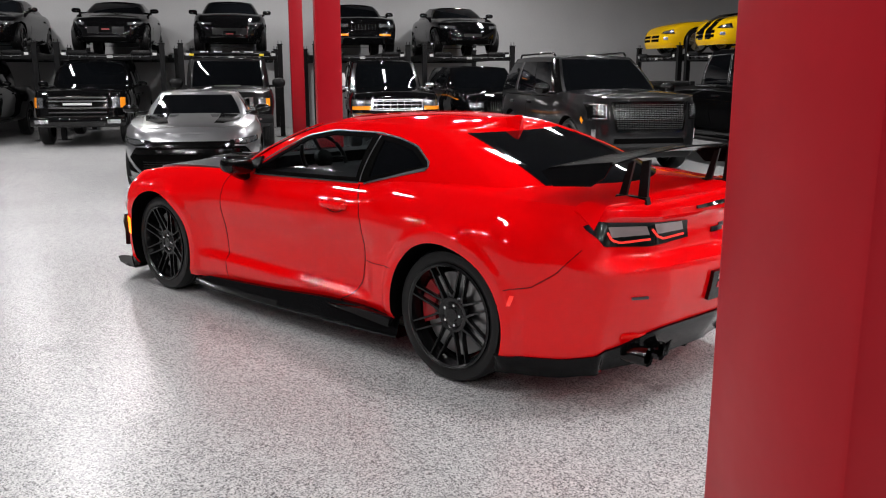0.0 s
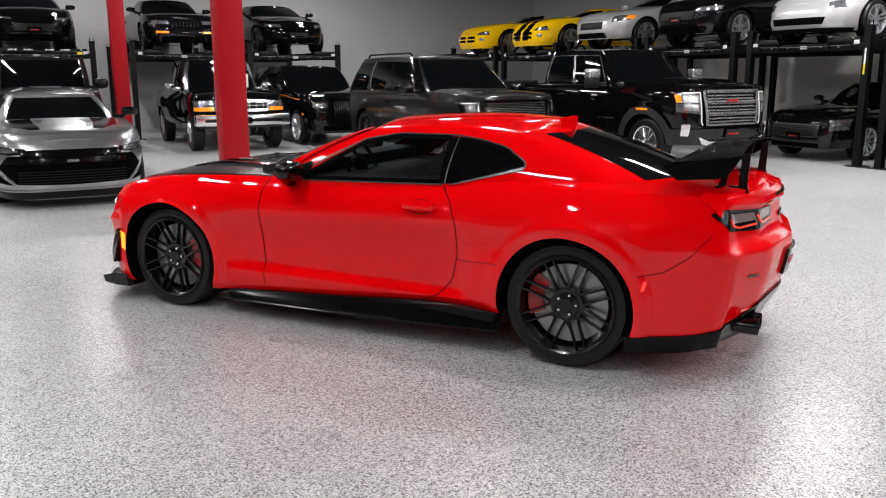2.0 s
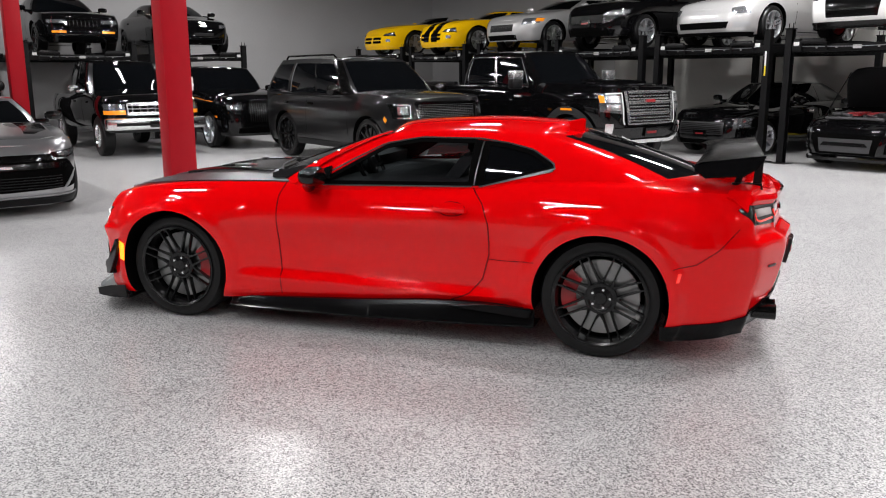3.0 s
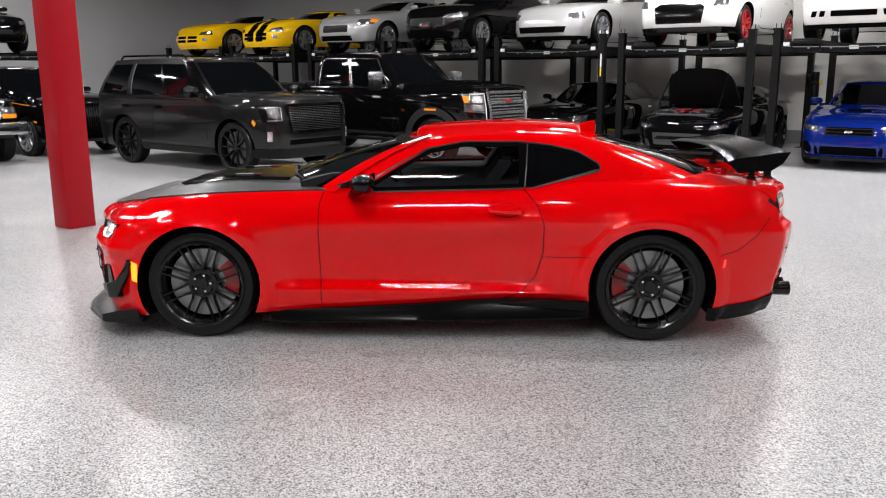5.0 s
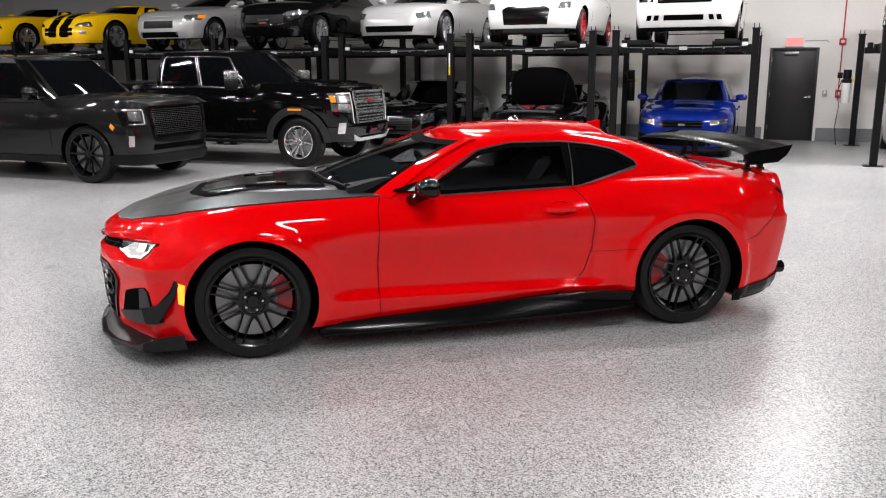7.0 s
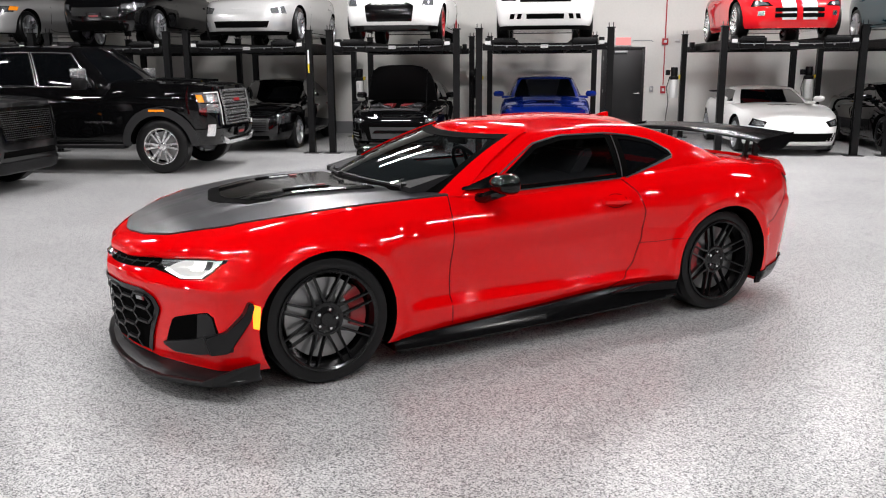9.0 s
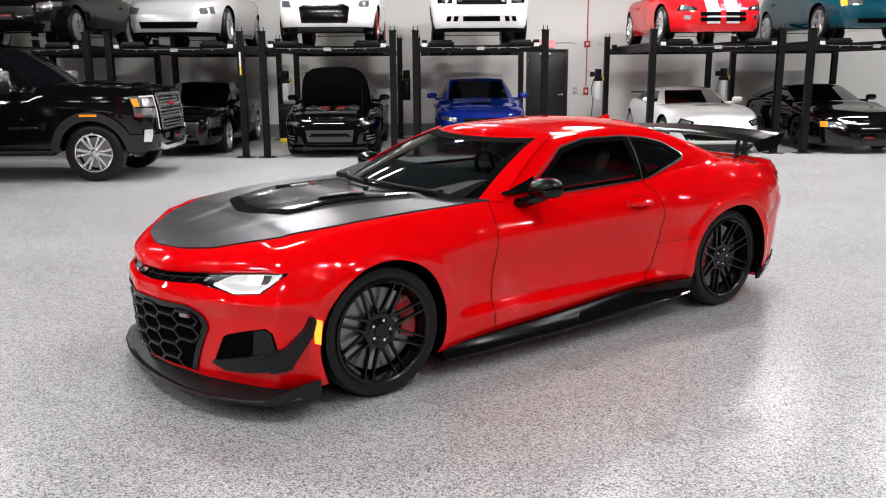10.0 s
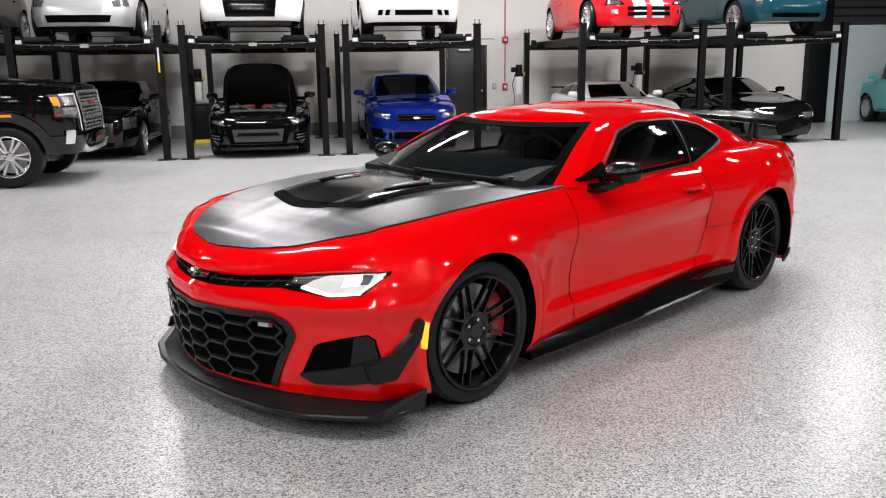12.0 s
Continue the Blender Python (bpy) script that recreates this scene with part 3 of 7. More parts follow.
def spoke_bar(bm, p0, p1, w0, w1, y0, y1, depth):
    """One spoke: a bar from p0 to p1 in the wheel's plane (x, z), its face at y0 near the hub and y1 at the rim."""
    a, b = Vector(p0), Vector(p1)
    d = (b - a).normalized()
    nrm = Vector((-d.y, d.x))
    vs = []
    for p, w, y in ((a, w0, y0), (b, w1, y1)):
        for sg, k in ((-1, 0), (-0.72, 1), (0.72, 1), (1, 0)):
            q = p + nrm * w * 0.5 * sg
            vs.append(bm.verts.new((q.x, y - (0.008 if k == 0 else 0), q.y)))
        for sg in (1, -1):
            q = p + nrm * w * 0.5 * sg
            vs.append(bm.verts.new((q.x, y - depth, q.y)))
    k = 6
    for i in range(k):
        j = (i + 1) % k
        bm.faces.new((vs[i], vs[j], vs[k + j], vs[k + i]))
    bm.faces.new(vs[:k])
    bm.faces.new(vs[k:])


def wheel_meshes(key, r, rr, width, style, n=48):
    """Tyre, rim, hub and brake meshes; the outer face looks along +y, y 0 at the outer sidewall."""
    if key in WHEELS:
        return WHEELS[key]
    t = bmesh.new()
    w = width
    prof = [(rr - 0.005, -0.012), (rr + 0.012, -0.004), (rr + (r - rr) * 0.45, 0.0), (rr + (r - rr) * 0.8, -0.006), (r - 0.012, -0.018), (r - 0.003, -0.036)]
    for k in range(5):
        y = -0.036 - (w - 0.072) * (k + 0.5) / 5
        prof += [(r, y + 0.018), (r, y - 0.016), (r - 0.007, y - 0.018), (r - 0.007, y - 0.022)] if k < 4 else [(r, y + 0.018), (r, y - 0.016)]
    prof += [(r - 0.003, -w + 0.036), (r - 0.02, -w + 0.014), (rr + 0.01, -w)]
    lathe(t, prof, n)
    rim = bmesh.new()
    lathe(rim, [(rr + 0.004, -0.008), (rr + 0.004, 0.002), (rr - 0.006, 0.004), (rr - 0.016, -0.004), (rr - 0.022, -0.03), (rr - 0.03, -0.06), (rr - 0.036, -w + 0.03), (rr - 0.01, -w + 0.004)], n)
    ri = rr - 0.012
    if style == "mesh":
        lathe(rim, [(0.060, -0.050), (0.070, -0.041), (0.084, -0.038), (0.092, -0.040), (0.094, -0.062), (0.06, -0.07)], n)
        for k in range(8):
            a = 2 * math.pi * (k + 0.5) / 8
            d, pp = Vector((math.cos(a), math.sin(a))), Vector((-math.sin(a), math.cos(a)))
            for sg in (-1, 1):
                foot, knee, end = d * 0.088 + pp * sg * 0.032, d * 0.125 + pp * sg * 0.0265, d * (ri - 0.004) + pp * sg * 0.025
                spoke_bar(rim, foot, knee, 0.022, 0.013, -0.039, -0.033, 0.028)
                spoke_bar(rim, knee, end, 0.0130, 0.0115, -0.033, -0.005, 0.026)
    elif style == "five":
        for k in range(5):
            a = 2 * math.pi * k / 5 + 0.3
            for sg in (-0.16, 0.16):
                spoke_bar(rim, Vector((math.cos(a + sg * 1.6), math.sin(a + sg * 1.6))) * 0.05, Vector((math.cos(a + sg), math.sin(a + sg))) * ri, 0.04, 0.034, -0.03, -0.008, 0.04)
    elif style == "ten":
        for k in range(10):
            a = 2 * math.pi * k / 10
            spoke_bar(rim, Vector((math.cos(a), math.sin(a))) * 0.05, Vector((math.cos(a + 0.06), math.sin(a + 0.06))) * ri, 0.036, 0.03, -0.035, -0.008, 0.04)
    elif style == "truck":
        for k in range(6):
            a = 2 * math.pi * k / 6
            for sg in (-0.19, 0.19):
                spoke_bar(rim, Vector((math.cos(a + sg), math.sin(a + sg))) * 0.07, Vector((math.cos(a + sg * 0.9), math.sin(a + sg * 0.9))) * ri, 0.038, 0.045, -0.02, -0.012, 0.05)
    hub = bmesh.new()
    lathe(hub, [(0.0, -0.034), (0.034, -0.034), (0.038, -0.04), (0.070, -0.047), (0.076, -0.06), (0.076, -0.1), (0, -0.1)], 24)
    nut = bmesh.new()
    lathe(nut, [(0.0, 0.012), (0.007, 0.012), (0.010, 0.006), (0.0105, -0.012)], 10)
    disc = bmesh.new()
    rd = rr * 0.80
    lathe(disc, [(0.05, -0.085), (rd, -0.085), (rd, -0.115), (0.05, -0.115)], 40)
    cal = bmesh.new()
    arc = [(-0.55 + 1.1 * k / 8) for k in range(9)]
    plate(cal, [(rd * 1.06 * math.cos(a), rd * 1.06 * math.sin(a)) for a in arc] + [(rd * 0.66 * math.cos(a), rd * 0.66 * math.sin(a)) for a in reversed(arc)], -0.132, -0.064)
    WHEELS[key] = [mesh_of(b, nm, ma) for b, nm, ma in ((t, "tyre", RUBBER), (rim, "rim", BLACK_RIM), (hub, "hub", BLACK_RIM), (disc, "disc", DISC), (cal, "caliper", CALIPER), (nut, "lug_nut", CHROME))]
    return WHEELS[key]


def recoloured(me, m, key):
    if (me.name, key) not in WHEELS:
        c = me.copy()
        c.materials.clear()
        c.materials.append(m)
        WHEELS[(me.name, key)] = c
    return WHEELS[(me.name, key)]


def add_wheels(car, s, key, rim_mat, style, caliper=None, n=40):
    r, rr = s["r"], s["rr"]
    for xa, front in ((s["wb"] / 2, True), (-s["wb"] / 2, False)):
        for sgn in (1, -1):
            tyre, rim, hub, disc, cal, nut = wheel_meshes((key, front), r, rr, s.get("tw", 0.25) + (0 if front else s.get("tw_rear", 0.0)), style, n)
            yo = s.get("track", s["w"] - 0.03)
            wh = part("wheel", tyre, None, car, at=pose(xa, sgn * yo, r, 0, 0, 0 if sgn > 0 else 180))
            part("rim", recoloured(rim, rim_mat, rim_mat.name), None, wh)
            part("hub", recoloured(hub, rim_mat, rim_mat.name), None, wh)
            part("brake_disc", disc, None, wh)
            for k in range(5 if caliper else 0):
                a = 2 * math.pi * k / 5 + 0.6
                part("lug_nut", nut, None, wh, at=pose(0.054 * math.cos(a), -0.044, 0.054 * math.sin(a)))
            if caliper:
                behind = 180 if (sgn > 0) else 0
                turn = (behind if front else 180 - behind)
                part("brake_caliper", recoloured(cal, caliper, caliper.name), None, wh, at=pose(0, 0, 0, 0, turn + (10 if front else -10), 0))


# ---------------------------------------------------------------- a parked car of any kind
def spec(wb=2.8, fo=0.93, ro=1.05, w=0.93, r=0.34, rr=0.25, sill=0.24, nose_z=0.70, hood_z=0.86, cowl_z=0.98, belt_z=0.98, deck_z=1.02, roof_z=1.38,
         ws=(0.85, 0.05), rg=(-1.0, -1.75), cab_w=0.74, roof_w=0.56, nf=3.6, nr=4.2, boxy=0.0, crown=0.05, tail_in=0.05):
    """Numbers of a common car turned into the shell's curves. ws: windscreen foot and head; rg: back light's head and foot."""
    xf, xr = wb / 2 + fo, -wb / 2 - ro
    s = dict(wb=wb, xf=xf, xr=xr, w=w, nf=nf, nr=nr, r=r, rr=rr, hub=r, arch=r + 0.05)
    s["zb"] = [(xr, sill + 0.05), (-wb / 2, sill), (wb / 2, sill), (xf, sill - 0.02)]
    s["zs"] = [(xr, deck_z - 0.05), (xr + 0.25, deck_z - 0.02), (rg[1], deck_z), (ws[0] - 0.2, belt_z), (ws[0], cowl_z - 0.02), (wb / 2, hood_z), (xf - 0.25, (hood_z + nose_z) / 2), (xf, nose_z)]
    s["crown"] = [(xr, 0.01), (xr + 0.3, crown * 0.5), (0, 0.02), (ws[0], crown), (wb / 2, crown), (xf - 0.3, crown * 0.8), (xf, 0.02)]
    s["side"] = [(0, 0.07), (0.12, 0.03), (0.35, 0.012), (0.6, 0.0), (0.85, 0.02), (0.95, 0.045), (1, 0.09 - 0.03 * boxy)]
    s["nose"] = [(0, 0.06), (0.3, 0.0), (0.6, 0.01), (0.85, 0.05), (1, 0.14 - 0.08 * boxy)]
    s["tail"] = [(0, 0.10), (0.3, 0.01), (0.6, 0.0), (0.9, tail_in), (1, tail_in + 0.05)]
    s["flare"] = [(wb / 2, 0.018, 0.4, 0.7, 0.35), (-wb / 2, 0.022, 0.45, 0.7, 0.35)]
    s["cabin"] = dict(base=(ws[0] + 0.12, ws[0] - 0.25, cab_w, rg[1] + 0.05, cab_w, rg[1] - 0.08), top=(ws[1] + 0.06, ws[1] - 0.06, roof_w, rg[0], roof_w, rg[0] - 0.04),
                      belt=[(rg[1], deck_z - 0.01), (ws[0] - 0.3, belt_z - 0.01), (ws[0], cowl_z - 0.005), (ws[0] + 0.3, cowl_z)], roof=[(rg[0], roof_z - 0.05), ((ws[1] + rg[0]) / 2, roof_z - 0.035), (ws[1], roof_z - 0.06)], crown=0.04)
    return s


def parked_car(label, s, colour, at, rims=ALLOY, style="ten", name="car", category="car", group="parked cars", windows=((0.285, 0.47), (0.48, 0.65)), front=(), extra=None,
               roof_mat=None, mirrors=True, back=(), key=None, no_cabin=False, glass=BLACK_GLASS, handles=2, n=64, mirror_mat=None, handle_mat=None):
    """front: panels (name, material, low, top, mirrored, proud, label) in the front view; back: the same for the tail."""
    car = thing(name, label, category, group, at=at)
    bm = cut_arches(body_shell(s, n, 12, 7), s, 40)
    tree = BVHTree.FromBMesh(bm)
    part("body", bm, [colour, DARK], car)
    if not no_cabin:
        cab = Cabin(s["cabin"])
        shell = cab.shell(56, 9, 6)
        s["trees"] = (tree, BVHTree.FromBMesh(shell))
        part("cabin", shell, roof_mat or colour, car)
        part("windscreen", cab.pane(-0.222, 0.222, 0.03, 0.93, 22, 6), glass, car)
        part("rear_window", cab.pane(0.76, 1.0, 0.08, 0.9, 14, 6), glass, car)
        part("rear_window", cab.pane(0.76, 1.0, 0.08, 0.9, 14, 6, side=-1), glass, car)
        for u0, u1 in windows:
            for sd in (1, -1):
                last = (u0, u1) == windows[-1] and s.get("taper", True)
                part("side_window", cab.pane(u0, u1, 0.06, (lambda a: 0.86 - 0.42 * max(0, a - 0.35)) if last else 0.86, 10, 5, side=sd), glass, car)
    # gaps of the bonnet and the doors
    zs = curve(s["zs"])
    wsx = s["cabin"]["base"][0] - 0.12
    for mir in (False, True):
        x0, x1 = wsx - 0.22, s["cabin"]["base"][3] + (0.55 if len(windows) < 3 else 0.9)
        zt = float(zs(0)) - 0.05
        zlo = s["zb"][1][1] + 0.06
        part("door_gap", seam(tree, "side", [(x0, zt), (x0 + 0.02, zlo), (x1 + 0.2, zlo), (x1, zt * 0.75), (x1 - 0.02, zt)], 0.012, 20, mirror=mir), SEAM, car)
        if handles:
            for k in range(handles):
                hx = x1 + 0.12 + k * 1.0
                part("door_handle", lay(tree, "side", [(hx, zt - 0.13), (hx + 0.18, zt - 0.13)], [(hx, zt - 0.095), (hx + 0.18, zt - 0.095)], 4, 2, 0.025, 0.03, mir), handle_mat or colour, car)
    for ax, items in (("front", front), ("rear", back)):
        for nm, ma, low, top, mir, proud, *lab in items:
            for mm in ((False, True) if mir else (False,)):
                part(nm, lay(tree, ax, low, top, 12, 5, proud, 0.03, mm), ma, car, *lab[:1])
    if mirrors:
        mx, mz, mw = wsx - 0.38, float(zs(wsx - 0.3)) + 0.02, s["cabin"]["base"][2]
        for sgn in (1, -1):
            b = bmesh.new()
            k = s.get("mirror", 1.0)
            vs = bmesh.ops.create_icosphere(b, subdivisions=2, radius=1.0)["verts"]
            for v in vs:
                x, y, z = v.co
                v.co = Vector((mx + 0.065 * k * x * (1.0 if x > 0 else 0.4), sgn * (mw + 0.20 + 0.02 * k) + 0.115 * k * math.copysign(abs(y) ** 0.65, y), mz + 0.075 + 0.062 * k * k * math.copysign(abs(z) ** 0.8, z)))
            box(b, mx - 0.03, mx + 0.03, min(sgn * (mw - 0.04), sgn * (mw + 0.16)), max(sgn * (mw - 0.04), sgn * (mw + 0.16)), mz - 0.02, mz + 0.035, 0.012)
            part("wing_mirror", b, mirror_mat or colour, car)
    add_wheels(car, s, key or (round(s["r"], 3), round(s["rr"], 3), style, round(s["w"], 2)), rims, style)
    if extra:
        extra(car, tree, s)
    return car


def rect(y0, y1, z0, z1):
    """Low and top edge of a rectangular panel."""
    return [(y0, z0), (y1, z0)], [(y0, z1), (y1, z1)]


def face(s, lamp=(0.5, 0.84, 0.62, 0.70), slant=0.05, grille=(0.42, 0.42, 0.58), lower=(0.5, 0.24, 0.34), grille_mat=None, lamp_mat=None, plate_z=0.36, fog=None, amber=False):
    """The usual panels of a front: two lamps, a grille, a lower intake and a plain plate."""
    y0, y1, z0, z1 = lamp
    out = [("headlamp", lamp_mat or LENS, [(y0, z0), (y1, z0 + slant)], [(y0, z1), (y1, z1 + slant * 0.6)], True, 0.006)]
    if grille:
        out.append(("grille", grille_mat or PLASTIC, *rect(-grille[0], grille[0], grille[1], grille[2]), False, 0.005))
    if lower:
        out.append(("lower_intake", DARK, *rect(-lower[0], lower[0], lower[1], lower[2]), False, 0.004))
    if plate_z:
        out.append(("number_plate", GLOSS_BLACK, *rect(-0.15, 0.15, plate_z, plate_z + 0.14), False, 0.02))
        out.append(("plate_bar", RED_DARK, *rect(-0.09, 0.09, plate_z + 0.06, plate_z + 0.09), False, 0.024))
    if fog:
        out.append(("fog_lamp", DARK, *rect(*fog), True, 0.005))
    if amber:
        out.append(("indicator", AMBER, *rect(y1 - 0.09, y1 - 0.01, z0 + slant, z1 + slant * 0.5), True, 0.012))
    return out


# ---------------------------------------------------------------- the hall
def slab(name, x0, x1, y0, y1, z0, z1, m, label, category, bevel=0.0):
    b = bmesh.new()
    box(b, x0, x1, y0, y1, z0, z1, bevel)
    ob = part(name, b, m, smooth=bevel > 0)
    return tagged(ob, label, category, kind="structure")


slab("floor", WALL_X - 0.3, ROOM_E + 0.3, ROOM_S - 0.3, 20.3, -0.2, 0.0, FLOOR, "glossy grey flake epoxy floor with scuffs", "floor")
slab("ceiling", WALL_X - 0.3, ROOM_E + 0.3, ROOM_S - 0.3, 20.3, CEIL, CEIL + 0.2, CEIL_GREY, "dark painted hall ceiling", "ceiling")
slab("wall_west", WALL_X - 0.25, WALL_X, ROOM_S, WALL_Y, 0, CEIL, WALL_GREY, "plain hall wall, greyed for weak light", "wall")
slab("wall_south", WALL_X, ROOM_E, ROOM_S - 0.25, ROOM_S, 0, CEIL, WALL_DARK, "plain dark grey painted hall wall", "wall")
slab("wall_east", ROOM_E, ROOM_E + 0.25, ROOM_S, 20.0, 0, CEIL, WALL_DARK, "plain dark grey painted hall wall", "wall")
DX0, DX1, DH = -3.53, -2.48, 2.11
# west stretch is greyed in colour where less light falls
north = [(WALL_X, -17.6, WALL_GREY), (-17.6, DX0, WALL_WHITE), (DX1, 6.15, WALL_WHITE)]
for k, (x0, x1, m) in enumerate(north):
    slab("wall_north", x0, x1, WALL_Y, WALL_Y + 0.2, 0, CEIL, m, "painted hall wall behind the car lifts", "wall")
slab("wall_north", DX0, DX1, WALL_Y, WALL_Y + 0.2, DH, CEIL, WALL_WHITE, "painted wall above the black door", "wall")
slab("wall_closing", DX0 - 0.3, DX1 + 0.3, WALL_Y + 0.5, WALL_Y + 0.6, 0, CEIL, WALL_GREY, "plain wall closing the doorway", "wall")
for x0, x1 in ((WALL_X, DX0 - 0.06), (DX1 + 0.06, 6.15)):
    slab("baseboard", x0, x1, WALL_Y - 0.012, WALL_Y, 0, 0.30, BASE_GREY, "grey painted band along the wall foot", "baseboard")
slab("pilaster", 6.15, 6.75, WALL_Y - 0.25, WALL_Y + 0.2, 0, CEIL, STEEL_BLACK, "black painted steel column casing", "column", 0.01)
slab("wall_bay", 6.75, ROOM_E, WALL_Y + 0.15, WALL_Y + 0.35, 0, 2.55, WALL_PALE, "pale blue-white panel wall", "wall")


def shutter():
    t = thing("roll_shutter", "dark ribbed roll shutter above the pale wall", "shutter", kind="structure", at=pose(6.75, WALL_Y + 0.15, 2.55))
    w = ROOM_E - 6.75
    for k in range(14):
        z = 0.02 + k * 0.215
        b = bmesh.new()
        plate(b, [(0.0, z), (-0.045, z + 0.03), (-0.045, z + 0.17), (0.0, z + 0.2), (0.05, z + 0.2), (0.05, z)], 0.0, w, "x")
        part("slat", b, SHUTTER, t, smooth=False)


shutter()


def column_fitting():
    t = thing("switch_box", "small white switch box on the red column", "wall fitting", at=pose(-10.62, 1.085, 1.5, 0, 0, 90))
    b = bmesh.new()
    box(b, 0, 0.045, -0.05, 0.05, -0.08, 0.08, 0.008)
    part("casing", b, WHITE_TAG, t)
    b = bmesh.new()
    box(b, 0.045, 0.052, -0.015, 0.015, -0.03, 0.03, 0.002)
    part("lever", b, WHITE_TAG, t)


column_fitting()


def bin_pair():
    for x in (-9.28, -8.98):
        t = thing("storage_bin", "tall black bin on a yellow base", "bin", "bins by the wall", at=pose(x, 14.9, 0))
        b = bmesh.new()
        box(b, -0.15, 0.15, -0.18, 0.18, 0.09, 0.82, 0.02)
        part("body", b, PLASTIC, t)
        b = bmesh.new()
        box(b, -0.16, 0.16, -0.19, 0.19, 0.0, 0.09, 0.01)
        part("base", b, YELLOW_TAG, t, "yellow plastic base")
        b = bmesh.new()
        box(b, -0.16, 0.16, -0.19, 0.19, 0.82, 0.87, 0.015)
        part("lid", b, PLASTIC, t)


bin_pair()


def door():
    d = thing("door_1", "closed black steel door with a lever handle", "door", kind="structure", at=pose(DX0, WALL_Y, 0))
    w = DX1 - DX0
    b = bmesh.new()
    box(b, 0.05, w - 0.05, 0.03, 0.08, 0.01, DH - 0.05, 0.004)
    part("door_leaf", b, DOOR_BLACK, d)
    for x0, x1, z0, z1 in ((0, 0.05, 0, DH), (w - 0.05, w, 0, DH), (0.05, w - 0.05, DH - 0.05, DH)):
        b = bmesh.new()
        box(b, x0, x1, -0.015, 0.12, z0, z1, 0.003)
        part("door_frame", b, DOOR_BLACK, d)
    b = bmesh.new()
    lathe(b, [(0, -0.02), (0.028, -0.02), (0.03, 0.03), (0, 0.03)], 16, "y", Matrix.Translation((w - 0.13, 0.01, 1.0)))
    box(b, w - 0.25, w - 0.12, -0.05, -0.03, 0.985, 1.012, 0.005)
    box(b, w - 0.14, w - 0.12, -0.045, 0.02, 0.99, 1.01, 0.003)
    part("door_handle", b, CHROME, d)
    b = bmesh.new()
    box(b, 0.32, 0.62, -0.045, 0.03, DH - 0.15, DH - 0.09, 0.006)
    part("door_closer", b, GALV, d)
    for z in (0.25, 1.0, 1.8):
        b = bmesh.new()
        lathe(b, [(0, z), (0.009, z), (0.009, z + 0.1), (0, z + 0.1)], 8, "z", Matrix.Translation((0.052, 0.02, 0)))
        part("hinge", b, GALV, d)


door()


def wall_fittings():
    sign = thing("exit_sign", "small pink-red lit sign box above the door", "sign", at=pose(-3.02, WALL_Y, 2.24))
    b = bmesh.new()
    box(b, -0.2, 0.2, -0.05, 0, -0.11, 0.11, 0.008)
    part("housing", b, WHITE_TAG, sign)
    b = bmesh.new()
    box(b, -0.18, 0.18, -0.056, -0.05, -0.09, 0.09)
    part("sign_face", b, SIGN_GLOW, sign)
    conduit = thing("conduit", "thin red pipe running down the wall", "pipe", at=pose(-2.02, WALL_Y, 0))
    b = bmesh.new()
    tube(b, [(0, -0.02, 2.3), (0, -0.02, CEIL)], 0.014)
    part("pipe", b, RED_TAG, conduit)
    b = bmesh.new()
    tube(b, [(0, -0.02, 1.2), (0, -0.02, 2.16)], 0.012)
    part("pipe", b, RED_TAG, conduit)
    side = thing("conduit", "thin grey pipe along the wall beside the sign", "pipe", at=pose(-2.8, WALL_Y, 2.26))
    b = bmesh.new()
    tube(b, [(0, -0.015, 0), (0.45, -0.015, 0), (0.5, -0.015, -0.03)], 0.01)
    part("pipe", b, GALV, side)
    for x, z, w, h, m, nm, lab in ((-2.02, 2.23, 0.14, 0.15, RED_TAG, "alarm_bell", "red alarm sounder box on the wall"), (-2.02, 1.08, 0.12, 0.18, RED_TAG, "call_point", "red call point box on the wall"),
                                   (-2.3, 1.1, 0.09, 0.14, GALV, "switch_box", "grey metal switch box on the wall"), (-1.72, 2.25, 0.10, 0.06, WHITE_TAG, "sensor", "small white sensor box on the wall"),
                                   (3.9, 1.1, 0.11, 0.13, GALV, "switch_box", "grey metal switch box on the wall")):
        t = thing(nm, lab, "wall fitting", at=pose(x, WALL_Y, z))
        b = bmesh.new()
        box(b, -w / 2, w / 2, -0.06, 0, -h / 2, h / 2, 0.01)
        part("casing", b, m, t)
        b = bmesh.new()
        box(b, -w / 4, w / 4, -0.068, -0.06, -h / 5, h / 5, 0.002)
        part("cover", b, WHITE_TAG, t)


wall_fittings()


def pole(x, y, w=0.31):
    p = thing("steel_column", "red painted square steel column with chipped gloss paint", "column", "red columns", kind="structure", at=pose(x, y, 0))
    b = bmesh.new()
    box(b, -w / 2, w / 2, -w / 2, w / 2, 0, CEIL, 0.012)
    part("shaft", b, POLE_RED, p)
    return p


for px_, py_ in ((-0.944, 0.827), (-10.65, 0.93), (-20.4, 1.05)):
    pole(px_, py_)


def ceiling_fixture(x, y):
    f = thing("ceiling_light", "linear white ceiling light fixture", "ceiling light", "ceiling lights", at=pose(x, y, CEIL))
    b = bmesh.new()
    box(b, -0.68, 0.68, -0.16, 0.16, -0.3, -0.22, 0.01)
    part("housing", b, WHITE_TAG, f)
    for sx in (-0.5, 0.5):
        b = bmesh.new()
        tube(b, [(sx, 0, 0), (sx, 0, -0.23)], 0.006)
        part("hanger", b, GALV, f)


for lx, ly, _ in LAMPS:
    ceiling_fixture(lx, ly)


# ---------------------------------------------------------------- four-post lifts
LIFT_H = 2.02


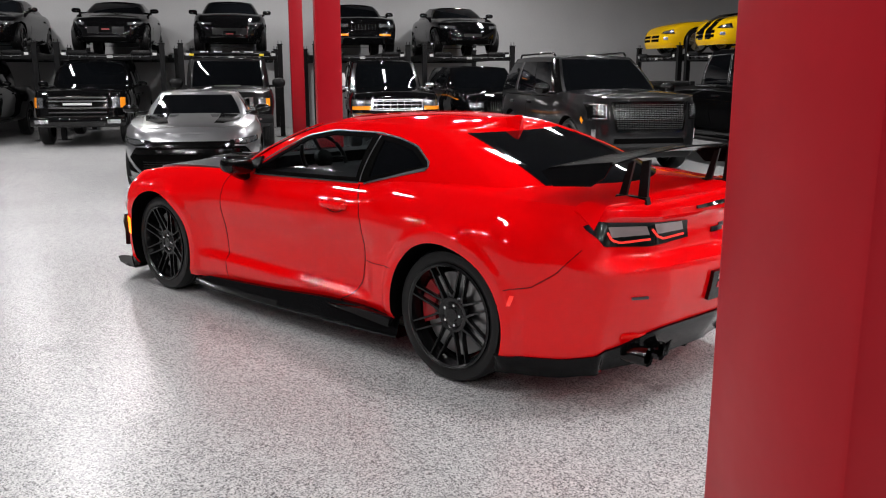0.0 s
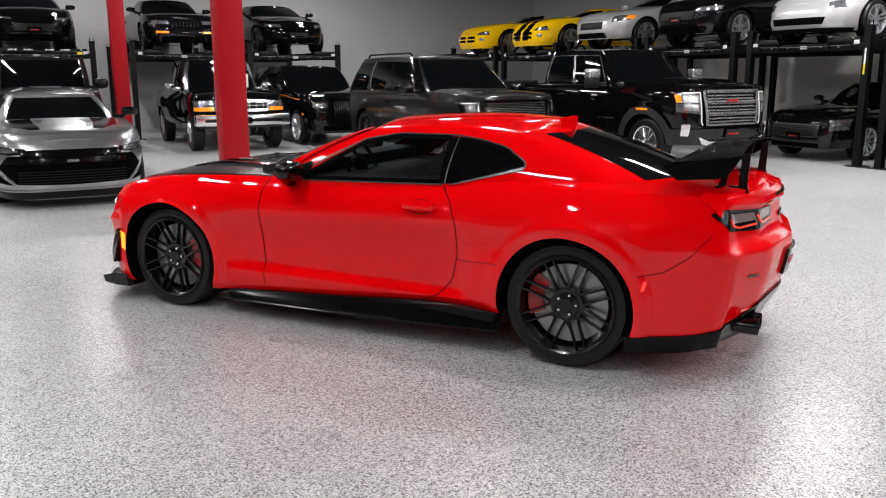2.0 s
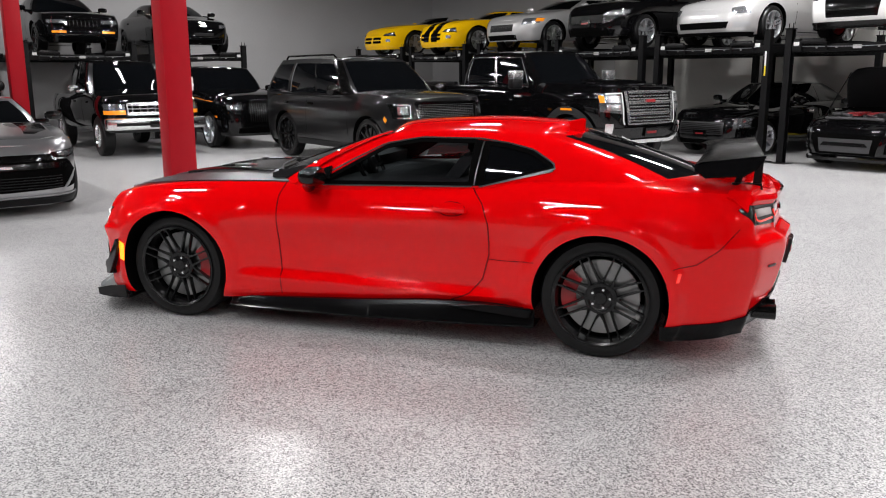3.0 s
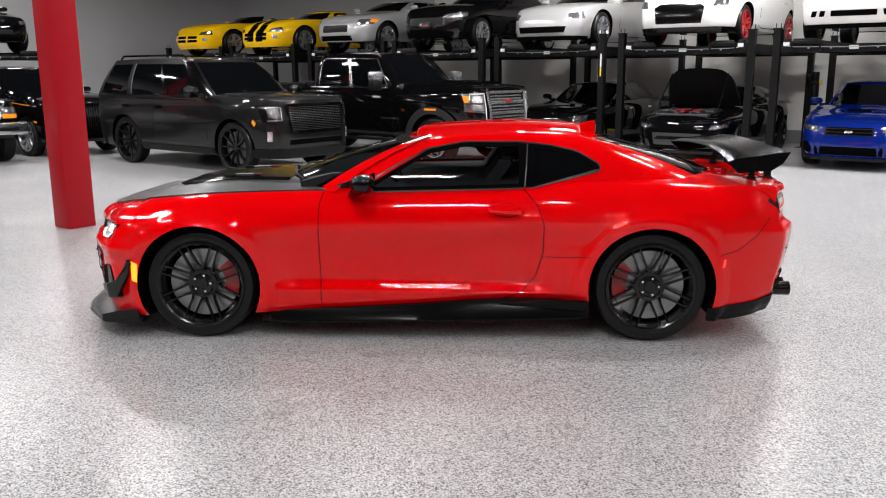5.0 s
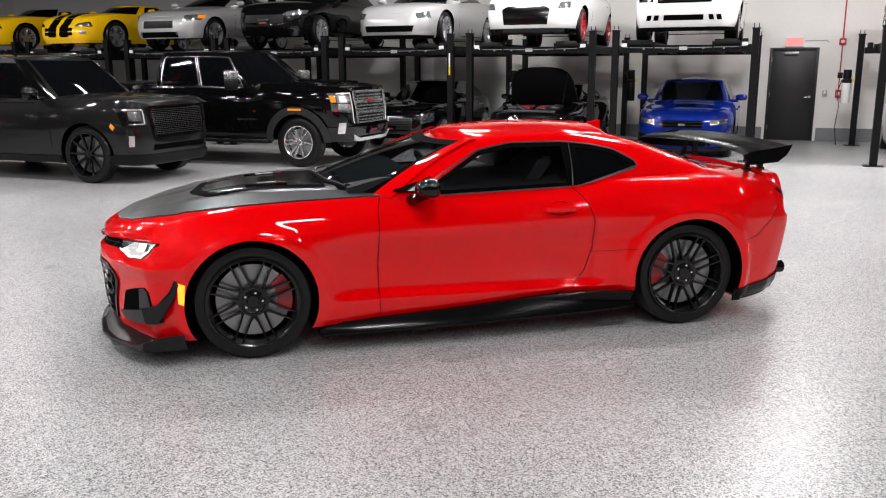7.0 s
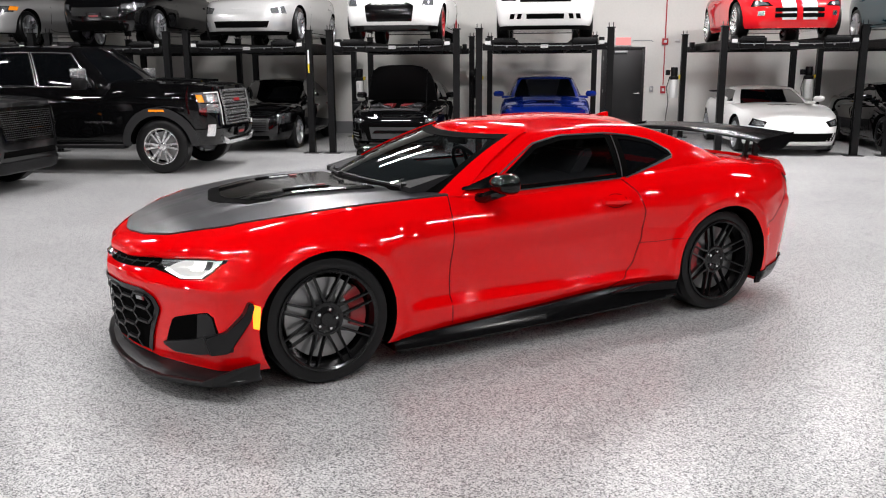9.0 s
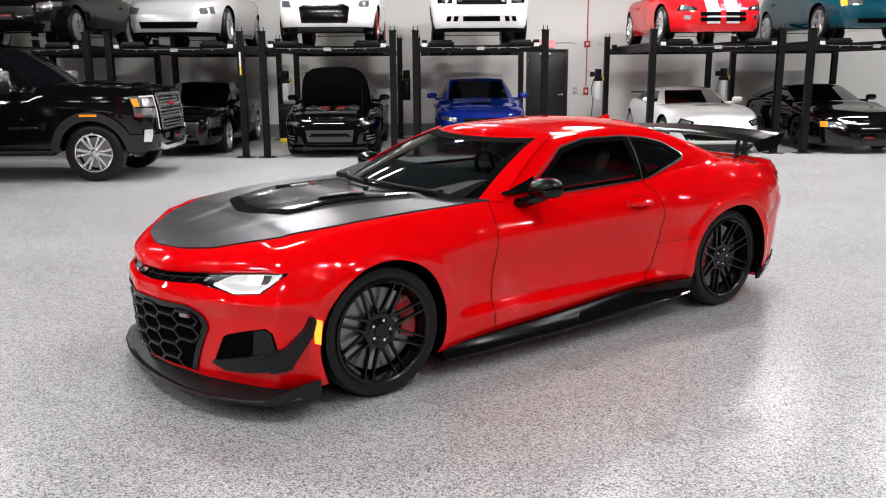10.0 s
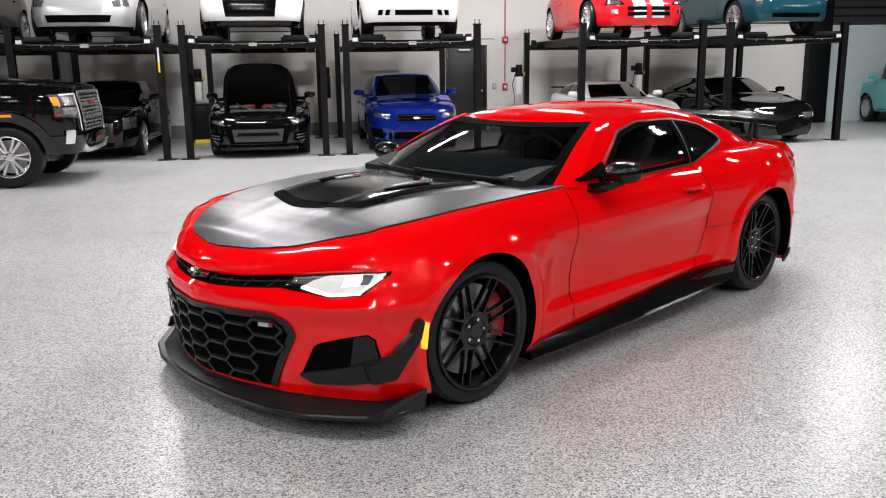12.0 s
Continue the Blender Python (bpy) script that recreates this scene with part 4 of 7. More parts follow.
def lift_mesh():
    """One lift: origin at the ground under its middle, front towards -y."""
    lift = thing("car_lift", "black four-post car lift with raised runways", "car lift", "car lifts")
    hw, hd = 1.225, 2.05
    for sx in (-1, 1):
        for sy in (-1, 1):
            x, y = sx * hw, sy * hd
            b = bmesh.new()
            plate(b, [(x - 0.06, y - 0.06), (x + 0.06, y - 0.06), (x + 0.06, y - 0.045), (x - 0.045, y - 0.045), (x - 0.045, y + 0.045), (x + 0.06, y + 0.045), (x + 0.06, y + 0.06), (x - 0.06, y + 0.06)] if sx < 0 else
                  [(x + 0.06, y - 0.06), (x - 0.06, y - 0.06), (x - 0.06, y - 0.045), (x + 0.045, y - 0.045), (x + 0.045, y + 0.045), (x - 0.06, y + 0.045), (x - 0.06, y + 0.06), (x + 0.06, y + 0.06)], 0.012, 2.34, "z")
            box(b, x - 0.02, x + 0.02, y - 0.045, y + 0.045, 0.012, 2.34)
            post = part("post", b, STEEL_BLACK, lift, smooth=False)
            b = bmesh.new()
            box(b, x - 0.16, x + 0.16, y - 0.13, y + 0.13, 0, 0.012)
            part("foot_plate", b, STEEL_BLACK, post, smooth=False)
            b = bmesh.new()
            box(b, x - 0.075, x + 0.075, y - 0.075, y + 0.075, 2.34, 2.36, 0.003)
            for dx in (-0.04, 0.04):
                tube(b, [(x + dx, y, 2.36), (x + dx, y, 2.44)], 0.008, 6)
            part("post_cap", b, STEEL_BLACK, post)
            b = bmesh.new()
            xi = x - sx * 0.12
            box(b, min(xi, xi - sx * 0.1), max(xi, xi - sx * 0.1), y - 0.08, y + 0.08, LIFT_H + 0.02, LIFT_H + 0.16, 0.01)
            bracket = part("lock_bracket", b, STEEL_BLACK, lift)
            if sy < 0:
                b = bmesh.new()
                box(b, xi - 0.05 - sx * 0.05, xi + 0.05 - sx * 0.05, y - 0.087, y - 0.08, LIFT_H + 0.04, LIFT_H + 0.10)
                part("sticker", b, WHITE_TAG, bracket, "white warning sticker")
    for sy in (-1, 1):
        b = bmesh.new()
        box(b, -hw + 0.07, hw - 0.07, sy * hd - 0.055, sy * hd + 0.055, LIFT_H - 0.07, LIFT_H + 0.06, 0.008)
        beam = part("cross_beam", b, STEEL_BLACK, lift)
        if sy < 0:
            b = bmesh.new()
            box(b, -0.07, 0.07, sy * hd - 0.062, sy * hd - 0.055, LIFT_H - 0.03, LIFT_H + 0.03)
            part("sticker", b, WHITE_TAG, beam, "white maker's label")
            for dx in (-0.7, -0.35, 0.35, 0.7):
                b = bmesh.new()
                lathe(b, [(0, sy * hd - 0.065), (0.018, sy * hd - 0.063), (0.02, sy * hd - 0.05)], 10, "y", Matrix.Translation((dx, 0, LIFT_H)))
                part("bolt", b, GALV, beam)
    for x0 in (-0.98, 0.50):
        b = bmesh.new()
        box(b, x0, x0 + 0.48, -hd - 0.12, hd + 0.12, LIFT_H + 0.06, LIFT_H + 0.12, 0.006)
        box(b, x0, x0 + 0.03, -hd - 0.1, hd + 0.1, LIFT_H - 0.05, LIFT_H + 0.06)
        box(b, x0 + 0.45, x0 + 0.48, -hd - 0.1, hd + 0.1, LIFT_H - 0.05, LIFT_H + 0.06)
        part("runway", b, STEEL_BLACK, lift)
        b = bmesh.new()
        plate(b, [(-hd - 0.12, LIFT_H + 0.12), (-hd - 0.11, LIFT_H + 0.155), (-hd - 0.09, LIFT_H + 0.155), (-hd - 0.06, LIFT_H + 0.12)], x0 + 0.04, x0 + 0.44, "x")
        part("wheel_stop", b, STEEL_BLACK, lift, smooth=False)
    b = bmesh.new()
    tube(b, [(-1.1, -hd - 0.08, LIFT_H + 0.04), (-0.9, -hd - 0.085, LIFT_H + 0.02), (0, -hd - 0.09, LIFT_H + 0.005), (0.9, -hd - 0.085, LIFT_H + 0.02), (1.1, -hd - 0.08, LIFT_H + 0.04)], 0.006, 6)
    part("air_line", b, GALV, lift, "grey plastic air hose")
    return lift


DECK = LIFT_H + 0.12
LIFT_XS = (-22.35, -19.45, -16.4, -13.6, -10.74, -7.88, -5.0, -0.5, 2.53)
LIFT_YS = (-6.35, -3.4, -0.5, 2.85, 5.75)
first = lift_mesh()
first.matrix_basis = pose(LIFT_XS[0], 13.4, 0)
for x in LIFT_XS[1:]:
    copy_thing(first, pose(x, 13.4, 0))
for y in LIFT_YS:
    copy_thing(first, pose(-24.35, y, 0, 0, 0, 90))


def power_unit(x, y, dark=False):
    """The motor and tank on a lift's rear post."""
    u = thing("lift_power_unit", "black motor over a pale oil tank on a lift post", "hydraulic unit", "lift power units", at=pose(x, y, 0))
    b = bmesh.new()
    lathe(b, [(0, 1.42), (0.075, 1.42), (0.08, 1.44), (0.08, 1.60), (0.07, 1.62), (0, 1.62)], 20, "z")
    part("motor", b, PLASTIC, u)
    b = bmesh.new()
    box(b, -0.09, 0.09, -0.08, 0.08, 1.34, 1.42, 0.01)
    box(b, -0.19, -0.09, -0.05, 0.05, 1.44, 1.56, 0.015)
    part("valve_block", b, PLASTIC, u)
    b = bmesh.new()
    lathe(b, [(0, 0.92), (0.08, 0.92), (0.09, 0.95), (0.09, 1.32), (0.08, 1.34), (0, 1.34)], 20, "z")
    part("tank", b, PLASTIC if dark else WHITE_TAG, u, "" if dark else "pale plastic oil tank")
    b = bmesh.new()
    tube(b, [(-0.1, -0.02, 1.4), (-0.17, -0.06, 1.15), (-0.12, -0.08, 0.85), (-0.16, -0.05, 0.4), (-0.10, 0, 0.02)], 0.009, 6)
    part("cable", b, PLASTIC, u)
    b = bmesh.new()
    box(b, 0.10, 0.13, -0.07, 0.07, 1.36, 1.44)
    part("tag", b, YELLOW_TAG, u, "yellow safety tag")


for ux in (-9.35, -6.5, -1.95, 1.05):
    power_unit(ux, 15.3, ux == -6.5)


def tag_strip(x):
    t = thing("height_gauge", "yellow and white marker strip on a lift post", "label", at=pose(x, 11.285, 0))
    for z0, z1, m in ((1.55, 1.72, YELLOW_TAG), (1.72, 1.98, WHITE_TAG)):
        b = bmesh.new()
        box(b, -0.015, 0.015, 0, 0.006, z0, z1)
        part("marker", b, m, t)


tag_strip(-9.52)


# ---------------------------------------------------------------- parked cars
EAST, SOUTH = 0, -90


def s_cab(s):
    return Cabin(s["cabin"])


def hood_panel(car, tree, s, y_half, m, x0=None, x1=None, name="bonnet_panel"):
    x0 = s["cabin"]["base"][0] - 0.1 if x0 is None else x0
    x1 = s["xf"] - 0.2 if x1 is None else x1
    return part(name, lay(tree, "top", [(x0, -y_half), (x1 - 0.1, -y_half * 0.85), (x1, -y_half * 0.6)], [(x0, y_half), (x1 - 0.1, y_half * 0.85), (x1, y_half * 0.6)], 20, 14, 0.004, 0.008), m, car)


def silver_extra(car, tree, s):
    # panel lightened for the lamps' reflection; the stripes keep its black
    p = hood_panel(car, tree, s, 0.72, SATIN_GREY, None, s["xf"] - 0.24)
    for sg in (1, -1):
        part("bonnet_stripe", lay(tree, "top", [(0.90, sg * 0.36), (1.60, sg * 0.34), (1.95, sg * 0.30)], [(0.90, sg * 0.70), (1.60, sg * 0.62), (1.95, sg * 0.42)], 20, 6, 0.007, 0.006), GLOSS_BLACK, p, "black stripe")
    for sg in (1, -1):
        part("bonnet_scoop", lay(tree, "top", [(1.15, sg * 0.22), (1.45, sg * 0.26)], [(1.15, sg * 0.34), (1.45, sg * 0.33)], 6, 4, 0.012, 0.01), SILVER, p)
    g = part("grille", lay(tree, "front", [(-0.62, 0.30), (0, 0.28), (0.62, 0.30)], [(-0.80, 0.49), (-0.70, 0.63), (0, 0.65), (0.70, 0.63), (0.80, 0.49)], 30, 8, 0.006, 0.03), DARK, car, "wide black mouth grille")
    bars(tree, "front", -0.6, 0.6, 0.30, 0.46, 5, PLASTIC, g, 0.012)
    part("grille_beam", lay(tree, "front", [(-0.74, 0.54), (0, 0.53), (0.74, 0.54)], [(-0.72, 0.60), (0, 0.605), (0.72, 0.60)], 20, 3, 0.016, 0.02), GLOSS_BLACK, g)
    part("emblem", lay(tree, "front", [(-0.07, 0.55), (0.07, 0.55)], [(-0.06, 0.58), (0.06, 0.58)], 4, 3, 0.024, 0.01), CHROME, g)
    for mir in (False, True):
        part("corner_intake", lay(tree, "front", [(0.66, 0.29), (0.84, 0.31)], [(0.80, 0.40), (0.855, 0.47)], 8, 5, 0.006, 0.02, mir), DARK, car)
        part("bumper_line", seam(tree, "front", [(0.60, 0.28), (0.68, 0.33), (0.80, 0.49)], 0.018, 10, 0.014, mir), SILVER, car)
    part("chin", wrap(s, 1.7, 2.6, curve([(0, 0.12)]), curve([(0, 0.20)]), 0.03, 200, 3, across=True), PLASTIC, car)
    part("chin_line", wrap(s, 1.9, 2.6, curve([(0, 0.21)]), curve([(0, 0.225)]), 0.02, 200, 3, across=True), SILVER, car)


s = spec(wb=2.81, fo=0.97, ro=1.0, w=0.94, r=0.345, rr=0.255, nose_z=0.80, hood_z=0.93, cowl_z=0.98, belt_z=0.97, roof_z=1.34, sill=0.13, nf=4.4)
parked_car("silver sports coupe with a black bonnet panel", s, SILVER, pose(-13.7, -0.83, 0, 0, 0, EAST), BLACK_RIM, "five", handles=1, mirror_mat=GLOSS_BLACK, extra=silver_extra,
           front=[("headlamp", GLOSS_BLACK, [(0.50, 0.66), (0.70, 0.645), (0.86, 0.68)], [(0.50, 0.715), (0.70, 0.735), (0.86, 0.75)], True, 0.006), ("lens", LENS, [(0.58, 0.675), (0.72, 0.665), (0.845, 0.695)], [(0.58, 0.71), (0.72, 0.725), (0.845, 0.74)], True, 0.012), ("upper_grille", GLOSS_BLACK, *rect(-0.56, 0.56, 0.625, 0.70), False, 0.006)])


def grey_suv_extra(car, tree, s):
    g = part("grille", lay(tree, "front", [(-0.54, 0.70), (0.54, 0.70)], [(-0.62, 1.13), (0.62, 1.13)], 24, 10, 0.012, 0.04), GLOSS_BLACK, car, "tall black mesh grille")
    bars(tree, "front", -0.57, 0.57, 0.72, 1.11, 14, TRIM_GREY, g, 0.010, 0.024)
    bars(tree, "front", -0.54, 0.54, 0.72, 1.11, 26, SKIRT, g, 0.007, 0.028, True)
    part("grille_frame", seam(tree, "front", [(-0.55, 0.69), (-0.63, 1.14), (0.63, 1.14), (0.55, 0.69), (-0.55, 0.69)], 0.03, 60, 0.03), GLOSS_BLACK, g)
    for mir in (False, True):
        lamp = part("headlamp", lay(tree, "front", [(0.68, 0.87), (0.92, 0.87)], [(0.68, 1.12), (0.94, 1.12)], 8, 8, 0.008, 0.03, mir), GLOSS_BLACK, car)
        part("lens", lay(tree, "front", [(0.74, 0.94), (0.87, 0.94)], [(0.74, 1.075), (0.87, 1.075)], 6, 6, 0.014, 0.01, mir), LENS, lamp)
        part("led_hook", seam(tree, "front", [(0.90, 1.10), (0.71, 1.10), (0.71, 0.89), (0.88, 0.89)], 0.016, 24, 0.018, mir), CHROME, lamp)
        part("fog_lamp", lay(tree, "front", [(0.84, 0.56), (0.885, 0.56)], [(0.84, 0.72), (0.885, 0.72)], 4, 6, 0.012, 0.02, mir), CHROME, car, "upright chrome fog lamp")
        part("pillar_trim", s_cab(s).pane(0.283, 0.675, 0.05, 0.87, 40, 5, 0.0015, -1 if mir else 1), GLOSS_BLACK, car)
        part("shoulder_line", seam(tree, "side", [(-2.4, 1.09), (-0.5, 1.08), (1.2, 1.12)], 0.014, 30, 0.006, mir), GREY_PAINT, car)
        part("side_marker", lay(tree, "side", [(2.00, 0.86), (2.05, 0.80)], [(2.03, 0.91), (2.08, 0.85)], 4, 3, 0.008, 0.01, mir), AMBER, car)
        part("arch_trim", seam(tree, "side", [(1.535 + 0.49 * math.cos(a), 0.43 + 0.49 * math.sin(a)) for a in np.linspace(0.0, math.pi, 24)], 0.05, 40, 0.01, mir), PLASTIC, car)
        part("sill_trim", wrap(s, -1.05, 1.05, curve([(0, 0.30)]), curve([(0, 0.40)]), 0.02, 300, 3, mirror=mir), PLASTIC, car)
        cab, sd = s_cab(s), -1 if mir else 1
        part("window_frame", cab.pane(0.236, 0.286, 0.0, 0.95, 6, 12, 0.006, sd), GLOSS_BLACK, car)
        part("rear_pillar", cab.pane(0.540, 0.556, 0.05, 0.90, 4, 10, 0.010, sd), GREY_PAINT, car)
        part("pillar_line", cab.pane(0.536, 0.540, 0.08, 0.88, 3, 10, 0.011, sd), ALLOY_DARK, car, "bright line along the rear pillar")
        part("door_gap", seam(tree, "side", [(-0.62, 1.19), (-0.64, 0.60), (-0.75, 0.42)], 0.010, 20, mirror=mir), SEAM, car)
        part("door_crease", seam(tree, "side", [(-1.0, 0.50), (1.0, 0.47)], 0.03, 20, 0.008, mir), GREY_PAINT, car)
        part("belt_line", seam(tree, "side", [(-2.1, 1.205), (0.6, 1.195)], 0.014, 20, 0.006, mir), GLOSS_BLACK, car)
    part("lower_grille", lay(tree, "front", [(-0.60, 0.50), (0.60, 0.50)], [(-0.58, 0.58), (0.58, 0.58)], 20, 4, 0.010, 0.02), DARK, car)
    part("lower_bumper", wrap(s, 1.95, 3.0, curve([(0, 0.29)]), curve([(0, 0.43)]), 0.02, 300, 4, across=True), PLASTIC, car)
    for sg in (1, -1):
        b = bmesh.new()
        tube(b, [(0.0, sg * 0.68, 1.90), (-0.1, sg * 0.69, 1.955), (-1.9, sg * 0.69, 1.955), (-2.0, sg * 0.68, 1.90)], 0.018, 8)
        part("roof_rail", b, GLOSS_BLACK, car)
    for k in (-0.3, 0.3):
        part("bonnet_crease", seam(tree, "top", [(1.0, k * 1.5), (2.2, k)], 0.02, 16, 0.004), GREY_PAINT, car)


s = spec(wb=3.07, fo=0.95, ro=1.25, w=1.03, r=0.43, rr=0.335, sill=0.29, nose_z=1.20, hood_z=1.265, cowl_z=1.30, belt_z=1.24, deck_z=1.24, roof_z=1.93, ws=(1.10, 0.20), rg=(-2.15, -2.60), cab_w=0.95, roof_w=0.74, nf=6, nr=7, boxy=1)
s["taper"] = False
s["mirror"] = 1.25
parked_car("large dark grey satin SUV on black wheels", s, GREY_PAINT, pose(-14.55, 6.05, 0, 0, 0, EAST), BLACK_RIM, "ten", "suv", "SUV", windows=((0.285, 0.40), (0.41, 0.54), (0.55, 0.67)), extra=grey_suv_extra, mirror_mat=GLOSS_BLACK, handle_mat=GLOSS_BLACK)


def truck_extra(car, tree, s):
    g = part("grille", lay(tree, "front", [(-0.52, 0.76), (0.52, 0.76)], [(-0.58, 1.30), (0.58, 1.30)], 20, 10, 0.012, 0.05), GLOSS_BLACK, car, "large chrome truck grille")
    for z in (0.765, 0.945, 1.125, 1.30):
        part("grille_frame", seam(tree, "front", [(-0.54, z), (0.54, z)], 0.030, 20, 0.040), GRILLE_CHROME, g)
    for z0 in (0.785, 0.965, 1.145):
        for k in range(3):
            pts = [(y, z0 + 0.026 + 0.052 * k + (0.009 if i % 2 else -0.009)) for i, y in enumerate(np.linspace(-0.52, 0.52, 27))]
            part("grille_bar", seam(tree, "front", pts, 0.020, 90, 0.026), GRILLE_CHROME, g)
    for sg in (1, -1):
        part("grille_side", seam(tree, "front", [(sg * 0.54, 0.76), (sg * 0.60, 1.31)], 0.06, 12, 0.04), GRILLE_CHROME, g)
    part("emblem", lay(tree, "front", [(-0.11, 1.11), (0.11, 1.11)], [(-0.11, 1.155), (0.11, 1.155)], 6, 3, 0.065, 0.02), RED_DARK, g, "red emblem bar")
    part("bumper", wrap(s, 2.55, 3.2, curve([(0, 0.47)]), curve([(0, 0.70)]), 0.05, 300, 4, across=True), BLACK_PAINT, car)
    part("bumper_guard", lay(tree, "front", [(-0.62, 0.47), (-0.42, 0.46), (0.42, 0.46), (0.62, 0.47)], [(-0.72, 0.60), (-0.48, 0.52), (0.48, 0.52), (0.72, 0.60)], 24, 4, 0.09, 0.06), CHROME, car, "chrome lower bumper guard")
    pl = part("number_plate", lay(tree, "front", [(-0.16, 0.56), (0.16, 0.56)], [(-0.16, 0.70), (0.16, 0.70)], 4, 3, 0.085, 0.02), GLOSS_BLACK, car)
    part("plate_bar", lay(tree, "front", [(-0.12, 0.61), (0.12, 0.61)], [(-0.12, 0.65), (0.12, 0.65)], 4, 2, 0.09, 0.004), RED_DARK, pl)
    for mir in (False, True):
        lamp = part("headlamp", lay(tree, "front", [(0.64, 0.93), (0.955, 0.97)], [(0.64, 1.29), (0.955, 1.27)], 10, 8, 0.012, 0.03, mir), LENS, car, "large clear headlamp")
        part("indicator", lay(tree, "front", [(0.915, 1.12), (0.950, 1.12)], [(0.915, 1.235), (0.952, 1.235)], 5, 5, 0.02, 0.02, mir), AMBER, lamp)
        part("lamp_bar", seam(tree, "front", [(0.90, 1.265), (0.66, 1.275), (0.65, 0.80), (0.62, 0.76)], 0.020, 24, 0.022, mir), LENS_LIT, lamp, "white running light strip")
        part("projector", lay(tree, "front", [(0.70, 1.12), (0.88, 1.12)], [(0.70, 1.23), (0.88, 1.23)], 6, 5, 0.02, 0.02, mir), GRILLE_CHROME, lamp)
        part("lower_projector", lay(tree, "front", [(0.70, 0.98), (0.90, 1.0)], [(0.70, 1.085), (0.90, 1.09)], 8, 5, 0.02, 0.02, mir), GRILLE_CHROME, lamp)
        part("divider", seam(tree, "front", [(0.66, 1.10), (0.94, 1.105)], 0.014, 10, 0.022, mir), GLOSS_BLACK, lamp)
        part("fog_lamp", lay(tree, "front", [(0.83, 0.60), (0.90, 0.60)], [(0.83, 0.78), (0.90, 0.78)], 4, 6, 0.06, 0.02, mir), CHROME, car, "upright chrome fog lamp")
        xa, r = s["wb"] / 2, s["arch"]
        for ax in (xa, -xa):
            part("fender_flare", seam(tree, "side", [(ax + (r + 0.07) * math.cos(a), r - 0.05 + (r + 0.07) * math.sin(a)) for a in np.linspace(-0.05, math.pi + 0.05, 26)], 0.13, 44, 0.055, mir), FLARE, car, "dark plastic wheel arch flare")
        part("side_marker", lay(tree, "side", [(xa - 0.13, 0.985), (xa + 0.13, 0.985)], [(xa - 0.12, 1.02), (xa + 0.12, 1.02)], 6, 2, 0.065, 0.01, mir), AMBER, car)
        part("belt_chrome", seam(tree, "side", [(-1.05, 1.365), (0.98, 1.365)], 0.012, 20, 0.008, mir), CHROME, car)
        part("badge", lay(tree, "side", [(0.80, 0.80), (1.25, 0.80)], [(0.80, 0.835), (1.25, 0.835)], 6, 2, 0.008, 0.006, mir), CHROME, car)
        sg = -1 if mir else 1
        b = bmesh.new()
        box(b, -1.45, 1.45, min(sg * 0.9, sg * 1.06), max(sg * 0.9, sg * 1.06), 0.40, 0.45, 0.02)
        part("running_board", b, STEEL_BLACK, car)
        b = bmesh.new()
        box(b, 0.80, 0.95, min(sg * 1.10, sg * 1.36), max(sg * 1.10, sg * 1.36), 1.50, 1.66, 0.03)
        m = part("tow_mirror", b, GRILLE_CHROME, car, "tall towing mirror with a chrome cap")
        b = bmesh.new()
        box(b, 0.80, 0.94, min(sg * 1.11, sg * 1.35), max(sg * 1.11, sg * 1.35), 1.33, 1.50, 0.02)
        box(b, 0.84, 0.90, min(sg * 0.92, sg * 1.12), max(sg * 0.92, sg * 1.12), 1.38, 1.42, 0.01)
        part("mirror_base", b, PLASTIC, m)
    cab = s_cab(s)
    for sd in (1, -1):
        for u0, u1 in ((0.285, 0.47), (0.48, 0.66)):
            frames = ((u0, u1, 0.042, 0.060), (u0, u1, 0.860, 0.873), (u0 - 0.002, u0 + 0.002, 0.04, 0.87), (u1 - 0.002, u1 + 0.002, 0.04, 0.87))
            for a, c, v0, v1 in frames:
                part("window_line", cab.pane(a, c, v0, v1, 12, 6, 0.009, sd), CHROME, car)
        part("pillar", cab.pane(0.468, 0.482, 0.04, 0.88, 4, 8, 0.007, sd), BLACK_PAINT, car)
    part("bonnet_scoop", lay(tree, "top", [(1.75, -0.45), (2.5, -0.40)], [(1.75, 0.45), (2.5, 0.40)], 14, 12, 0.03, 0.035), BLACK_PAINT, car)
    part("bonnet_badge", lay(tree, "side", [(1.62, 1.25), (1.90, 1.25)], [(1.62, 1.30), (1.90, 1.30)], 5, 2, 0.01, 0.01), GRILLE_CHROME, car)
    b = bmesh.new()
    for sg in (1, -1):
        box(b, -3.2, -1.25, min(sg * 0.88, sg * 1.0), max(sg * 0.88, sg * 1.0), 1.36, 1.45, 0.02)
    part("bed_rail", b, PLASTIC, car)


s = spec(wb=4.05, fo=0.90, ro=1.25, w=1.04, r=0.435, rr=0.285, sill=0.46, nose_z=1.36, hood_z=1.42, cowl_z=1.46, belt_z=1.34, deck_z=1.38, roof_z=2.03, ws=(1.3, 0.62), rg=(-0.95, -1.1), cab_w=0.93, roof_w=0.76, nf=8, nr=9, boxy=1)
s["taper"] = False
parked_car("black four-door pickup truck with a chrome grille", s, BLACK_PAINT, pose(-13.1, 8.95, 0, 0, 0, EAST), CHROME, "truck", "pickup_truck", "pickup truck", windows=((0.285, 0.47), (0.48, 0.66)), mirrors=False, handle_mat=CHROME, extra=truck_extra)


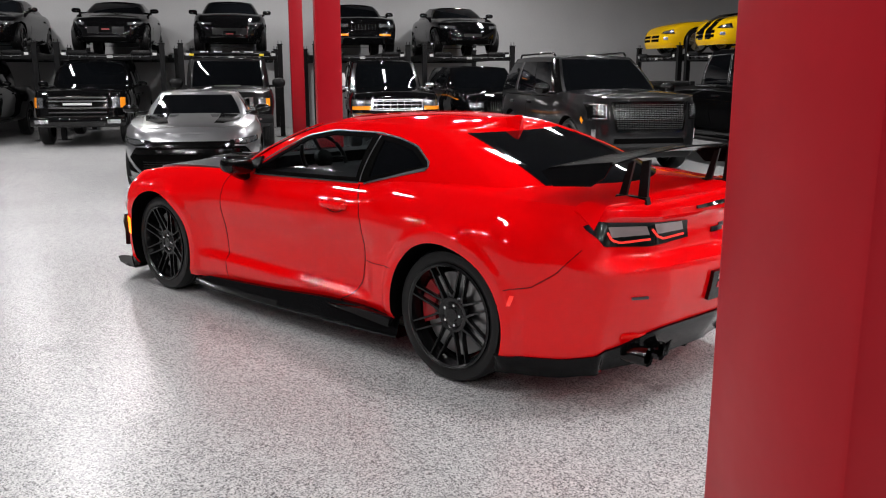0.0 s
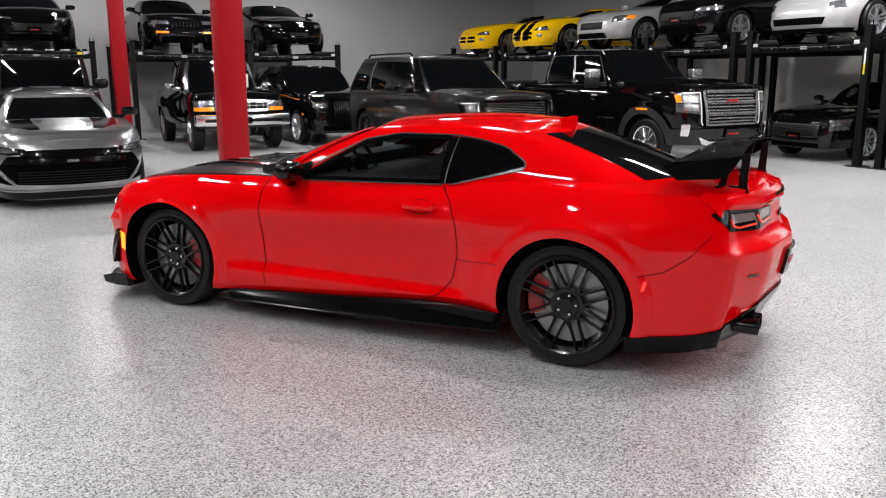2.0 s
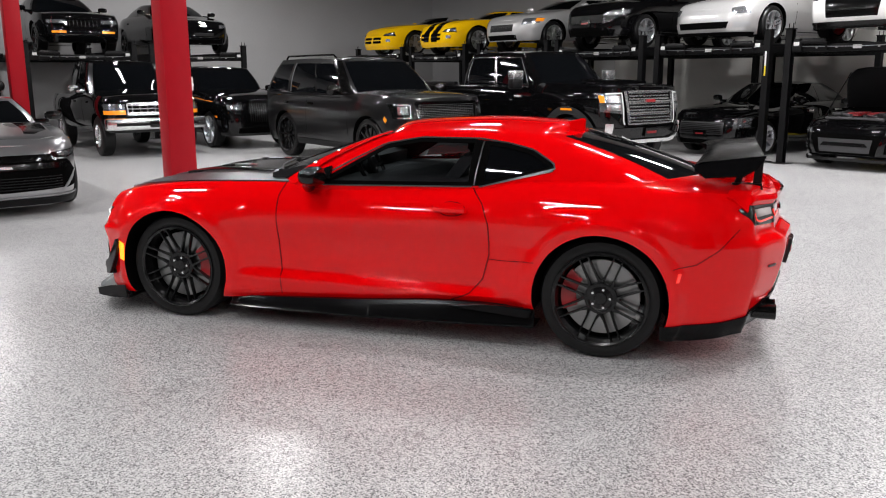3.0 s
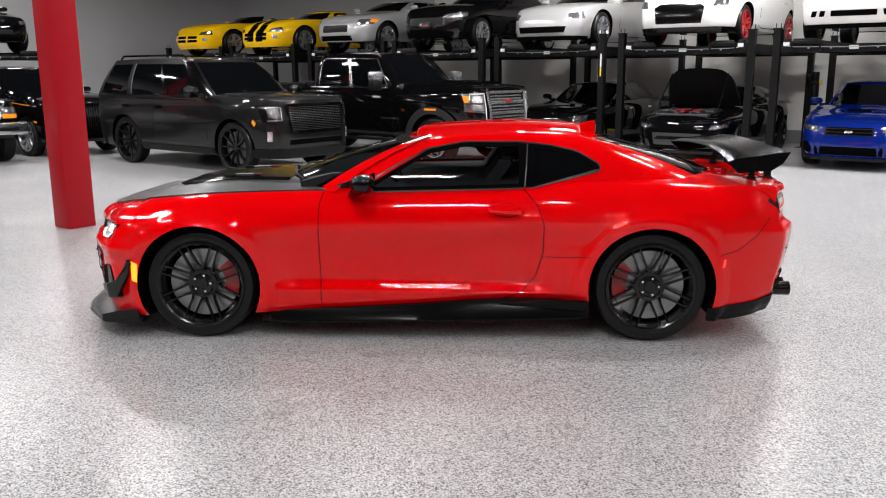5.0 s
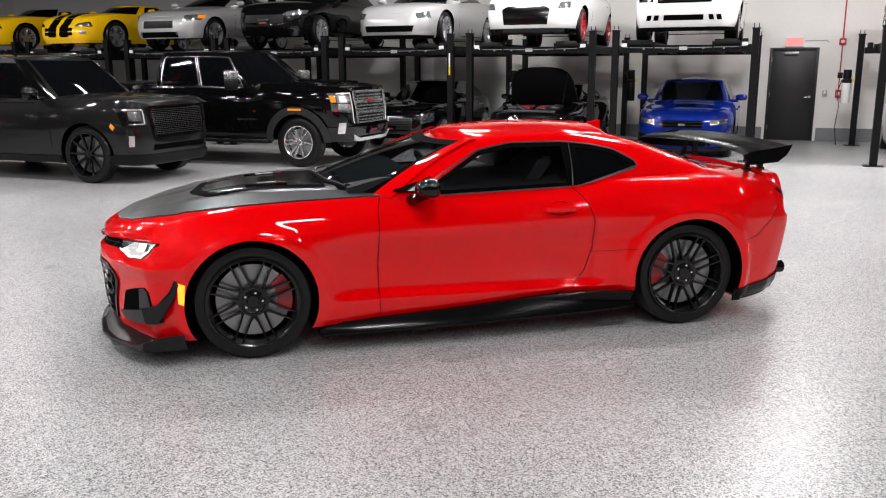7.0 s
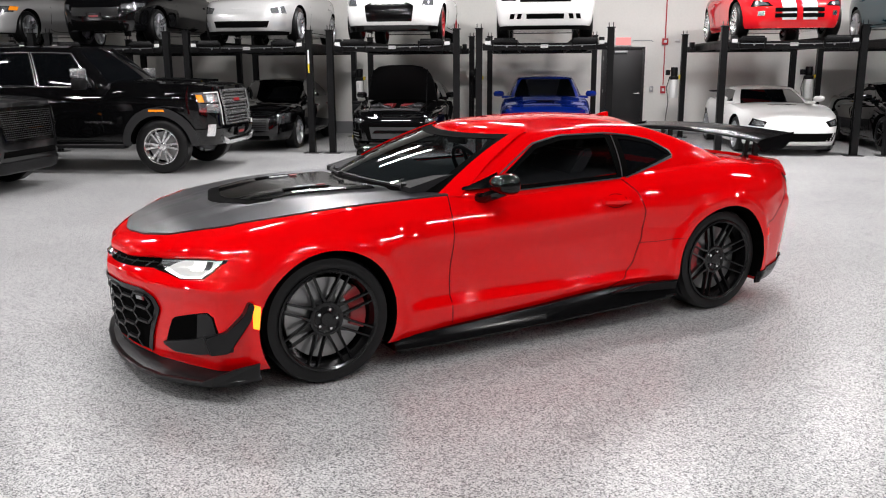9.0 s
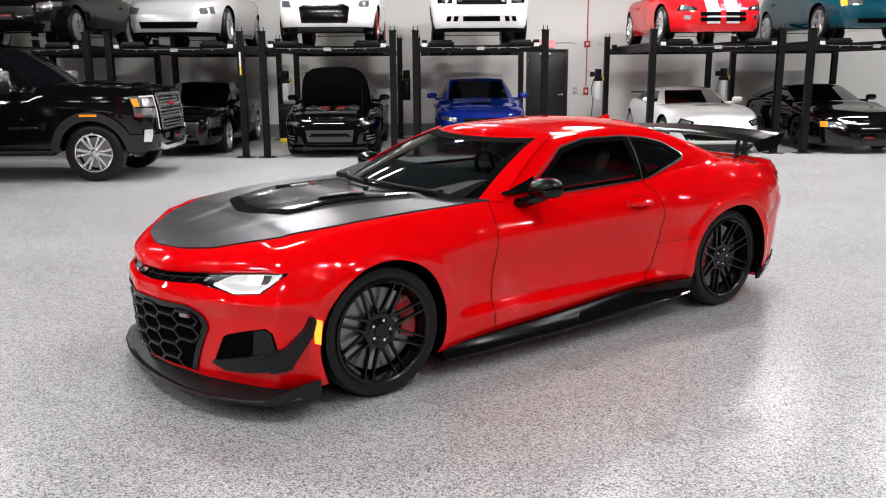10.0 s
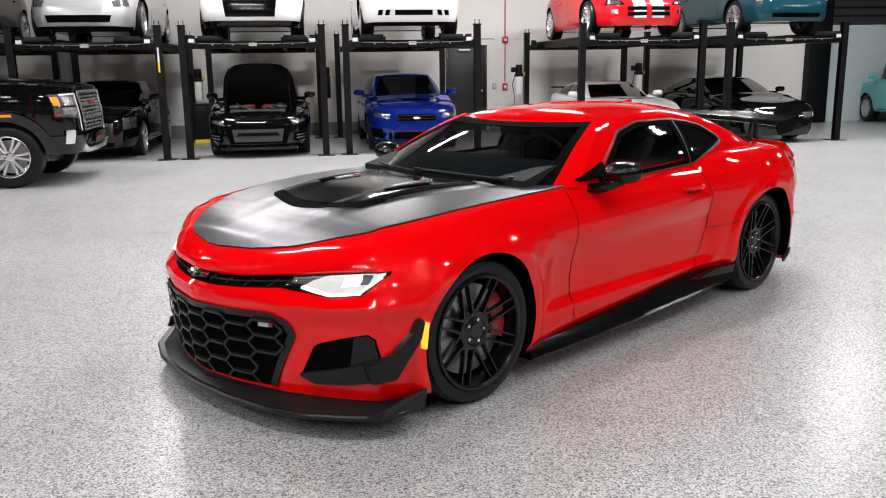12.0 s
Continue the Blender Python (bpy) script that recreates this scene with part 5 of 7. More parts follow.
def lux_extra(car, tree, s):
    bars(tree, "front", -0.36, 0.36, 0.58, 0.98, 14, CHROME, car, 0.012, 0.016, True)
    for mir in (False, True):
        # coach line is no lamp, yet glows faintly through the amber lens material
        part("coach_line", seam(tree, "side", [(-1.9, 1.06), (0.9, 1.10), (1.9, 1.02)], 0.008, 30, 0.005, mir), AMBER, car, "fine gold coach line")
        part("side_marker", lay(tree, "side", [(1.95, 0.68), (2.1, 0.68)], [(1.95, 0.72), (2.1, 0.72)], 4, 2, 0.008, 0.01, mir), AMBER, car)


s = spec(wb=3.3, fo=0.9, ro=1.1, w=0.98, r=0.40, rr=0.30, sill=0.3, nose_z=1.05, hood_z=1.18, cowl_z=1.25, belt_z=1.2, deck_z=1.2, roof_z=1.80, ws=(0.9, 0.3), rg=(-2.0, -2.3), cab_w=0.88, roof_w=0.7, nf=6, nr=6, boxy=1)
s["taper"] = False
parked_car("glossy black luxury SUV with a fine gold line", s, BLACK_PAINT, pose(-20.55, 5.5, 0, 0, 0, EAST), ALLOY, "ten", "suv", "SUV", windows=((0.285, 0.45), (0.46, 0.6)), front=face(s, (0.5, 0.8, 0.85, 0.96), 0, (0.4, 0.55, 1.0), (0.6, 0.34, 0.45), grille_mat=GLOSS_BLACK, plate_z=None), extra=lux_extra)


def old_truck_extra(car, tree, s):
    g = part("grille", lay(tree, "front", [(-0.52, 0.84), (0.52, 0.84)], [(-0.52, 1.04), (0.52, 1.04)], 16, 6, 0.01, 0.03), DARK, car, "chrome egg-crate grille")
    bars(tree, "front", -0.52, 0.52, 0.83, 1.05, 3, CHROME, g, 0.022, 0.022)
    bars(tree, "front", -0.52, 0.52, 0.84, 1.04, 7, CHROME, g, 0.018, 0.024, True)
    part("grille_frame", seam(tree, "front", [(-0.54, 0.83), (-0.54, 1.05), (0.54, 1.05), (0.54, 0.83), (-0.54, 0.83)], 0.03, 50, 0.028), CHROME, g)
    for mir in (False, True):
        lamp = part("headlamp", lay(tree, "front", [(0.58, 0.92), (0.93, 0.92)], [(0.58, 1.04), (0.93, 1.04)], 8, 5, 0.014, 0.02, mir), LENS, car)
        part("indicator", lay(tree, "front", [(0.58, 0.84), (0.93, 0.84)], [(0.58, 0.915), (0.93, 0.915)], 8, 4, 0.016, 0.02, mir), AMBER, lamp)
    b = bmesh.new()
    box(b, 2.12, 2.32, -0.99, 0.99, 0.54, 0.77, 0.035)
    bp = part("bumper", b, CHROME, car, "chrome front bumper")
    b = bmesh.new()
    box(b, 2.315, 2.33, -0.8, 0.8, 0.62, 0.68, 0.005)
    part("bumper_groove", b, PLASTIC, bp)
    b = bmesh.new()
    box(b, 2.33, 2.345, -0.16, 0.16, 0.58, 0.72, 0.004)
    part("number_plate", b, GLOSS_BLACK, bp)
    part("windscreen_frame", s_cab(s).pane(-0.25, -0.222, 0.0, 0.96, 4, 8, 0.01), CHROME, car)
    part("windscreen_frame", s_cab(s).pane(0.222, 0.25, 0.0, 0.96, 4, 8, 0.01), CHROME, car)


s = spec(wb=2.97, fo=0.72, ro=1.0, w=0.98, r=0.40, rr=0.22, sill=0.5, nose_z=1.1, hood_z=1.22, cowl_z=1.28, belt_z=1.25, deck_z=1.2, roof_z=1.92, ws=(0.75, 0.3), rg=(-0.8, -0.95), cab_w=0.85, roof_w=0.72, nf=9, nr=9, boxy=1)
s["taper"] = False
parked_car("old black pickup truck with chrome bumper and amber corner lamps", s, BLACK_PAINT, pose(-19.9, 3.0, 0, 0, 0, EAST), CHROME, "truck", "pickup_truck", "pickup truck", windows=((0.285, 0.6),), mirror_mat=CHROME, extra=old_truck_extra)


def offroad_extra(car, tree, s):
    b = bmesh.new()
    for sg in (1, -1):
        tube(b, [(0.45, sg * 0.80, 1.98), (0.40, sg * 0.80, 2.05), (-2.0, sg * 0.80, 2.05), (-2.05, sg * 0.80, 1.98)], 0.02, 8)
    for x in (0.35, -0.4, -1.2, -1.95):
        tube(b, [(x, -0.8, 2.05), (x, 0.8, 2.05)], 0.018, 8)
    rack = part("roof_rack", b, STEEL_BLACK, car, "black tubular roof rack")
    for y in (-0.5, -0.2, 0.2, 0.5):
        b = bmesh.new()
        box(b, 0.30, 0.42, y - 0.09, y + 0.09, 2.07, 2.11, 0.012)
        part("roof_lamp", b, ALLOY, rack)
    for y in (-0.78, 0.78):
        b = bmesh.new()
        box(b, 0.38, 0.46, y - 0.05, y + 0.05, 2.0, 2.05, 0.008)
        part("marker_lamp", b, YELLOW_TAG, rack, "small yellow marker lamp")
    g = part("grille", lay(tree, "front", [(-0.55, 0.82), (0.55, 0.82)], [(-0.55, 1.10), (0.55, 1.10)], 12, 6, 0.01, 0.03), CHROME, car, "slotted chrome grille")
    bars(tree, "front", -0.5, 0.5, 0.84, 1.08, 7, DARK, g, 0.08, 0.014, True, "slot")
    b = bmesh.new()
    box(b, 2.2, 2.42, -0.95, 0.95, 0.55, 0.74, 0.03)
    part("bumper", b, PLASTIC, car)
    hood_panel(car, tree, s, 0.3, PLASTIC, 1.0, 1.6, "bonnet_scoop")


s = spec(wb=3.0, fo=0.8, ro=1.0, w=1.0, r=0.42, rr=0.22, sill=0.5, nose_z=1.2, hood_z=1.28, cowl_z=1.32, belt_z=1.3, deck_z=1.3, roof_z=1.98, ws=(0.85, 0.5), rg=(-2.1, -2.2), cab_w=0.92, roof_w=0.84, nf=8, nr=9, boxy=1)
s["taper"] = False
s["mirror"] = 1.35
parked_car("dark off-road SUV with a roof rack", s, GREY_PAINT, pose(-20.6, -0.55, 0, 0, 0, EAST), BLACK_RIM, "truck", "suv", "SUV", windows=((0.285, 0.45), (0.46, 0.6)), front=face(s, (0.66, 0.9, 0.92, 1.08), 0, None, None, plate_z=None, amber=True), mirror_mat=PLASTIC, extra=offroad_extra)


def black_truck_extra(car, tree, s):
    g = part("grille", lay(tree, "front", [(-0.62, 0.72), (0.62, 0.72)], [(-0.64, 1.12), (0.64, 1.12)], 16, 8, 0.01, 0.03), GLOSS_BLACK, car, "wide black grille with chrome bars")
    for z in (0.76, 0.86, 1.0, 1.08):
        part("grille_bar", seam(tree, "front", [(-0.6, z), (0.6, z)], 0.03, 14, 0.03), TRIM_GREY, g)
    part("badge", lay(tree, "front", [(-0.3, 0.91), (0.3, 0.91)], [(-0.3, 0.96), (0.3, 0.96)], 6, 2, 0.036, 0.01), GALV, g)
    b = bmesh.new()
    box(b, 2.75, 2.93, -1.0, 1.0, 0.46, 0.66, 0.03)
    part("bumper", b, BLACK_PAINT, car)
    for y in (-0.75, 0.75):
        b = bmesh.new()
        box(b, 2.93, 2.95, y - 0.14, y + 0.14, 0.52, 0.6, 0.005)
        part("bumper_lamp", b, ALLOY, car)


s = spec(wb=3.7, fo=1.0, ro=1.0, w=1.03, r=0.43, rr=0.27, sill=0.45, nose_z=1.15, hood_z=1.28, cowl_z=1.34, belt_z=1.28, deck_z=1.3, roof_z=1.98, ws=(1.1, 0.5), rg=(-1.0, -1.15), cab_w=0.92, roof_w=0.74, nf=7, nr=9, boxy=1)
s["taper"] = False
for ty, lab in ((-3.8, "black pickup truck with a wide black grille"), (-6.9, "black pickup truck beside the other trucks")):
    parked_car(lab, dict(s), BLACK_PAINT, pose(-22.75, ty, 0, 0, 0, EAST), BLACK_RIM, "truck", "pickup_truck", "pickup truck", front=face(s, (0.72, 0.96, 0.86, 1.08), 0, None, None, plate_z=None, amber=True), extra=black_truck_extra)


# under the lifts of the back wall
def sedan_extra(car, tree, s):
    bars(tree, "front", -0.46, 0.46, 0.44, 0.64, 6, STEEL_BLACK, car, 0.012, 0.014)


s = spec(wb=2.9, w=0.92, roof_z=1.42, nose_z=0.78, hood_z=0.92, rg=(-1.1, -1.85), nf=5)
parked_car("black sedan with upright headlamps", s, BLACK_PAINT, pose(-10.95, 13.85, 0, 0, 0, SOUTH), ALLOY, "ten", front=face(s, (0.66, 0.84, 0.54, 0.74), 0.03, (0.5, 0.42, 0.66), (0.5, 0.22, 0.32), grille_mat=TRIM_GREY), extra=sedan_extra, handle_mat=CHROME)


def open_bonnet_extra(car, tree, s):
    bay = hood_panel(car, tree, s, 0.62, DARK, 0.98, 2.12, "engine_bay")
    for y0, y1 in ((-0.30, -0.06), (0.06, 0.30)):
        b = bmesh.new()
        box(b, 1.25, 1.80, y0, y1, 0.84, 0.915, 0.025)
        for k in range(4):
            box(b, 1.30 + 0.12 * k, 1.36 + 0.12 * k, y0 + 0.02, y1 - 0.02, 0.912, 0.935, 0.008)
        part("engine_cover", b, RED_DARK, bay, "red ribbed engine cover")
    for sg in (1, -1):
        b = bmesh.new()
        tube(b, [(1.2, sg * 0.45, 0.90), (1.5, sg * 0.40, 0.93), (1.85, sg * 0.30, 0.90), (1.95, sg * 0.1, 0.88)], 0.035, 10)
        part("intake_pipe", b, ALLOY_DARK, bay, "dull metal intake pipe")
    b = bmesh.new()
    box(b, 1.9, 2.06, -0.5, 0.5, 0.80, 0.87, 0.02)
    for y in (-0.42, 0.42):
        box(b, 1.3, 1.8, y - 0.1, y + 0.1, 0.86, 0.93, 0.02)
    part("airbox", b, TRIM_GREY, bay)
    rows = []
    for f in np.linspace(0, 1, 12):
        half = 0.72 - 0.10 * f - 0.18 * f**7
        ys = np.linspace(-half, half, 17)
        rows.append(np.stack([0.92 + 0.30 * f + 0.05 * f * f + 0 * ys, ys, 0.98 + 0.70 * f - 0.05 * (np.abs(ys) / half) ** 3 * f], 1))
    part("raised_bonnet", skin_of(np.array(rows)), PLASTIC, car, "raised black bonnet")
    for mir in (False, True):
        part("inner_brace", part_frame(mir), PLASTIC, car)
        part("corner_intake", lay(tree, "front", [(0.62, 0.30), (0.86, 0.32)], [(0.64, 0.46), (0.86, 0.46)], 6, 4, 0.006, 0.02, mir), DARK, car)
        for k in range(2):
            part("led", seam(tree, "front", [(0.68, 0.35 + 0.05 * k), (0.84, 0.36 + 0.05 * k)], 0.014, 4, 0.012, mir), ALLOY, car)
    g = part("mouth", lay(tree, "front", [(-0.50, 0.26), (0.50, 0.26)], [(-0.60, 0.60), (0.60, 0.60)], 14, 8, 0.006, 0.03), DARK, car)
    part("intercooler", lay(tree, "front", [(-0.42, 0.30), (0.42, 0.30)], [(-0.46, 0.52), (0.46, 0.52)], 10, 6, 0.010, 0.01), TRIM_GREY, g, "grey intercooler behind the mouth")
    part("mouth_bar", lay(tree, "front", [(-0.4, 0.40), (0.4, 0.40)], [(-0.34, 0.46), (0.34, 0.46)], 10, 3, 0.03, 0.02), GLOSS_BLACK, g)
    part("splitter", wrap(s, 1.9, 2.6, curve([(0, 0.15)]), curve([(0, 0.20)]), 0.05, 200, 3, across=True), GLOSS_BLACK, car)


def skin_of(grid):
    return skin(grid, 0.0, 0.035, out_from=Vector((0, 0, 1.3)))


def part_frame(mir):
    b = bmesh.new()
    sg = -1 if mir else 1
    tube(b, [(1.9, sg * 0.6, 0.84), (1.22, sg * 0.55, 1.60)], 0.01, 6)
    return b


s = spec(wb=2.78, w=0.95, roof_z=1.37, nose_z=0.74, hood_z=0.86, nf=5)
parked_car("black sports coupe with its bonnet raised over a red engine", s, BLACK_PAINT, pose(-7.87, 13.45, 0, 0, 0, SOUTH), BLACK_RIM, "ten", handles=1, front=face(s, (0.62, 0.84, 0.60, 0.67), 0.03, None, None, plate_z=None), extra=open_bonnet_extra)


def blue_extra(car, tree, s):
    p = hood_panel(car, tree, s, 0.24, BLUE, 1.0, 1.55, "bonnet_scoop")
    part("scoop_mouth", lay(tree, "top", [(1.50, -0.18), (1.50, 0.18)], [(1.56, -0.18), (1.56, 0.18)], 8, 2, 0.03, 0.03), DARK, p)
    bars(tree, "front", -0.4, 0.4, 0.56, 0.72, 3, STEEL_BLACK, car, 0.012, 0.014)
    part("emblem", lay(tree, "front", [(-0.06, 0.625), (0.06, 0.625)], [(-0.06, 0.665), (0.06, 0.665)], 4, 3, 0.02, 0.01), CHROME, car)
    for mir in (False, True):
        part("corner_intake", lay(tree, "front", [(0.60, 0.28), (0.80, 0.30)], [(0.64, 0.46), (0.82, 0.46)], 6, 4, 0.006, 0.02, mir), DARK, car)
    part("chin", wrap(s, 1.8, 2.6, curve([(0, 0.17)]), curve([(0, 0.22)]), 0.04, 200, 3, across=True), PLASTIC, car)


s = spec(wb=2.65, w=0.9, roof_z=1.47, nose_z=0.80, hood_z=0.94, cowl_z=1.04, belt_z=1.0, deck_z=1.08, ws=(0.85, 0.15), rg=(-1.05, -1.6), nf=4.6)
parked_car("blue sports sedan with a bonnet scoop", s, BLUE, pose(-4.95, 13.5, 0, 0, 0, SOUTH), BLACK_RIM, "five", front=face(s, (0.5, 0.78, 0.64, 0.73), 0.04, (0.36, 0.60, 0.72), (0.62, 0.26, 0.40), plate_z=None, grille_mat=DARK), extra=blue_extra)


def white_low_extra(car, tree, s):
    for mir in (False, True):
        part("headlamp", lay(tree, "front", [(0.58, 0.53), (0.80, 0.55)], [(0.52, 0.62), (0.74, 0.68)], 10, 5, 0.006, 0.02, mir), GLOSS_BLACK, car)
        part("lens", lay(tree, "front", [(0.62, 0.55), (0.76, 0.57)], [(0.58, 0.61), (0.72, 0.65)], 8, 4, 0.012, 0.01, mir), LENS, car)
        part("rear_spoiler", part_spoiler(mir), CARBON, car)
    part("mouth", lay(tree, "front", [(-0.66, 0.27), (0.66, 0.27)], [(-0.74, 0.42), (0.74, 0.42)], 16, 5, 0.006, 0.03), DARK, car, "wide black mouth intake")
    part("chin", wrap(s, 1.8, 2.6, curve([(0, 0.13)]), curve([(0, 0.19)]), 0.04, 200, 3, across=True), GLOSS_BLACK, car)
    part("bonnet_vent", lay(tree, "top", [(1.25, -0.28), (1.25, 0.28)], [(1.33, -0.22), (1.33, 0.22)], 10, 3, 0.005, 0.005), GLOSS_BLACK, car)
    part("emblem", lay(tree, "front", [(-0.06, 0.52), (0.06, 0.52)], [(-0.09, 0.56), (0.09, 0.56)], 4, 3, 0.01, 0.01), GALV, car)


def part_spoiler(mir):
    b = bmesh.new()
    sg = -1 if mir else 1
    box(b, -2.15, -1.9, min(0, sg * 0.72), max(0, sg * 0.72), 1.06, 1.09, 0.012)
    box(b, -2.1, -1.95, min(sg * 0.42, sg * 0.46), max(sg * 0.42, sg * 0.46), 0.92, 1.07, 0.005)
    return b


low = dict(wb=2.71, fo=1.0, ro=0.85, w=0.94, roof_z=1.24, nose_z=0.60, hood_z=0.84, cowl_z=0.9, belt_z=0.88, deck_z=0.96, ws=(0.75, -0.05), rg=(-0.9, -1.7), r=0.34, sill=0.17, nf=4.2)
s = spec(**low)
parked_car("white low sports car with black intakes", s, WHITE, pose(-0.35, 13.5, 0, 0, 0, SOUTH), ALLOY, "ten", handles=0, extra=white_low_extra, roof_mat=WHITE)
s = spec(wb=2.57, fo=1.1, ro=1.15, w=0.94, roof_z=1.30, nose_z=0.62, hood_z=0.84, cowl_z=0.94, belt_z=0.92, deck_z=0.98, ws=(0.9, 0.0), rg=(-0.9, -1.9), sill=0.17, nf=4.4)
parked_car("black low coupe with sharp headlamps", s, BLACK_PAINT, pose(2.4, 13.4, 0, 0, 0, SOUTH), BLACK_RIM, "five", handles=1, front=face(s, (0.42, 0.80, 0.49, 0.60), 0.02, (0.35, 0.28, 0.40), None, plate_z=0.24, amber=True))


# on the lifts of the back wall
def cross_grille(car, tree, s):
    for y0, y1 in ((-0.42, -0.05), (0.05, 0.42)):
        for z0, z1 in ((0.34, 0.41), (0.44, 0.51)):
            part("grille", lay(tree, "front", [(y0, z0), (y1, z0)], [(y0, z1), (y1, z1)], 8, 3, 0.012, 0.02), DARK, car)
    for mir in (False, True):
        part("fog_lamp", lay(tree, "front", [(0.58, 0.38), (0.68, 0.38)], [(0.58, 0.46), (0.68, 0.46)], 5, 4, 0.01, 0.02, mir), CHROME, car)
        part("headlamp", lay(tree, "front", [(0.46, 0.545), (0.78, 0.545)], [(0.52, 0.61), (0.74, 0.66)], 10, 4, 0.006, 0.02, mir), GLOSS_BLACK, car)
        part("lens", lay(tree, "front", [(0.52, 0.56), (0.74, 0.56)], [(0.56, 0.60), (0.72, 0.635)], 8, 3, 0.011, 0.01, mir), LENS, car)


def open_top(car, tree, s):
    cross_grille(car, tree, s)
    c = Cabin(s["cabin"])
    ws = part("windscreen", c.pane(-0.24, 0.24, 0.0, 0.92, 20, 6), BLACK_GLASS, car)
    part("windscreen_frame", c.pane(-0.27, 0.27, 0.90, 1.0, 20, 3, 0.008), GLOSS_BLACK, ws)
    for a, b2 in ((-0.27, -0.235), (0.235, 0.27)):
        part("windscreen_frame", c.pane(a, b2, 0.0, 1.0, 4, 8, 0.008), GLOSS_BLACK, ws)
    part("cockpit", lay(tree, "top", [(-0.9, -0.62), (0.35, -0.62)], [(-0.9, 0.62), (0.35, 0.62)], 12, 8, 0.006, 0.01), INTERIOR, car)
    for y in (-0.34, 0.34):
        b = bmesh.new()
        box(b, -0.75, -0.58, y - 0.2, y + 0.2, 0.85, 1.12, 0.06)
        box(b, -0.95, -0.75, y - 0.18, y + 0.18, 0.85, 1.06, 0.06)
        part("seat", b, INTERIOR, car)


def striped(m, both=True):
    def extra(car, tree, s):
        cross_grille(car, tree, s)
        for sg in (1, -1):
            stripe(car, s, sg * 0.06, sg * 0.30, m)
    return extra


def roadster_silver(car, tree, s):
    bars(tree, "front", -0.38, 0.38, 0.44, 0.60, 4, STEEL_BLACK, car, 0.012, 0.012)
    for mir in (False, True):
        part("indicator", lay(tree, "front", [(0.80, 0.66), (0.86, 0.66)], [(0.80, 0.74), (0.86, 0.74)], 4, 3, 0.01, 0.01, mir), AMBER, car)


def slotted_lower(car, tree, s):
    g = part("grille", lay(tree, "front", [(-0.46, 0.66), (0.46, 0.66)], [(-0.46, 0.83), (0.46, 0.83)], 12, 5, 0.006, 0.03), DARK, car)
    bars(tree, "front", -0.45, 0.45, 0.67, 0.82, 4, STEEL_BLACK, g, 0.01, 0.014)
    part("lower_slot", lay(tree, "front", [(-0.34, 0.36), (0.34, 0.36)], [(-0.34, 0.45), (0.34, 0.45)], 10, 3, 0.006, 0.03), DARK, car)
    for mir in (False, True):
        for y in (0.42, 0.55):
            part("lower_slot", lay(tree, "front", [(y + 0.02, 0.36), (y + 0.10, 0.36)], [(y, 0.45), (y + 0.08, 0.45)], 4, 3, 0.006, 0.02, mir), DARK, car)
        part("headlamp", lay(tree, "front", [(0.54, 0.68), (0.80, 0.69)], [(0.54, 0.82), (0.80, 0.82)], 8, 5, 0.008, 0.02, mir), GLOSS_BLACK, car)
        part("lens", lay(tree, "front", [(0.58, 0.70), (0.72, 0.70)], [(0.58, 0.80), (0.72, 0.80)], 6, 4, 0.014, 0.01, mir), LENS, car)
        part("fog_lamp", lay(tree, "front", [(0.36, 0.70), (0.44, 0.70)], [(0.36, 0.78), (0.44, 0.78)], 4, 4, 0.02, 0.01, mir), LENS, g)
    part("chin", wrap(s, 1.8, 2.6, curve([(0, 0.17)]), curve([(0, 0.24)]), 0.03, 200, 3, across=True), DARK, car)


def white_coupe_extra(car, tree, s):
    part("mouth", lay(tree, "front", [(-0.42, 0.34), (0.42, 0.34)], [(-0.46, 0.62), (-0.36, 0.68), (0.36, 0.68), (0.46, 0.62)], 16, 6, 0.006, 0.03), GLOSS_BLACK, car, "black trapezoid grille")
    part("chin", wrap(s, 1.5, 2.6, curve([(0, 0.16)]), curve([(0, 0.27)]), 0.03, 200, 3, across=True), GLOSS_BLACK, car)
    for mir in (False, True):
        part("headlamp", lay(tree, "front", [(0.60, 0.62), (0.80, 0.64)], [(0.64, 0.74), (0.80, 0.76)], 8, 5, 0.006, 0.02, mir), LENS, car)


def wide_mouth(car, tree, s):
    part("mouth", lay(tree, "front", [(-0.50, 0.26), (0.50, 0.26)], [(-0.54, 0.38), (0.54, 0.38)], 14, 4, 0.006, 0.03), DARK, car)
    for mir in (False, True):
        part("corner_lamp", lay(tree, "front", [(0.60, 0.28), (0.78, 0.29)], [(0.60, 0.37), (0.80, 0.38)], 6, 3, 0.006, 0.02, mir), GALV, car)
        part("headlamp", lay(tree, "front", [(0.58, 0.52), (0.80, 0.53)], [(0.54, 0.62), (0.76, 0.67)], 8, 4, 0.006, 0.02, mir), LENS, car)
    part("chin", wrap(s, 1.8, 2.6, curve([(0, 0.13)]), curve([(0, 0.19)]), 0.03, 200, 3, across=True), DARK, car)


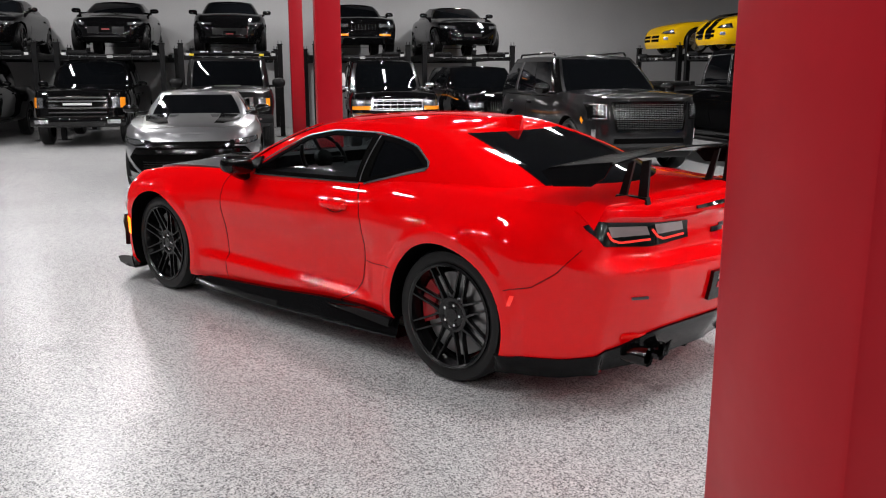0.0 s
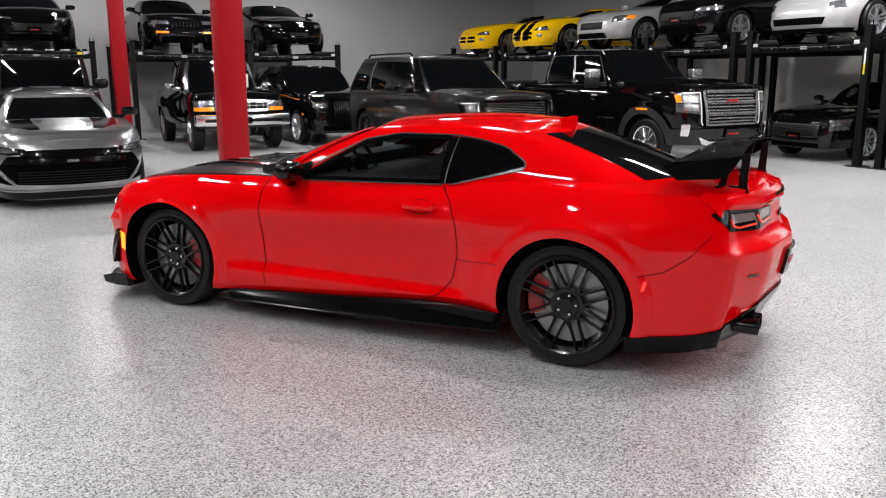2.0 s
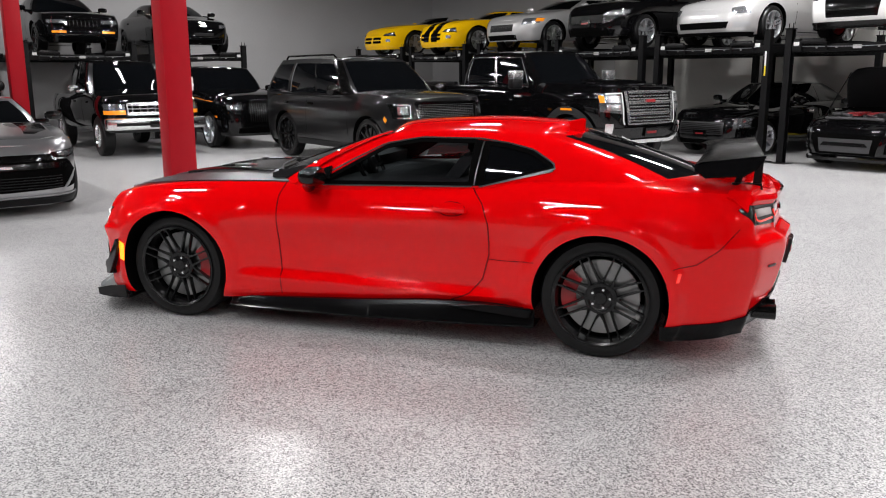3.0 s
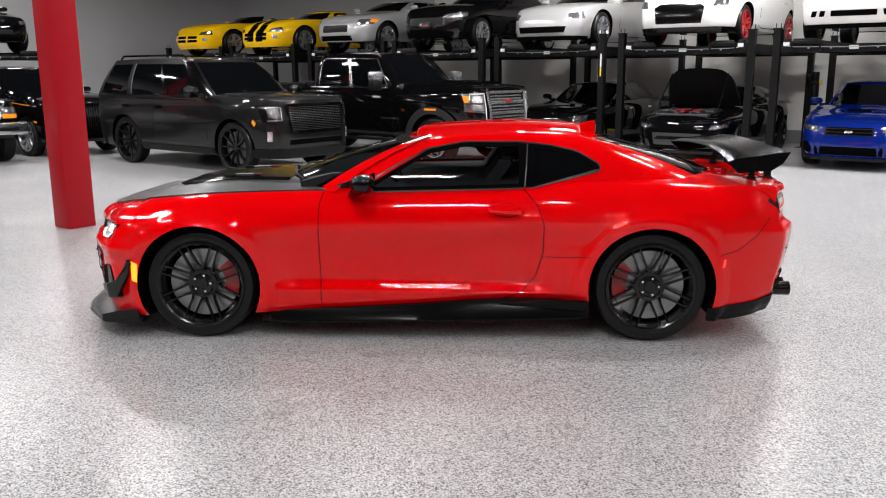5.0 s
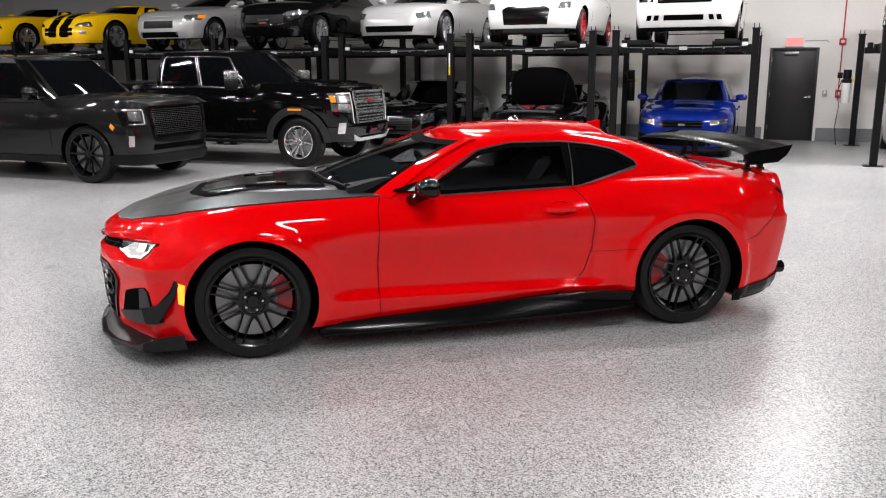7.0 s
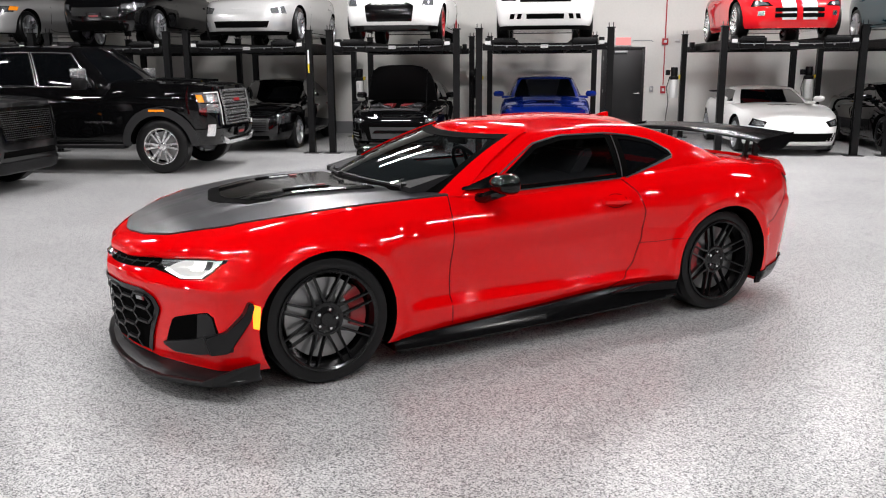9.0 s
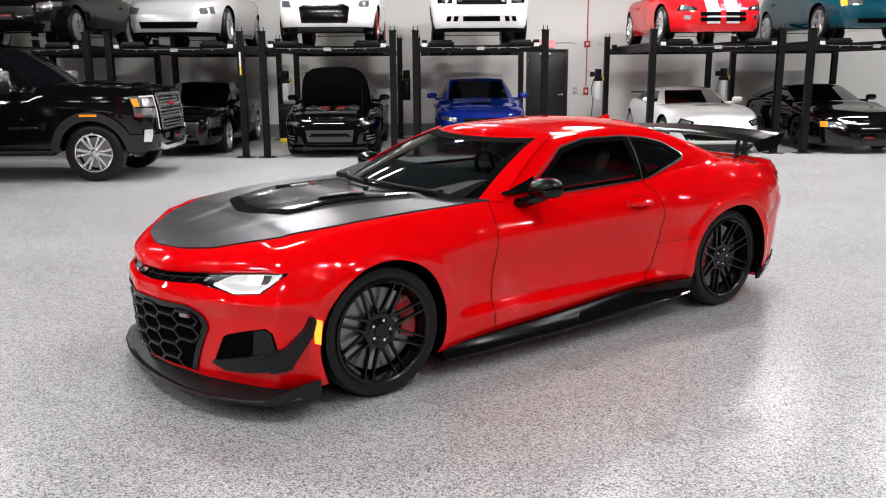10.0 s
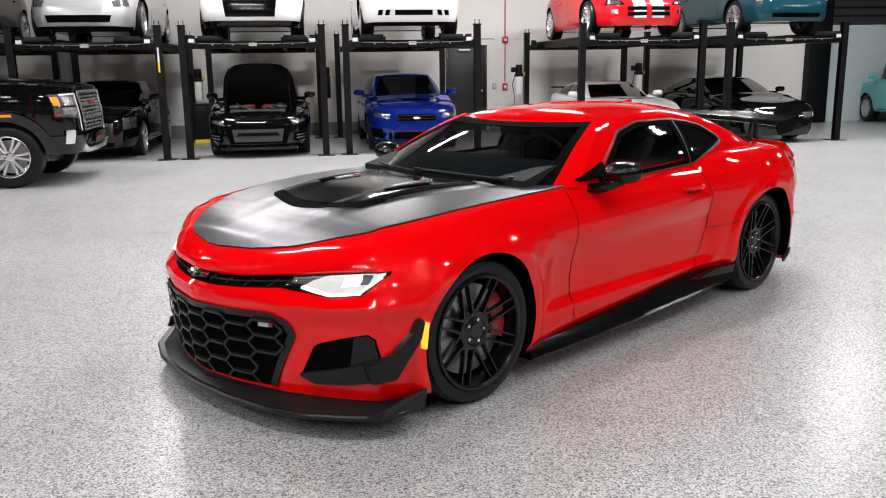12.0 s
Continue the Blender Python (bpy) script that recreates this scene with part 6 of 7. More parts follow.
viper = dict(wb=2.51, fo=0.95, ro=0.95, w=0.96, roof_z=1.2, nose_z=0.62, hood_z=0.86, cowl_z=0.92, belt_z=0.9, deck_z=0.93, ws=(0.35, -0.15), rg=(-0.75, -1.25), r=0.34, rr=0.25, sill=0.18, nf=3.8)
UP = [(0, YELLOW, "yellow open sports car with a four-part grille", viper, ALLOY, None, open_top, True), (1, YELLOW, "yellow sports coupe with black stripes", viper, ALLOY, None, striped(BLACK_PAINT), False),
      (2, BRIGHT_SILVER, "silver roadster with upright headlamps", dict(roof_z=1.32, w=0.92, nf=4.6, hood_z=0.88), ALLOY, dict(lamp=(0.62, 0.84, 0.58, 0.72), grille=(0.40, 0.44, 0.60), lower=(0.5, 0.24, 0.36), plate_z=None), roadster_silver, False),
      (3, BLACK_PAINT, "black four-door sedan with a wide grille", dict(roof_z=1.46, w=0.93, hood_z=0.95, nose_z=0.78, nf=4.2, wb=2.9), ALLOY, dict(lamp=(0.52, 0.82, 0.62, 0.72), slant=0.07, grille=(0.46, 0.50, 0.66), lower=(0.55, 0.24, 0.40), plate_z=0.42), None, False),
      (4, BRIGHT_SILVER, "pale silver low sports car", dict(wb=2.69, w=0.95, roof_z=1.24, nose_z=0.62, hood_z=0.84, cowl_z=0.9, belt_z=0.9, sill=0.16, nf=4.0), ALLOY, None, wide_mouth, False),
      (5, WHITE, "white sports coupe with red wheels", dict(wb=2.78, w=0.95, roof_z=1.37, nose_z=0.78, hood_z=0.88, nf=5), RED_RIM, None, white_coupe_extra, False),
      (6, WHITE, "white muscle coupe with slotted lower bumper", dict(wb=2.72, w=0.94, roof_z=1.38, nose_z=0.88, hood_z=0.98, boxy=1, nf=6), ALLOY, None, slotted_lower, False),
      (7, VIPER_RED, "red sports car with white stripes", viper, CHROME, None, striped(WHITE), False),
      (8, TEAL, "teal green square-nosed coupe", dict(wb=2.55, w=0.87, roof_z=1.32, nose_z=0.74, hood_z=0.86, boxy=1, nf=6), ALLOY, dict(lamp=(0.42, 0.76, 0.62, 0.72), slant=0.0, grille=None, lower=(0.5, 0.30, 0.38), plate_z=None, amber=True), None, False)]
for k, col, lab, kw, rims, fr, ex, opened in UP:
    s = spec(**kw)
    parked_car(lab + " on a lift", s, col, pose(LIFT_XS[k], 13.3, DECK, 0, 0, SOUTH), rims, "five", handles=1, front=face(s, **fr) if fr else (), extra=ex, no_cabin=opened)


# on the lifts of the west wall
def square_nose(car, tree, s):
    for mir in (False, True):
        part("headlamp", lay(tree, "front", [(0.40, 0.64), (0.78, 0.64)], [(0.40, 0.72), (0.78, 0.72)], 8, 3, 0.008, 0.02, mir), LENS, car)
        part("indicator", lay(tree, "front", [(0.40, 0.42), (0.70, 0.42)], [(0.40, 0.47), (0.70, 0.47)], 6, 2, 0.008, 0.02, mir), AMBER, car)
    g = part("grille", lay(tree, "front", [(-0.36, 0.56), (0.36, 0.56)], [(-0.36, 0.72), (0.36, 0.72)], 8, 4, 0.006, 0.02), DARK, car)
    bars(tree, "front", -0.35, 0.35, 0.57, 0.71, 8, PLASTIC, g, 0.012, 0.012, True)


WEST = [(0, "black coupe", {}, dict(lamp=(0.5, 0.8, 0.60, 0.68), plate_z=0.40), None), (1, "black sports coupe with a silver plate", dict(roof_z=1.36), dict(lamp=(0.5, 0.8, 0.62, 0.69), plate_z=0.44), None),
        (2, "black muscle coupe with slim lamps", dict(roof_z=1.42, hood_z=0.95), dict(lamp=(0.45, 0.8, 0.66, 0.71), plate_z=0.36), None), (3, "black square-nosed coupe", dict(roof_z=1.40, boxy=1, nf=7, nose_z=0.78, hood_z=0.92), None, square_nose),
        (4, "black rounded coupe", dict(roof_z=1.36, nf=3.6), dict(lamp=(0.46, 0.78, 0.62, 0.70), grille=(0.25, 0.42, 0.5), plate_z=None), None)]
for k, lab, kw, fr, ex in WEST:
    s = spec(**kw)
    parked_car(lab + " on a lift", s, BLACK_PAINT, pose(-24.2, LIFT_YS[k], DECK, 0, 0, EAST), BLACK_RIM, "five", handles=1, front=face(s, **fr) if fr else (), extra=ex)

# the van in the side bay
s = spec(wb=2.9, fo=0.8, ro=1.0, w=0.95, r=0.36, rr=0.22, sill=0.3, nose_z=0.95, hood_z=1.05, cowl_z=1.1, belt_z=1.1, deck_z=1.1, roof_z=1.85, ws=(1.2, 0.8), rg=(-1.9, -2.1), cab_w=0.9, roof_w=0.8, nf=6, nr=9, boxy=1)
s["taper"] = False
parked_car("pale teal van parked in the side bay", s, PALE_TEAL, pose(8.55, 14.6, 0, 0, 0, 80), ALLOY, "truck", "van", "van", windows=((0.285, 0.45), (0.46, 0.66)), back=[("tail_lamp", RED_LENS, *rect(0.72, 0.85, 0.6, 0.9), True, 0.008)])


# ---------------------------------------------------------------- the red coupe
HERO_AT = pose(-5.61, 0.868, 0, 0, 0, 214.6)
h = dict(wb=2.812, xf=2.345, xr=-2.46, w=0.96, r=0.347, rr=0.272, hub=0.347, arch=0.385, tw=0.305, track=0.925)
h["plan"] = [(2.368, 0.0), (2.328, 0.26), (2.235, 0.54), (2.115, 0.74), (2.0, 0.90), (1.83, 0.968), (1.42, 0.968), (1.0, 0.935), (0.6, 0.915), (0.0, 0.912), (-0.7, 0.918), (-1.0, 0.945), (-1.42, 0.972), (-1.80, 0.958), (-2.10, 0.868), (-2.245, 0.79), (-2.39, 0.50), (-2.455, 0.0)]
h["zb"] = [(-2.4, 0.22), (-2.2, 0.18), (-1.9, 0.150), (-1.79, 0.158), (-1.70, 0.25), (-1.0, 0.262), (-0.5, 0.255), (0.08, 0.212), (0.65, 0.182), (1.0, 0.166), (1.9, 0.15), (2.36, 0.17)]
h["zs"] = [(-2.4, 0.925), (-2.2, 0.950), (-1.9, 0.965), (-1.4, 0.985), (-1.0, 0.98), (-0.65, 0.955), (0.0, 0.94), (0.6, 0.93), (1.05, 0.918), (1.4, 0.892), (1.73, 0.850), (1.94, 0.815), (2.1, 0.784), (2.27, 0.747), (2.38, 0.72)]
h["crown"] = [(-2.4, 0.0), (-2.2, 0.02), (-1.8, 0.04), (0, 0.02), (0.6, 0.004), (0.9, 0.006), (1.2, 0.020), (1.5, 0.034), (2.0, 0.034), (2.36, 0.0)]
h["crown_power"] = 3.2
h["side"] = [(0, 0.06), (0.07, 0.035), (0.5, 0.022), (0.62, 0.006), (0.69, 0.0), (0.74, 0.002), (0.80, 0.013), (0.87, 0.034), (0.93, 0.068), (1, 0.125)]
h["nose"] = [(0, 0.045), (0.22, 0.03), (0.52, 0.02), (0.66, 0.0), (0.735, 0.004), (0.775, 0.040), (0.845, 0.055), (0.875, 0.032), (0.93, 0.035), (1, 0.075)]
h["tail"] = [(0, 0.14), (0.2, 0.06), (0.45, 0.012), (0.58, 0.0), (0.645, 0.004), (0.69, 0.045), (0.725, 0.07), (0.92, 0.085), (0.96, 0.065), (1, 0.07)]


def step(a, lo, hi):
    """A soft step from 0 at lo to 1 at hi."""
    t = np.clip((a - lo) / (hi - lo), 0, 1)
    return t * t * (3 - 2 * t)


def hero_relief(x, z):
    """Creases, haunches and arch lips of the flanks: metres outwards."""
    line = 0.325 + 0.012 * (x - 0.6)
    door = step(x, -0.86, -0.72) * (1 - step(x, 0.80, 0.98))
    shelf = step(z, line - 0.012, line + 0.045)
    out = -door * (0.036 * shelf * (1 - 0.75 * step(z, 0.40, 0.78)))
    for xa, lip, haunch, top in ((1.406, 0.016, 0.012, 0.80), (-1.406, 0.020, 0.022, 0.88)):
        d = np.hypot(x - xa, z - 0.347)
        out = out + lip * (1 - step(d, 0.445, 0.475)) + haunch * (1 - step(d, 0.40, 0.78)) * (1 - step(z, top - 0.06, top))
    # slight hollow of the rear corner under the lamps
    return out - 0.010 * step(-x, 1.86, 2.02) * (1 - step(-x, 2.08, 2.2)) * step(z, 0.56, 0.66) * (1 - step(z, 0.74, 0.84))


def hero_front(y, z):
    """How far the lamp band lies back at the corners of the front."""
    return 0.050 * step(y, 0.30, 0.62) * step(z, 0.575, 0.625)


h["relief"], h["front"] = hero_relief, hero_front
h["cabin"] = dict(base=(1.02, 0.57, 0.825, -1.62, 0.745, -1.98), top=(0.10, -0.04, 0.585, -0.98, 0.545, -1.06), belt=[(-1.98, 0.975), (-1.2, 0.975), (-0.65, 0.945), (0.3, 0.92), (0.6, 0.915), (1.1, 0.935)],
                  roof=[(-1.06, 1.245), (-0.6, 1.267), (-0.1, 1.247), (0.1, 1.227)], crown=0.055, bow=0.02, tumble=1.35, bulge=0.04, foot=0.05, arc=1.12)
DOOR_GLASS = ([(-0.615, 0.962), (0.36, 0.94)], [(-0.615, 1.203), (-0.25, 1.203), (-0.03, 1.163), (0.16, 1.058), (0.36, 0.945)])
QUARTER = ([(-1.09, 1.062), (-0.66, 0.962)], [(-1.09, 1.07), (-0.95, 1.148), (-0.8, 1.181), (-0.66, 1.196)])


def inside(x, z, edge):
    """Whether (x, z) lies in the closed line."""
    odd = False
    for (x0, z0), (x1, z1) in zip(edge, edge[1:] + edge[:1]):
        if (z0 > z) != (z1 > z) and x < x0 + (z - z0) * (x1 - x0) / (z1 - z0):
            odd = not odd
    return odd


def hero_glass(car):
    cab = Cabin(h["cabin"])
    cb = cab.shell(220, 34, 14)
    ctree = BVHTree.FromBMesh(cb)
    holes = [lo + hi[::-1] for lo, hi in (DOOR_GLASS, QUARTER)]
    gone = []
    for f in cb.faces:
        c = f.calc_center_median()
        if abs(f.normal.y) > 0.6 and any(inside(c.x, c.z, e) for e in holes):
            gone.append(f)
        elif f.normal.x > 0.12 and c.x > 0.0 and c.z > 0.94 and c.z < 1.215 and abs(c.y) < 0.715 - 0.6 * (c.z - 0.94):
            gone.append(f)
    bmesh.ops.delete(cb, geom=gone, context="FACES")
    cb.normal_update()
    liner = cb.copy()
    liner.normal_update()
    for v in liner.verts:
        v.co -= v.normal * 0.014
    part("headliner", liner, INTERIOR, car, "black cabin lining")
    part("roof", cb, RED, car)
    ws = part("windscreen", cab.pane(-0.236, 0.236, 0.02, 0.95, 40, 12, 0.005), TINT_DARK, car, "dark tinted windscreen")
    for lo, hi in ((-0.236, -0.212), (0.212, 0.236)):
        part("frit", cab.pane(lo, hi, 0.02, 0.95, 4, 12, 0.0065), DARK, ws)
    part("frit", cab.pane(-0.212, 0.212, 0.02, 0.12, 40, 3, 0.0065), DARK, ws)
    part("frit", cab.pane(-0.212, 0.212, 0.86, 0.95, 40, 3, 0.0065), DARK, ws)
    for sd in (1, -1):
        mir = sd < 0
        part("front_pillar", cab.pane(0.230, 0.262, 0.0, 0.975, 6, 16, 0.016, sd), RED, car)
        part("mirror_sail", lay(ctree, "side", [(0.53, 0.944), (0.30, 0.954)], [(0.53, 0.950), (0.30, 1.030)], 14, 6, 0.027, 0.02, mir), SKIRT, car, "black triangular mirror sail")
        part("rear_window", cab.pane(0.778, 1.0, 0.05, 0.90, 24, 12, side=sd), BLACK_GLASS, car)
        for nm, (lo, hi), n in (("side_window", DOOR_GLASS, 48), ("quarter_window", QUARTER, 28)):
            pane = part(nm, lay(ctree, "side", lo, hi, n, 8, -0.002, 0.004, mir), TINT if nm == "side_window" else BLACK_GLASS, car)
            # dark surround and bright lower trim
            ring = lo + hi[::-1] + lo[:1]
            part("window_trim", seam(ctree, "side", ring, 0.024, 90, 0.004, mir), DARK, pane)
            part("window_trim", seam(ctree, "side", [(p[0], p[1] - 0.014) for p in lo], 0.008, 30, 0.007, mir), TRIM_GREY, pane)
        part("window_trim", seam(ctree, "side", [(0.40, 0.955), (0.18, 1.078), (-0.02, 1.179), (-0.25, 1.219), (-0.62, 1.219), (-0.8, 1.197), (-0.96, 1.162), (-1.105, 1.08), (-1.10, 1.06), (-0.66, 0.947)], 0.0075, 60, 0.006, mir), TRIM_GREY, car)
        part("window_trim", seam(ctree, "side", [(-0.628, 0.955), (-0.650, 1.205)], 0.007, 14, 0.007, mir), TRIM_GREY, car)
        part("door_pillar", lay(ctree, "side", [(-0.690, 0.955), (-0.592, 0.95)], [(-0.690, 1.204), (-0.592, 1.212)], 5, 10, 0.005, 0.01, mir), DARK, car)
        part("roof_gap", cab.pane(0.235, 0.262, 0.98, 0.995, 4, 2, 0.003, sd), SEAM_RED, car)
    return cab, ctree


def hero_inside(car, tree):
    part("interior", lay(tree, "top", [(-1.6, -0.62), (-0.4, -0.72), (0.5, -0.72), (0.9, -0.5)], [(-1.6, 0.62), (-0.4, 0.72), (0.5, 0.72), (0.9, 0.5)], 30, 14, 0.006, 0.01), INTERIOR, car, "black cabin lining")
    b = bmesh.new()
    plate(b, [(0.36, 0.92), (0.34, 1.025), (0.42, 1.04), (0.60, 1.02), (0.80, 0.97), (0.80, 0.92)], -0.66, 0.66, "y")
    part("dashboard", b, INTERIOR, car)
    for y in (0.36, -0.36):
        seat = bmesh.new()
        prof = [(-0.42, 0.9), (-0.50, 1.0), (-0.555, 1.08), (-0.575, 1.12), (-0.57, 1.215), (-0.535, 1.225), (-0.50, 1.20), (-0.485, 1.12), (-0.44, 1.05), (-0.36, 0.95), (-0.33, 0.9)]
        plate(seat, prof[3:8], y - 0.13, y + 0.13, "y")
        plate(seat, prof[:4] + prof[7:], y - 0.23, y + 0.23, "y")
        bmesh.ops.bevel(seat, geom=seat.edges[:], offset=0.018, segments=2, affect="EDGES")
        part("seat", seat, INTERIOR, car, "black bucket seat with headrest")
    wheel = bmesh.new()
    m = pose(0.22, 0.36, 1.0, 0, -62, 0)
    ring = [m @ Vector((0.175 * math.cos(a), 0.175 * math.sin(a), 0)) for a in np.linspace(0, 2 * math.pi, 33)]
    tube(wheel, ring, 0.014, 8)
    lathe(wheel, [(0, 0.02), (0.06, 0.015), (0.07, -0.02), (0, -0.03)], 16, "z", m)
    for a in (0.2, 2.94, 4.7):
        tube(wheel, [m @ Vector((0.05 * math.cos(a), 0.05 * math.sin(a), 0)), m @ Vector((0.17 * math.cos(a), 0.17 * math.sin(a), 0))], 0.013, 6)
    part("steering_wheel", wheel, PLASTIC, car)
    b = bmesh.new()
    box(b, -1.05, -0.75, -0.5, 0.5, 0.95, 1.06, 0.04)
    part("rear_seat", b, INTERIOR, car)
    b = bmesh.new()
    box(b, 0.10, 0.13, -0.12, 0.12, 1.14, 1.20, 0.012)
    tube(b, [(0.12, 0, 1.19), (0.15, 0, 1.205)], 0.01, 6)
    part("inner_mirror", b, PLASTIC, car)


def bonnet_relief(bm):
    """A raised centre panel with crisp shoulders that run from the cowl to the nose."""
    for v in bm.verts:
        x, y = v.co.x, abs(v.co.y)
        edge = 0.50 - 0.16 * max(0.0, (x - 0.8) / 1.35)
        fade = float(step(2.24 - x, 0.0, 1.0))
        k = min(1.0, max(0.0, (edge - y) / 0.07)) * fade * float(step(x, 0.62, 0.95))
        inner = min(1.0, max(0.0, (edge - 0.17 - y) / 0.05)) * float(step(2.24 - x, 0.0, 0.5)) * float(step(x, 1.1, 2.0))
        v.co.z += 0.020 * k - 0.010 * inner
    return bm


def hero_nose(car, tree):
    # bonnet
    xs = np.linspace(0.62, 2.235, 40)
    ye = curve([(0.62, 0.785), (1.0, 0.790), (1.4, 0.765), (1.75, 0.690), (2.0, 0.535), (2.14, 0.37), (2.20, 0.24), (2.235, 0.05)])(xs)
    hood = part("bonnet", bonnet_relief(lay(tree, "top", list(zip(xs, -ye)), list(zip(xs, ye)), 110, 72, 0.009, 0.014)), SATIN, car, "satin black bonnet panel", sharp=12)
    xs2 = np.linspace(0.92, 1.70, 24)
    yi = np.interp(xs2, [0.92, 1.30, 1.50, 1.62, 1.66, 1.70], [0.44, 0.40, 0.385, 0.35, 0.25, 0.05])
    part("bonnet_insert", bonnet_relief(lay(tree, "top", list(zip(xs2, -yi)), list(zip(xs2, yi)), 40, 24, 0.015, 0.012)), GLOSS_BLACK, hood, "gloss black vented bonnet insert")
    xs3 = np.linspace(1.52, 1.775, 22)
    yo = np.interp(xs3, [1.52, 1.66, 1.72, 1.775], [0.40, 0.372, 0.28, 0.04])
    part("bonnet_vent", bonnet_relief(lay(tree, "top", list(zip(xs3, -yo)), list(zip(xs3, yo)), 40, 20, 0.0125, 0.006)), DARK, hood)
    for sgn in (1, -1):
        part("bonnet_slot", bonnet_relief(lay(tree, "top", [(1.15, sgn * 0.30), (1.42, sgn * 0.26)], [(1.15, sgn * 0.33), (1.42, sgn * 0.30)], 10, 3, 0.022, 0.004)), DARK, hood)
        part("bonnet_badge", bonnet_relief(lay(tree, "top", [(1.22, sgn * 0.235), (1.34, sgn * 0.225)], [(1.22, sgn * 0.265), (1.34, sgn * 0.255)], 4, 2, 0.024, 0.004)), GALV, hood)
        part("bonnet_badge", bonnet_relief(lay(tree, "top", [(1.16, sgn * 0.24), (1.205, sgn * 0.236)], [(1.16, sgn * 0.27), (1.205, sgn * 0.266)], 4, 2, 0.024, 0.004)), RED_DARK, hood)
    for way in ([(0.79, 0.56, 0.965), (0.90, 0.33, 0.985), (0.955, 0.05, 0.998)], [(0.955, 0.0, 0.985), (0.92, -0.27, 0.992), (0.80, -0.50, 0.985)]):
        b = bmesh.new()
        tube(b, way, 0.008, 6)
        lathe(b, [(0, -0.01), (0.02, -0.01), (0.018, 0.02), (0, 0.025)], 10, "z", Matrix.Translation(way[0]))
        part("wiper", b, PLASTIC, car)
    part("cowl", lay(tree, "top", [(0.82, -0.58), (0.98, 0.0), (0.82, 0.58)], [(0.74, -0.60), (0.90, 0.0), (0.74, 0.60)], 30, 3, 0.006, 0.012), PLASTIC, car)
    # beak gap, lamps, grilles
    # slot is a dark sheet on the closed nose, its shade in the colour
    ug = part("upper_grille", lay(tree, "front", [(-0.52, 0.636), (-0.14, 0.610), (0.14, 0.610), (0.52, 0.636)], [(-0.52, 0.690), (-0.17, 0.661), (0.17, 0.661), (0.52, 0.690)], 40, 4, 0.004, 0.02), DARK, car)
    part("grille_bar", seam(tree, "front", [(-0.50, 0.662), (-0.15, 0.636), (0.15, 0.636), (0.50, 0.662)], 0.006, 30, 0.010), PLASTIC, ug)
    for y in np.linspace(-0.44, 0.44, 9):
        part("grille_bar", seam(tree, "front", [(y - 0.02, 0.618 + 0.03 * abs(y)), (y + 0.02, 0.655 + 0.03 * abs(y))], 0.006, 4, 0.009), PLASTIC, ug)
    bow = part("emblem", lay(tree, "front", [(-0.085, 0.640), (-0.028, 0.640), (-0.022, 0.624), (0.03, 0.624), (0.034, 0.640), (0.078, 0.640)], [(-0.078, 0.660), (-0.034, 0.660), (-0.03, 0.676), (0.022, 0.676), (0.028, 0.660), (0.085, 0.660)], 36, 3, 0.032, 0.03), CHROME, ug, "chrome-edged dark emblem")
    part("inlay", lay(tree, "front", [(-0.074, 0.644), (-0.022, 0.644), (-0.018, 0.629), (0.024, 0.629), (0.030, 0.644), (0.070, 0.644)], [(-0.070, 0.656), (-0.030, 0.656), (-0.024, 0.671), (0.018, 0.671), (0.022, 0.656), (0.074, 0.656)], 36, 3, 0.035, 0.004), GLOSS_BLACK, bow)
    for mir in (False, True):
        lamp = part("headlamp", lay(tree, "front", [(0.49, 0.630), (0.61, 0.622), (0.70, 0.609), (0.815, 0.624), (0.888, 0.712)], [(0.505, 0.685), (0.70, 0.708), (0.888, 0.724)], 30, 10, 0.005, 0.02, mir), GLOSS_BLACK, car, "slim headlamp lit white")
        part("bezel", lay(tree, "front", [(0.515, 0.655), (0.61, 0.650), (0.66, 0.655)], [(0.52, 0.680), (0.62, 0.693), (0.66, 0.698)], 14, 5, 0.008, 0.006, mir), LENS, lamp)
        part("lens", lay(tree, "front", [(0.56, 0.640), (0.62, 0.632), (0.70, 0.618), (0.81, 0.631), (0.878, 0.708)], [(0.60, 0.668), (0.66, 0.697), (0.72, 0.704), (0.878, 0.718)], 26, 8, 0.009, 0.01, mir), LENS_LIT, lamp, "clear lit lens")
        part("led_strip", seam(tree, "front", [(0.57, 0.637), (0.70, 0.617), (0.808, 0.631), (0.872, 0.700)], 0.011, 40, 0.013, mir), LAMP_LIT, lamp, "lit white light strip")
        part("projector", lay(tree, "front", [(0.725, 0.648), (0.785, 0.655)], [(0.725, 0.698), (0.785, 0.705)], 8, 6, 0.014, 0.012, mir), LAMP_LIT, lamp)
        part("reflector", lay(tree, "front", [(0.79, 0.660), (0.82, 0.665)], [(0.79, 0.704), (0.84, 0.708)], 6, 4, 0.012, 0.01, mir), TRIM_GREY, lamp)
        # intake depth is only painted: a near-black sheet on the bumper
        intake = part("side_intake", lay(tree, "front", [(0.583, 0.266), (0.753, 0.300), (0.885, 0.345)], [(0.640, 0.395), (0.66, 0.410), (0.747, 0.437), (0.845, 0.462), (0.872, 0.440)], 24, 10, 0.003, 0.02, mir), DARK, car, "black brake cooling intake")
        part("duct_wall", lay(tree, "front", [(0.775, 0.306), (0.878, 0.343)], [(0.795, 0.445), (0.845, 0.455), (0.865, 0.438)], 10, 8, 0.006, 0.006, mir), SATIN_DARK, intake)
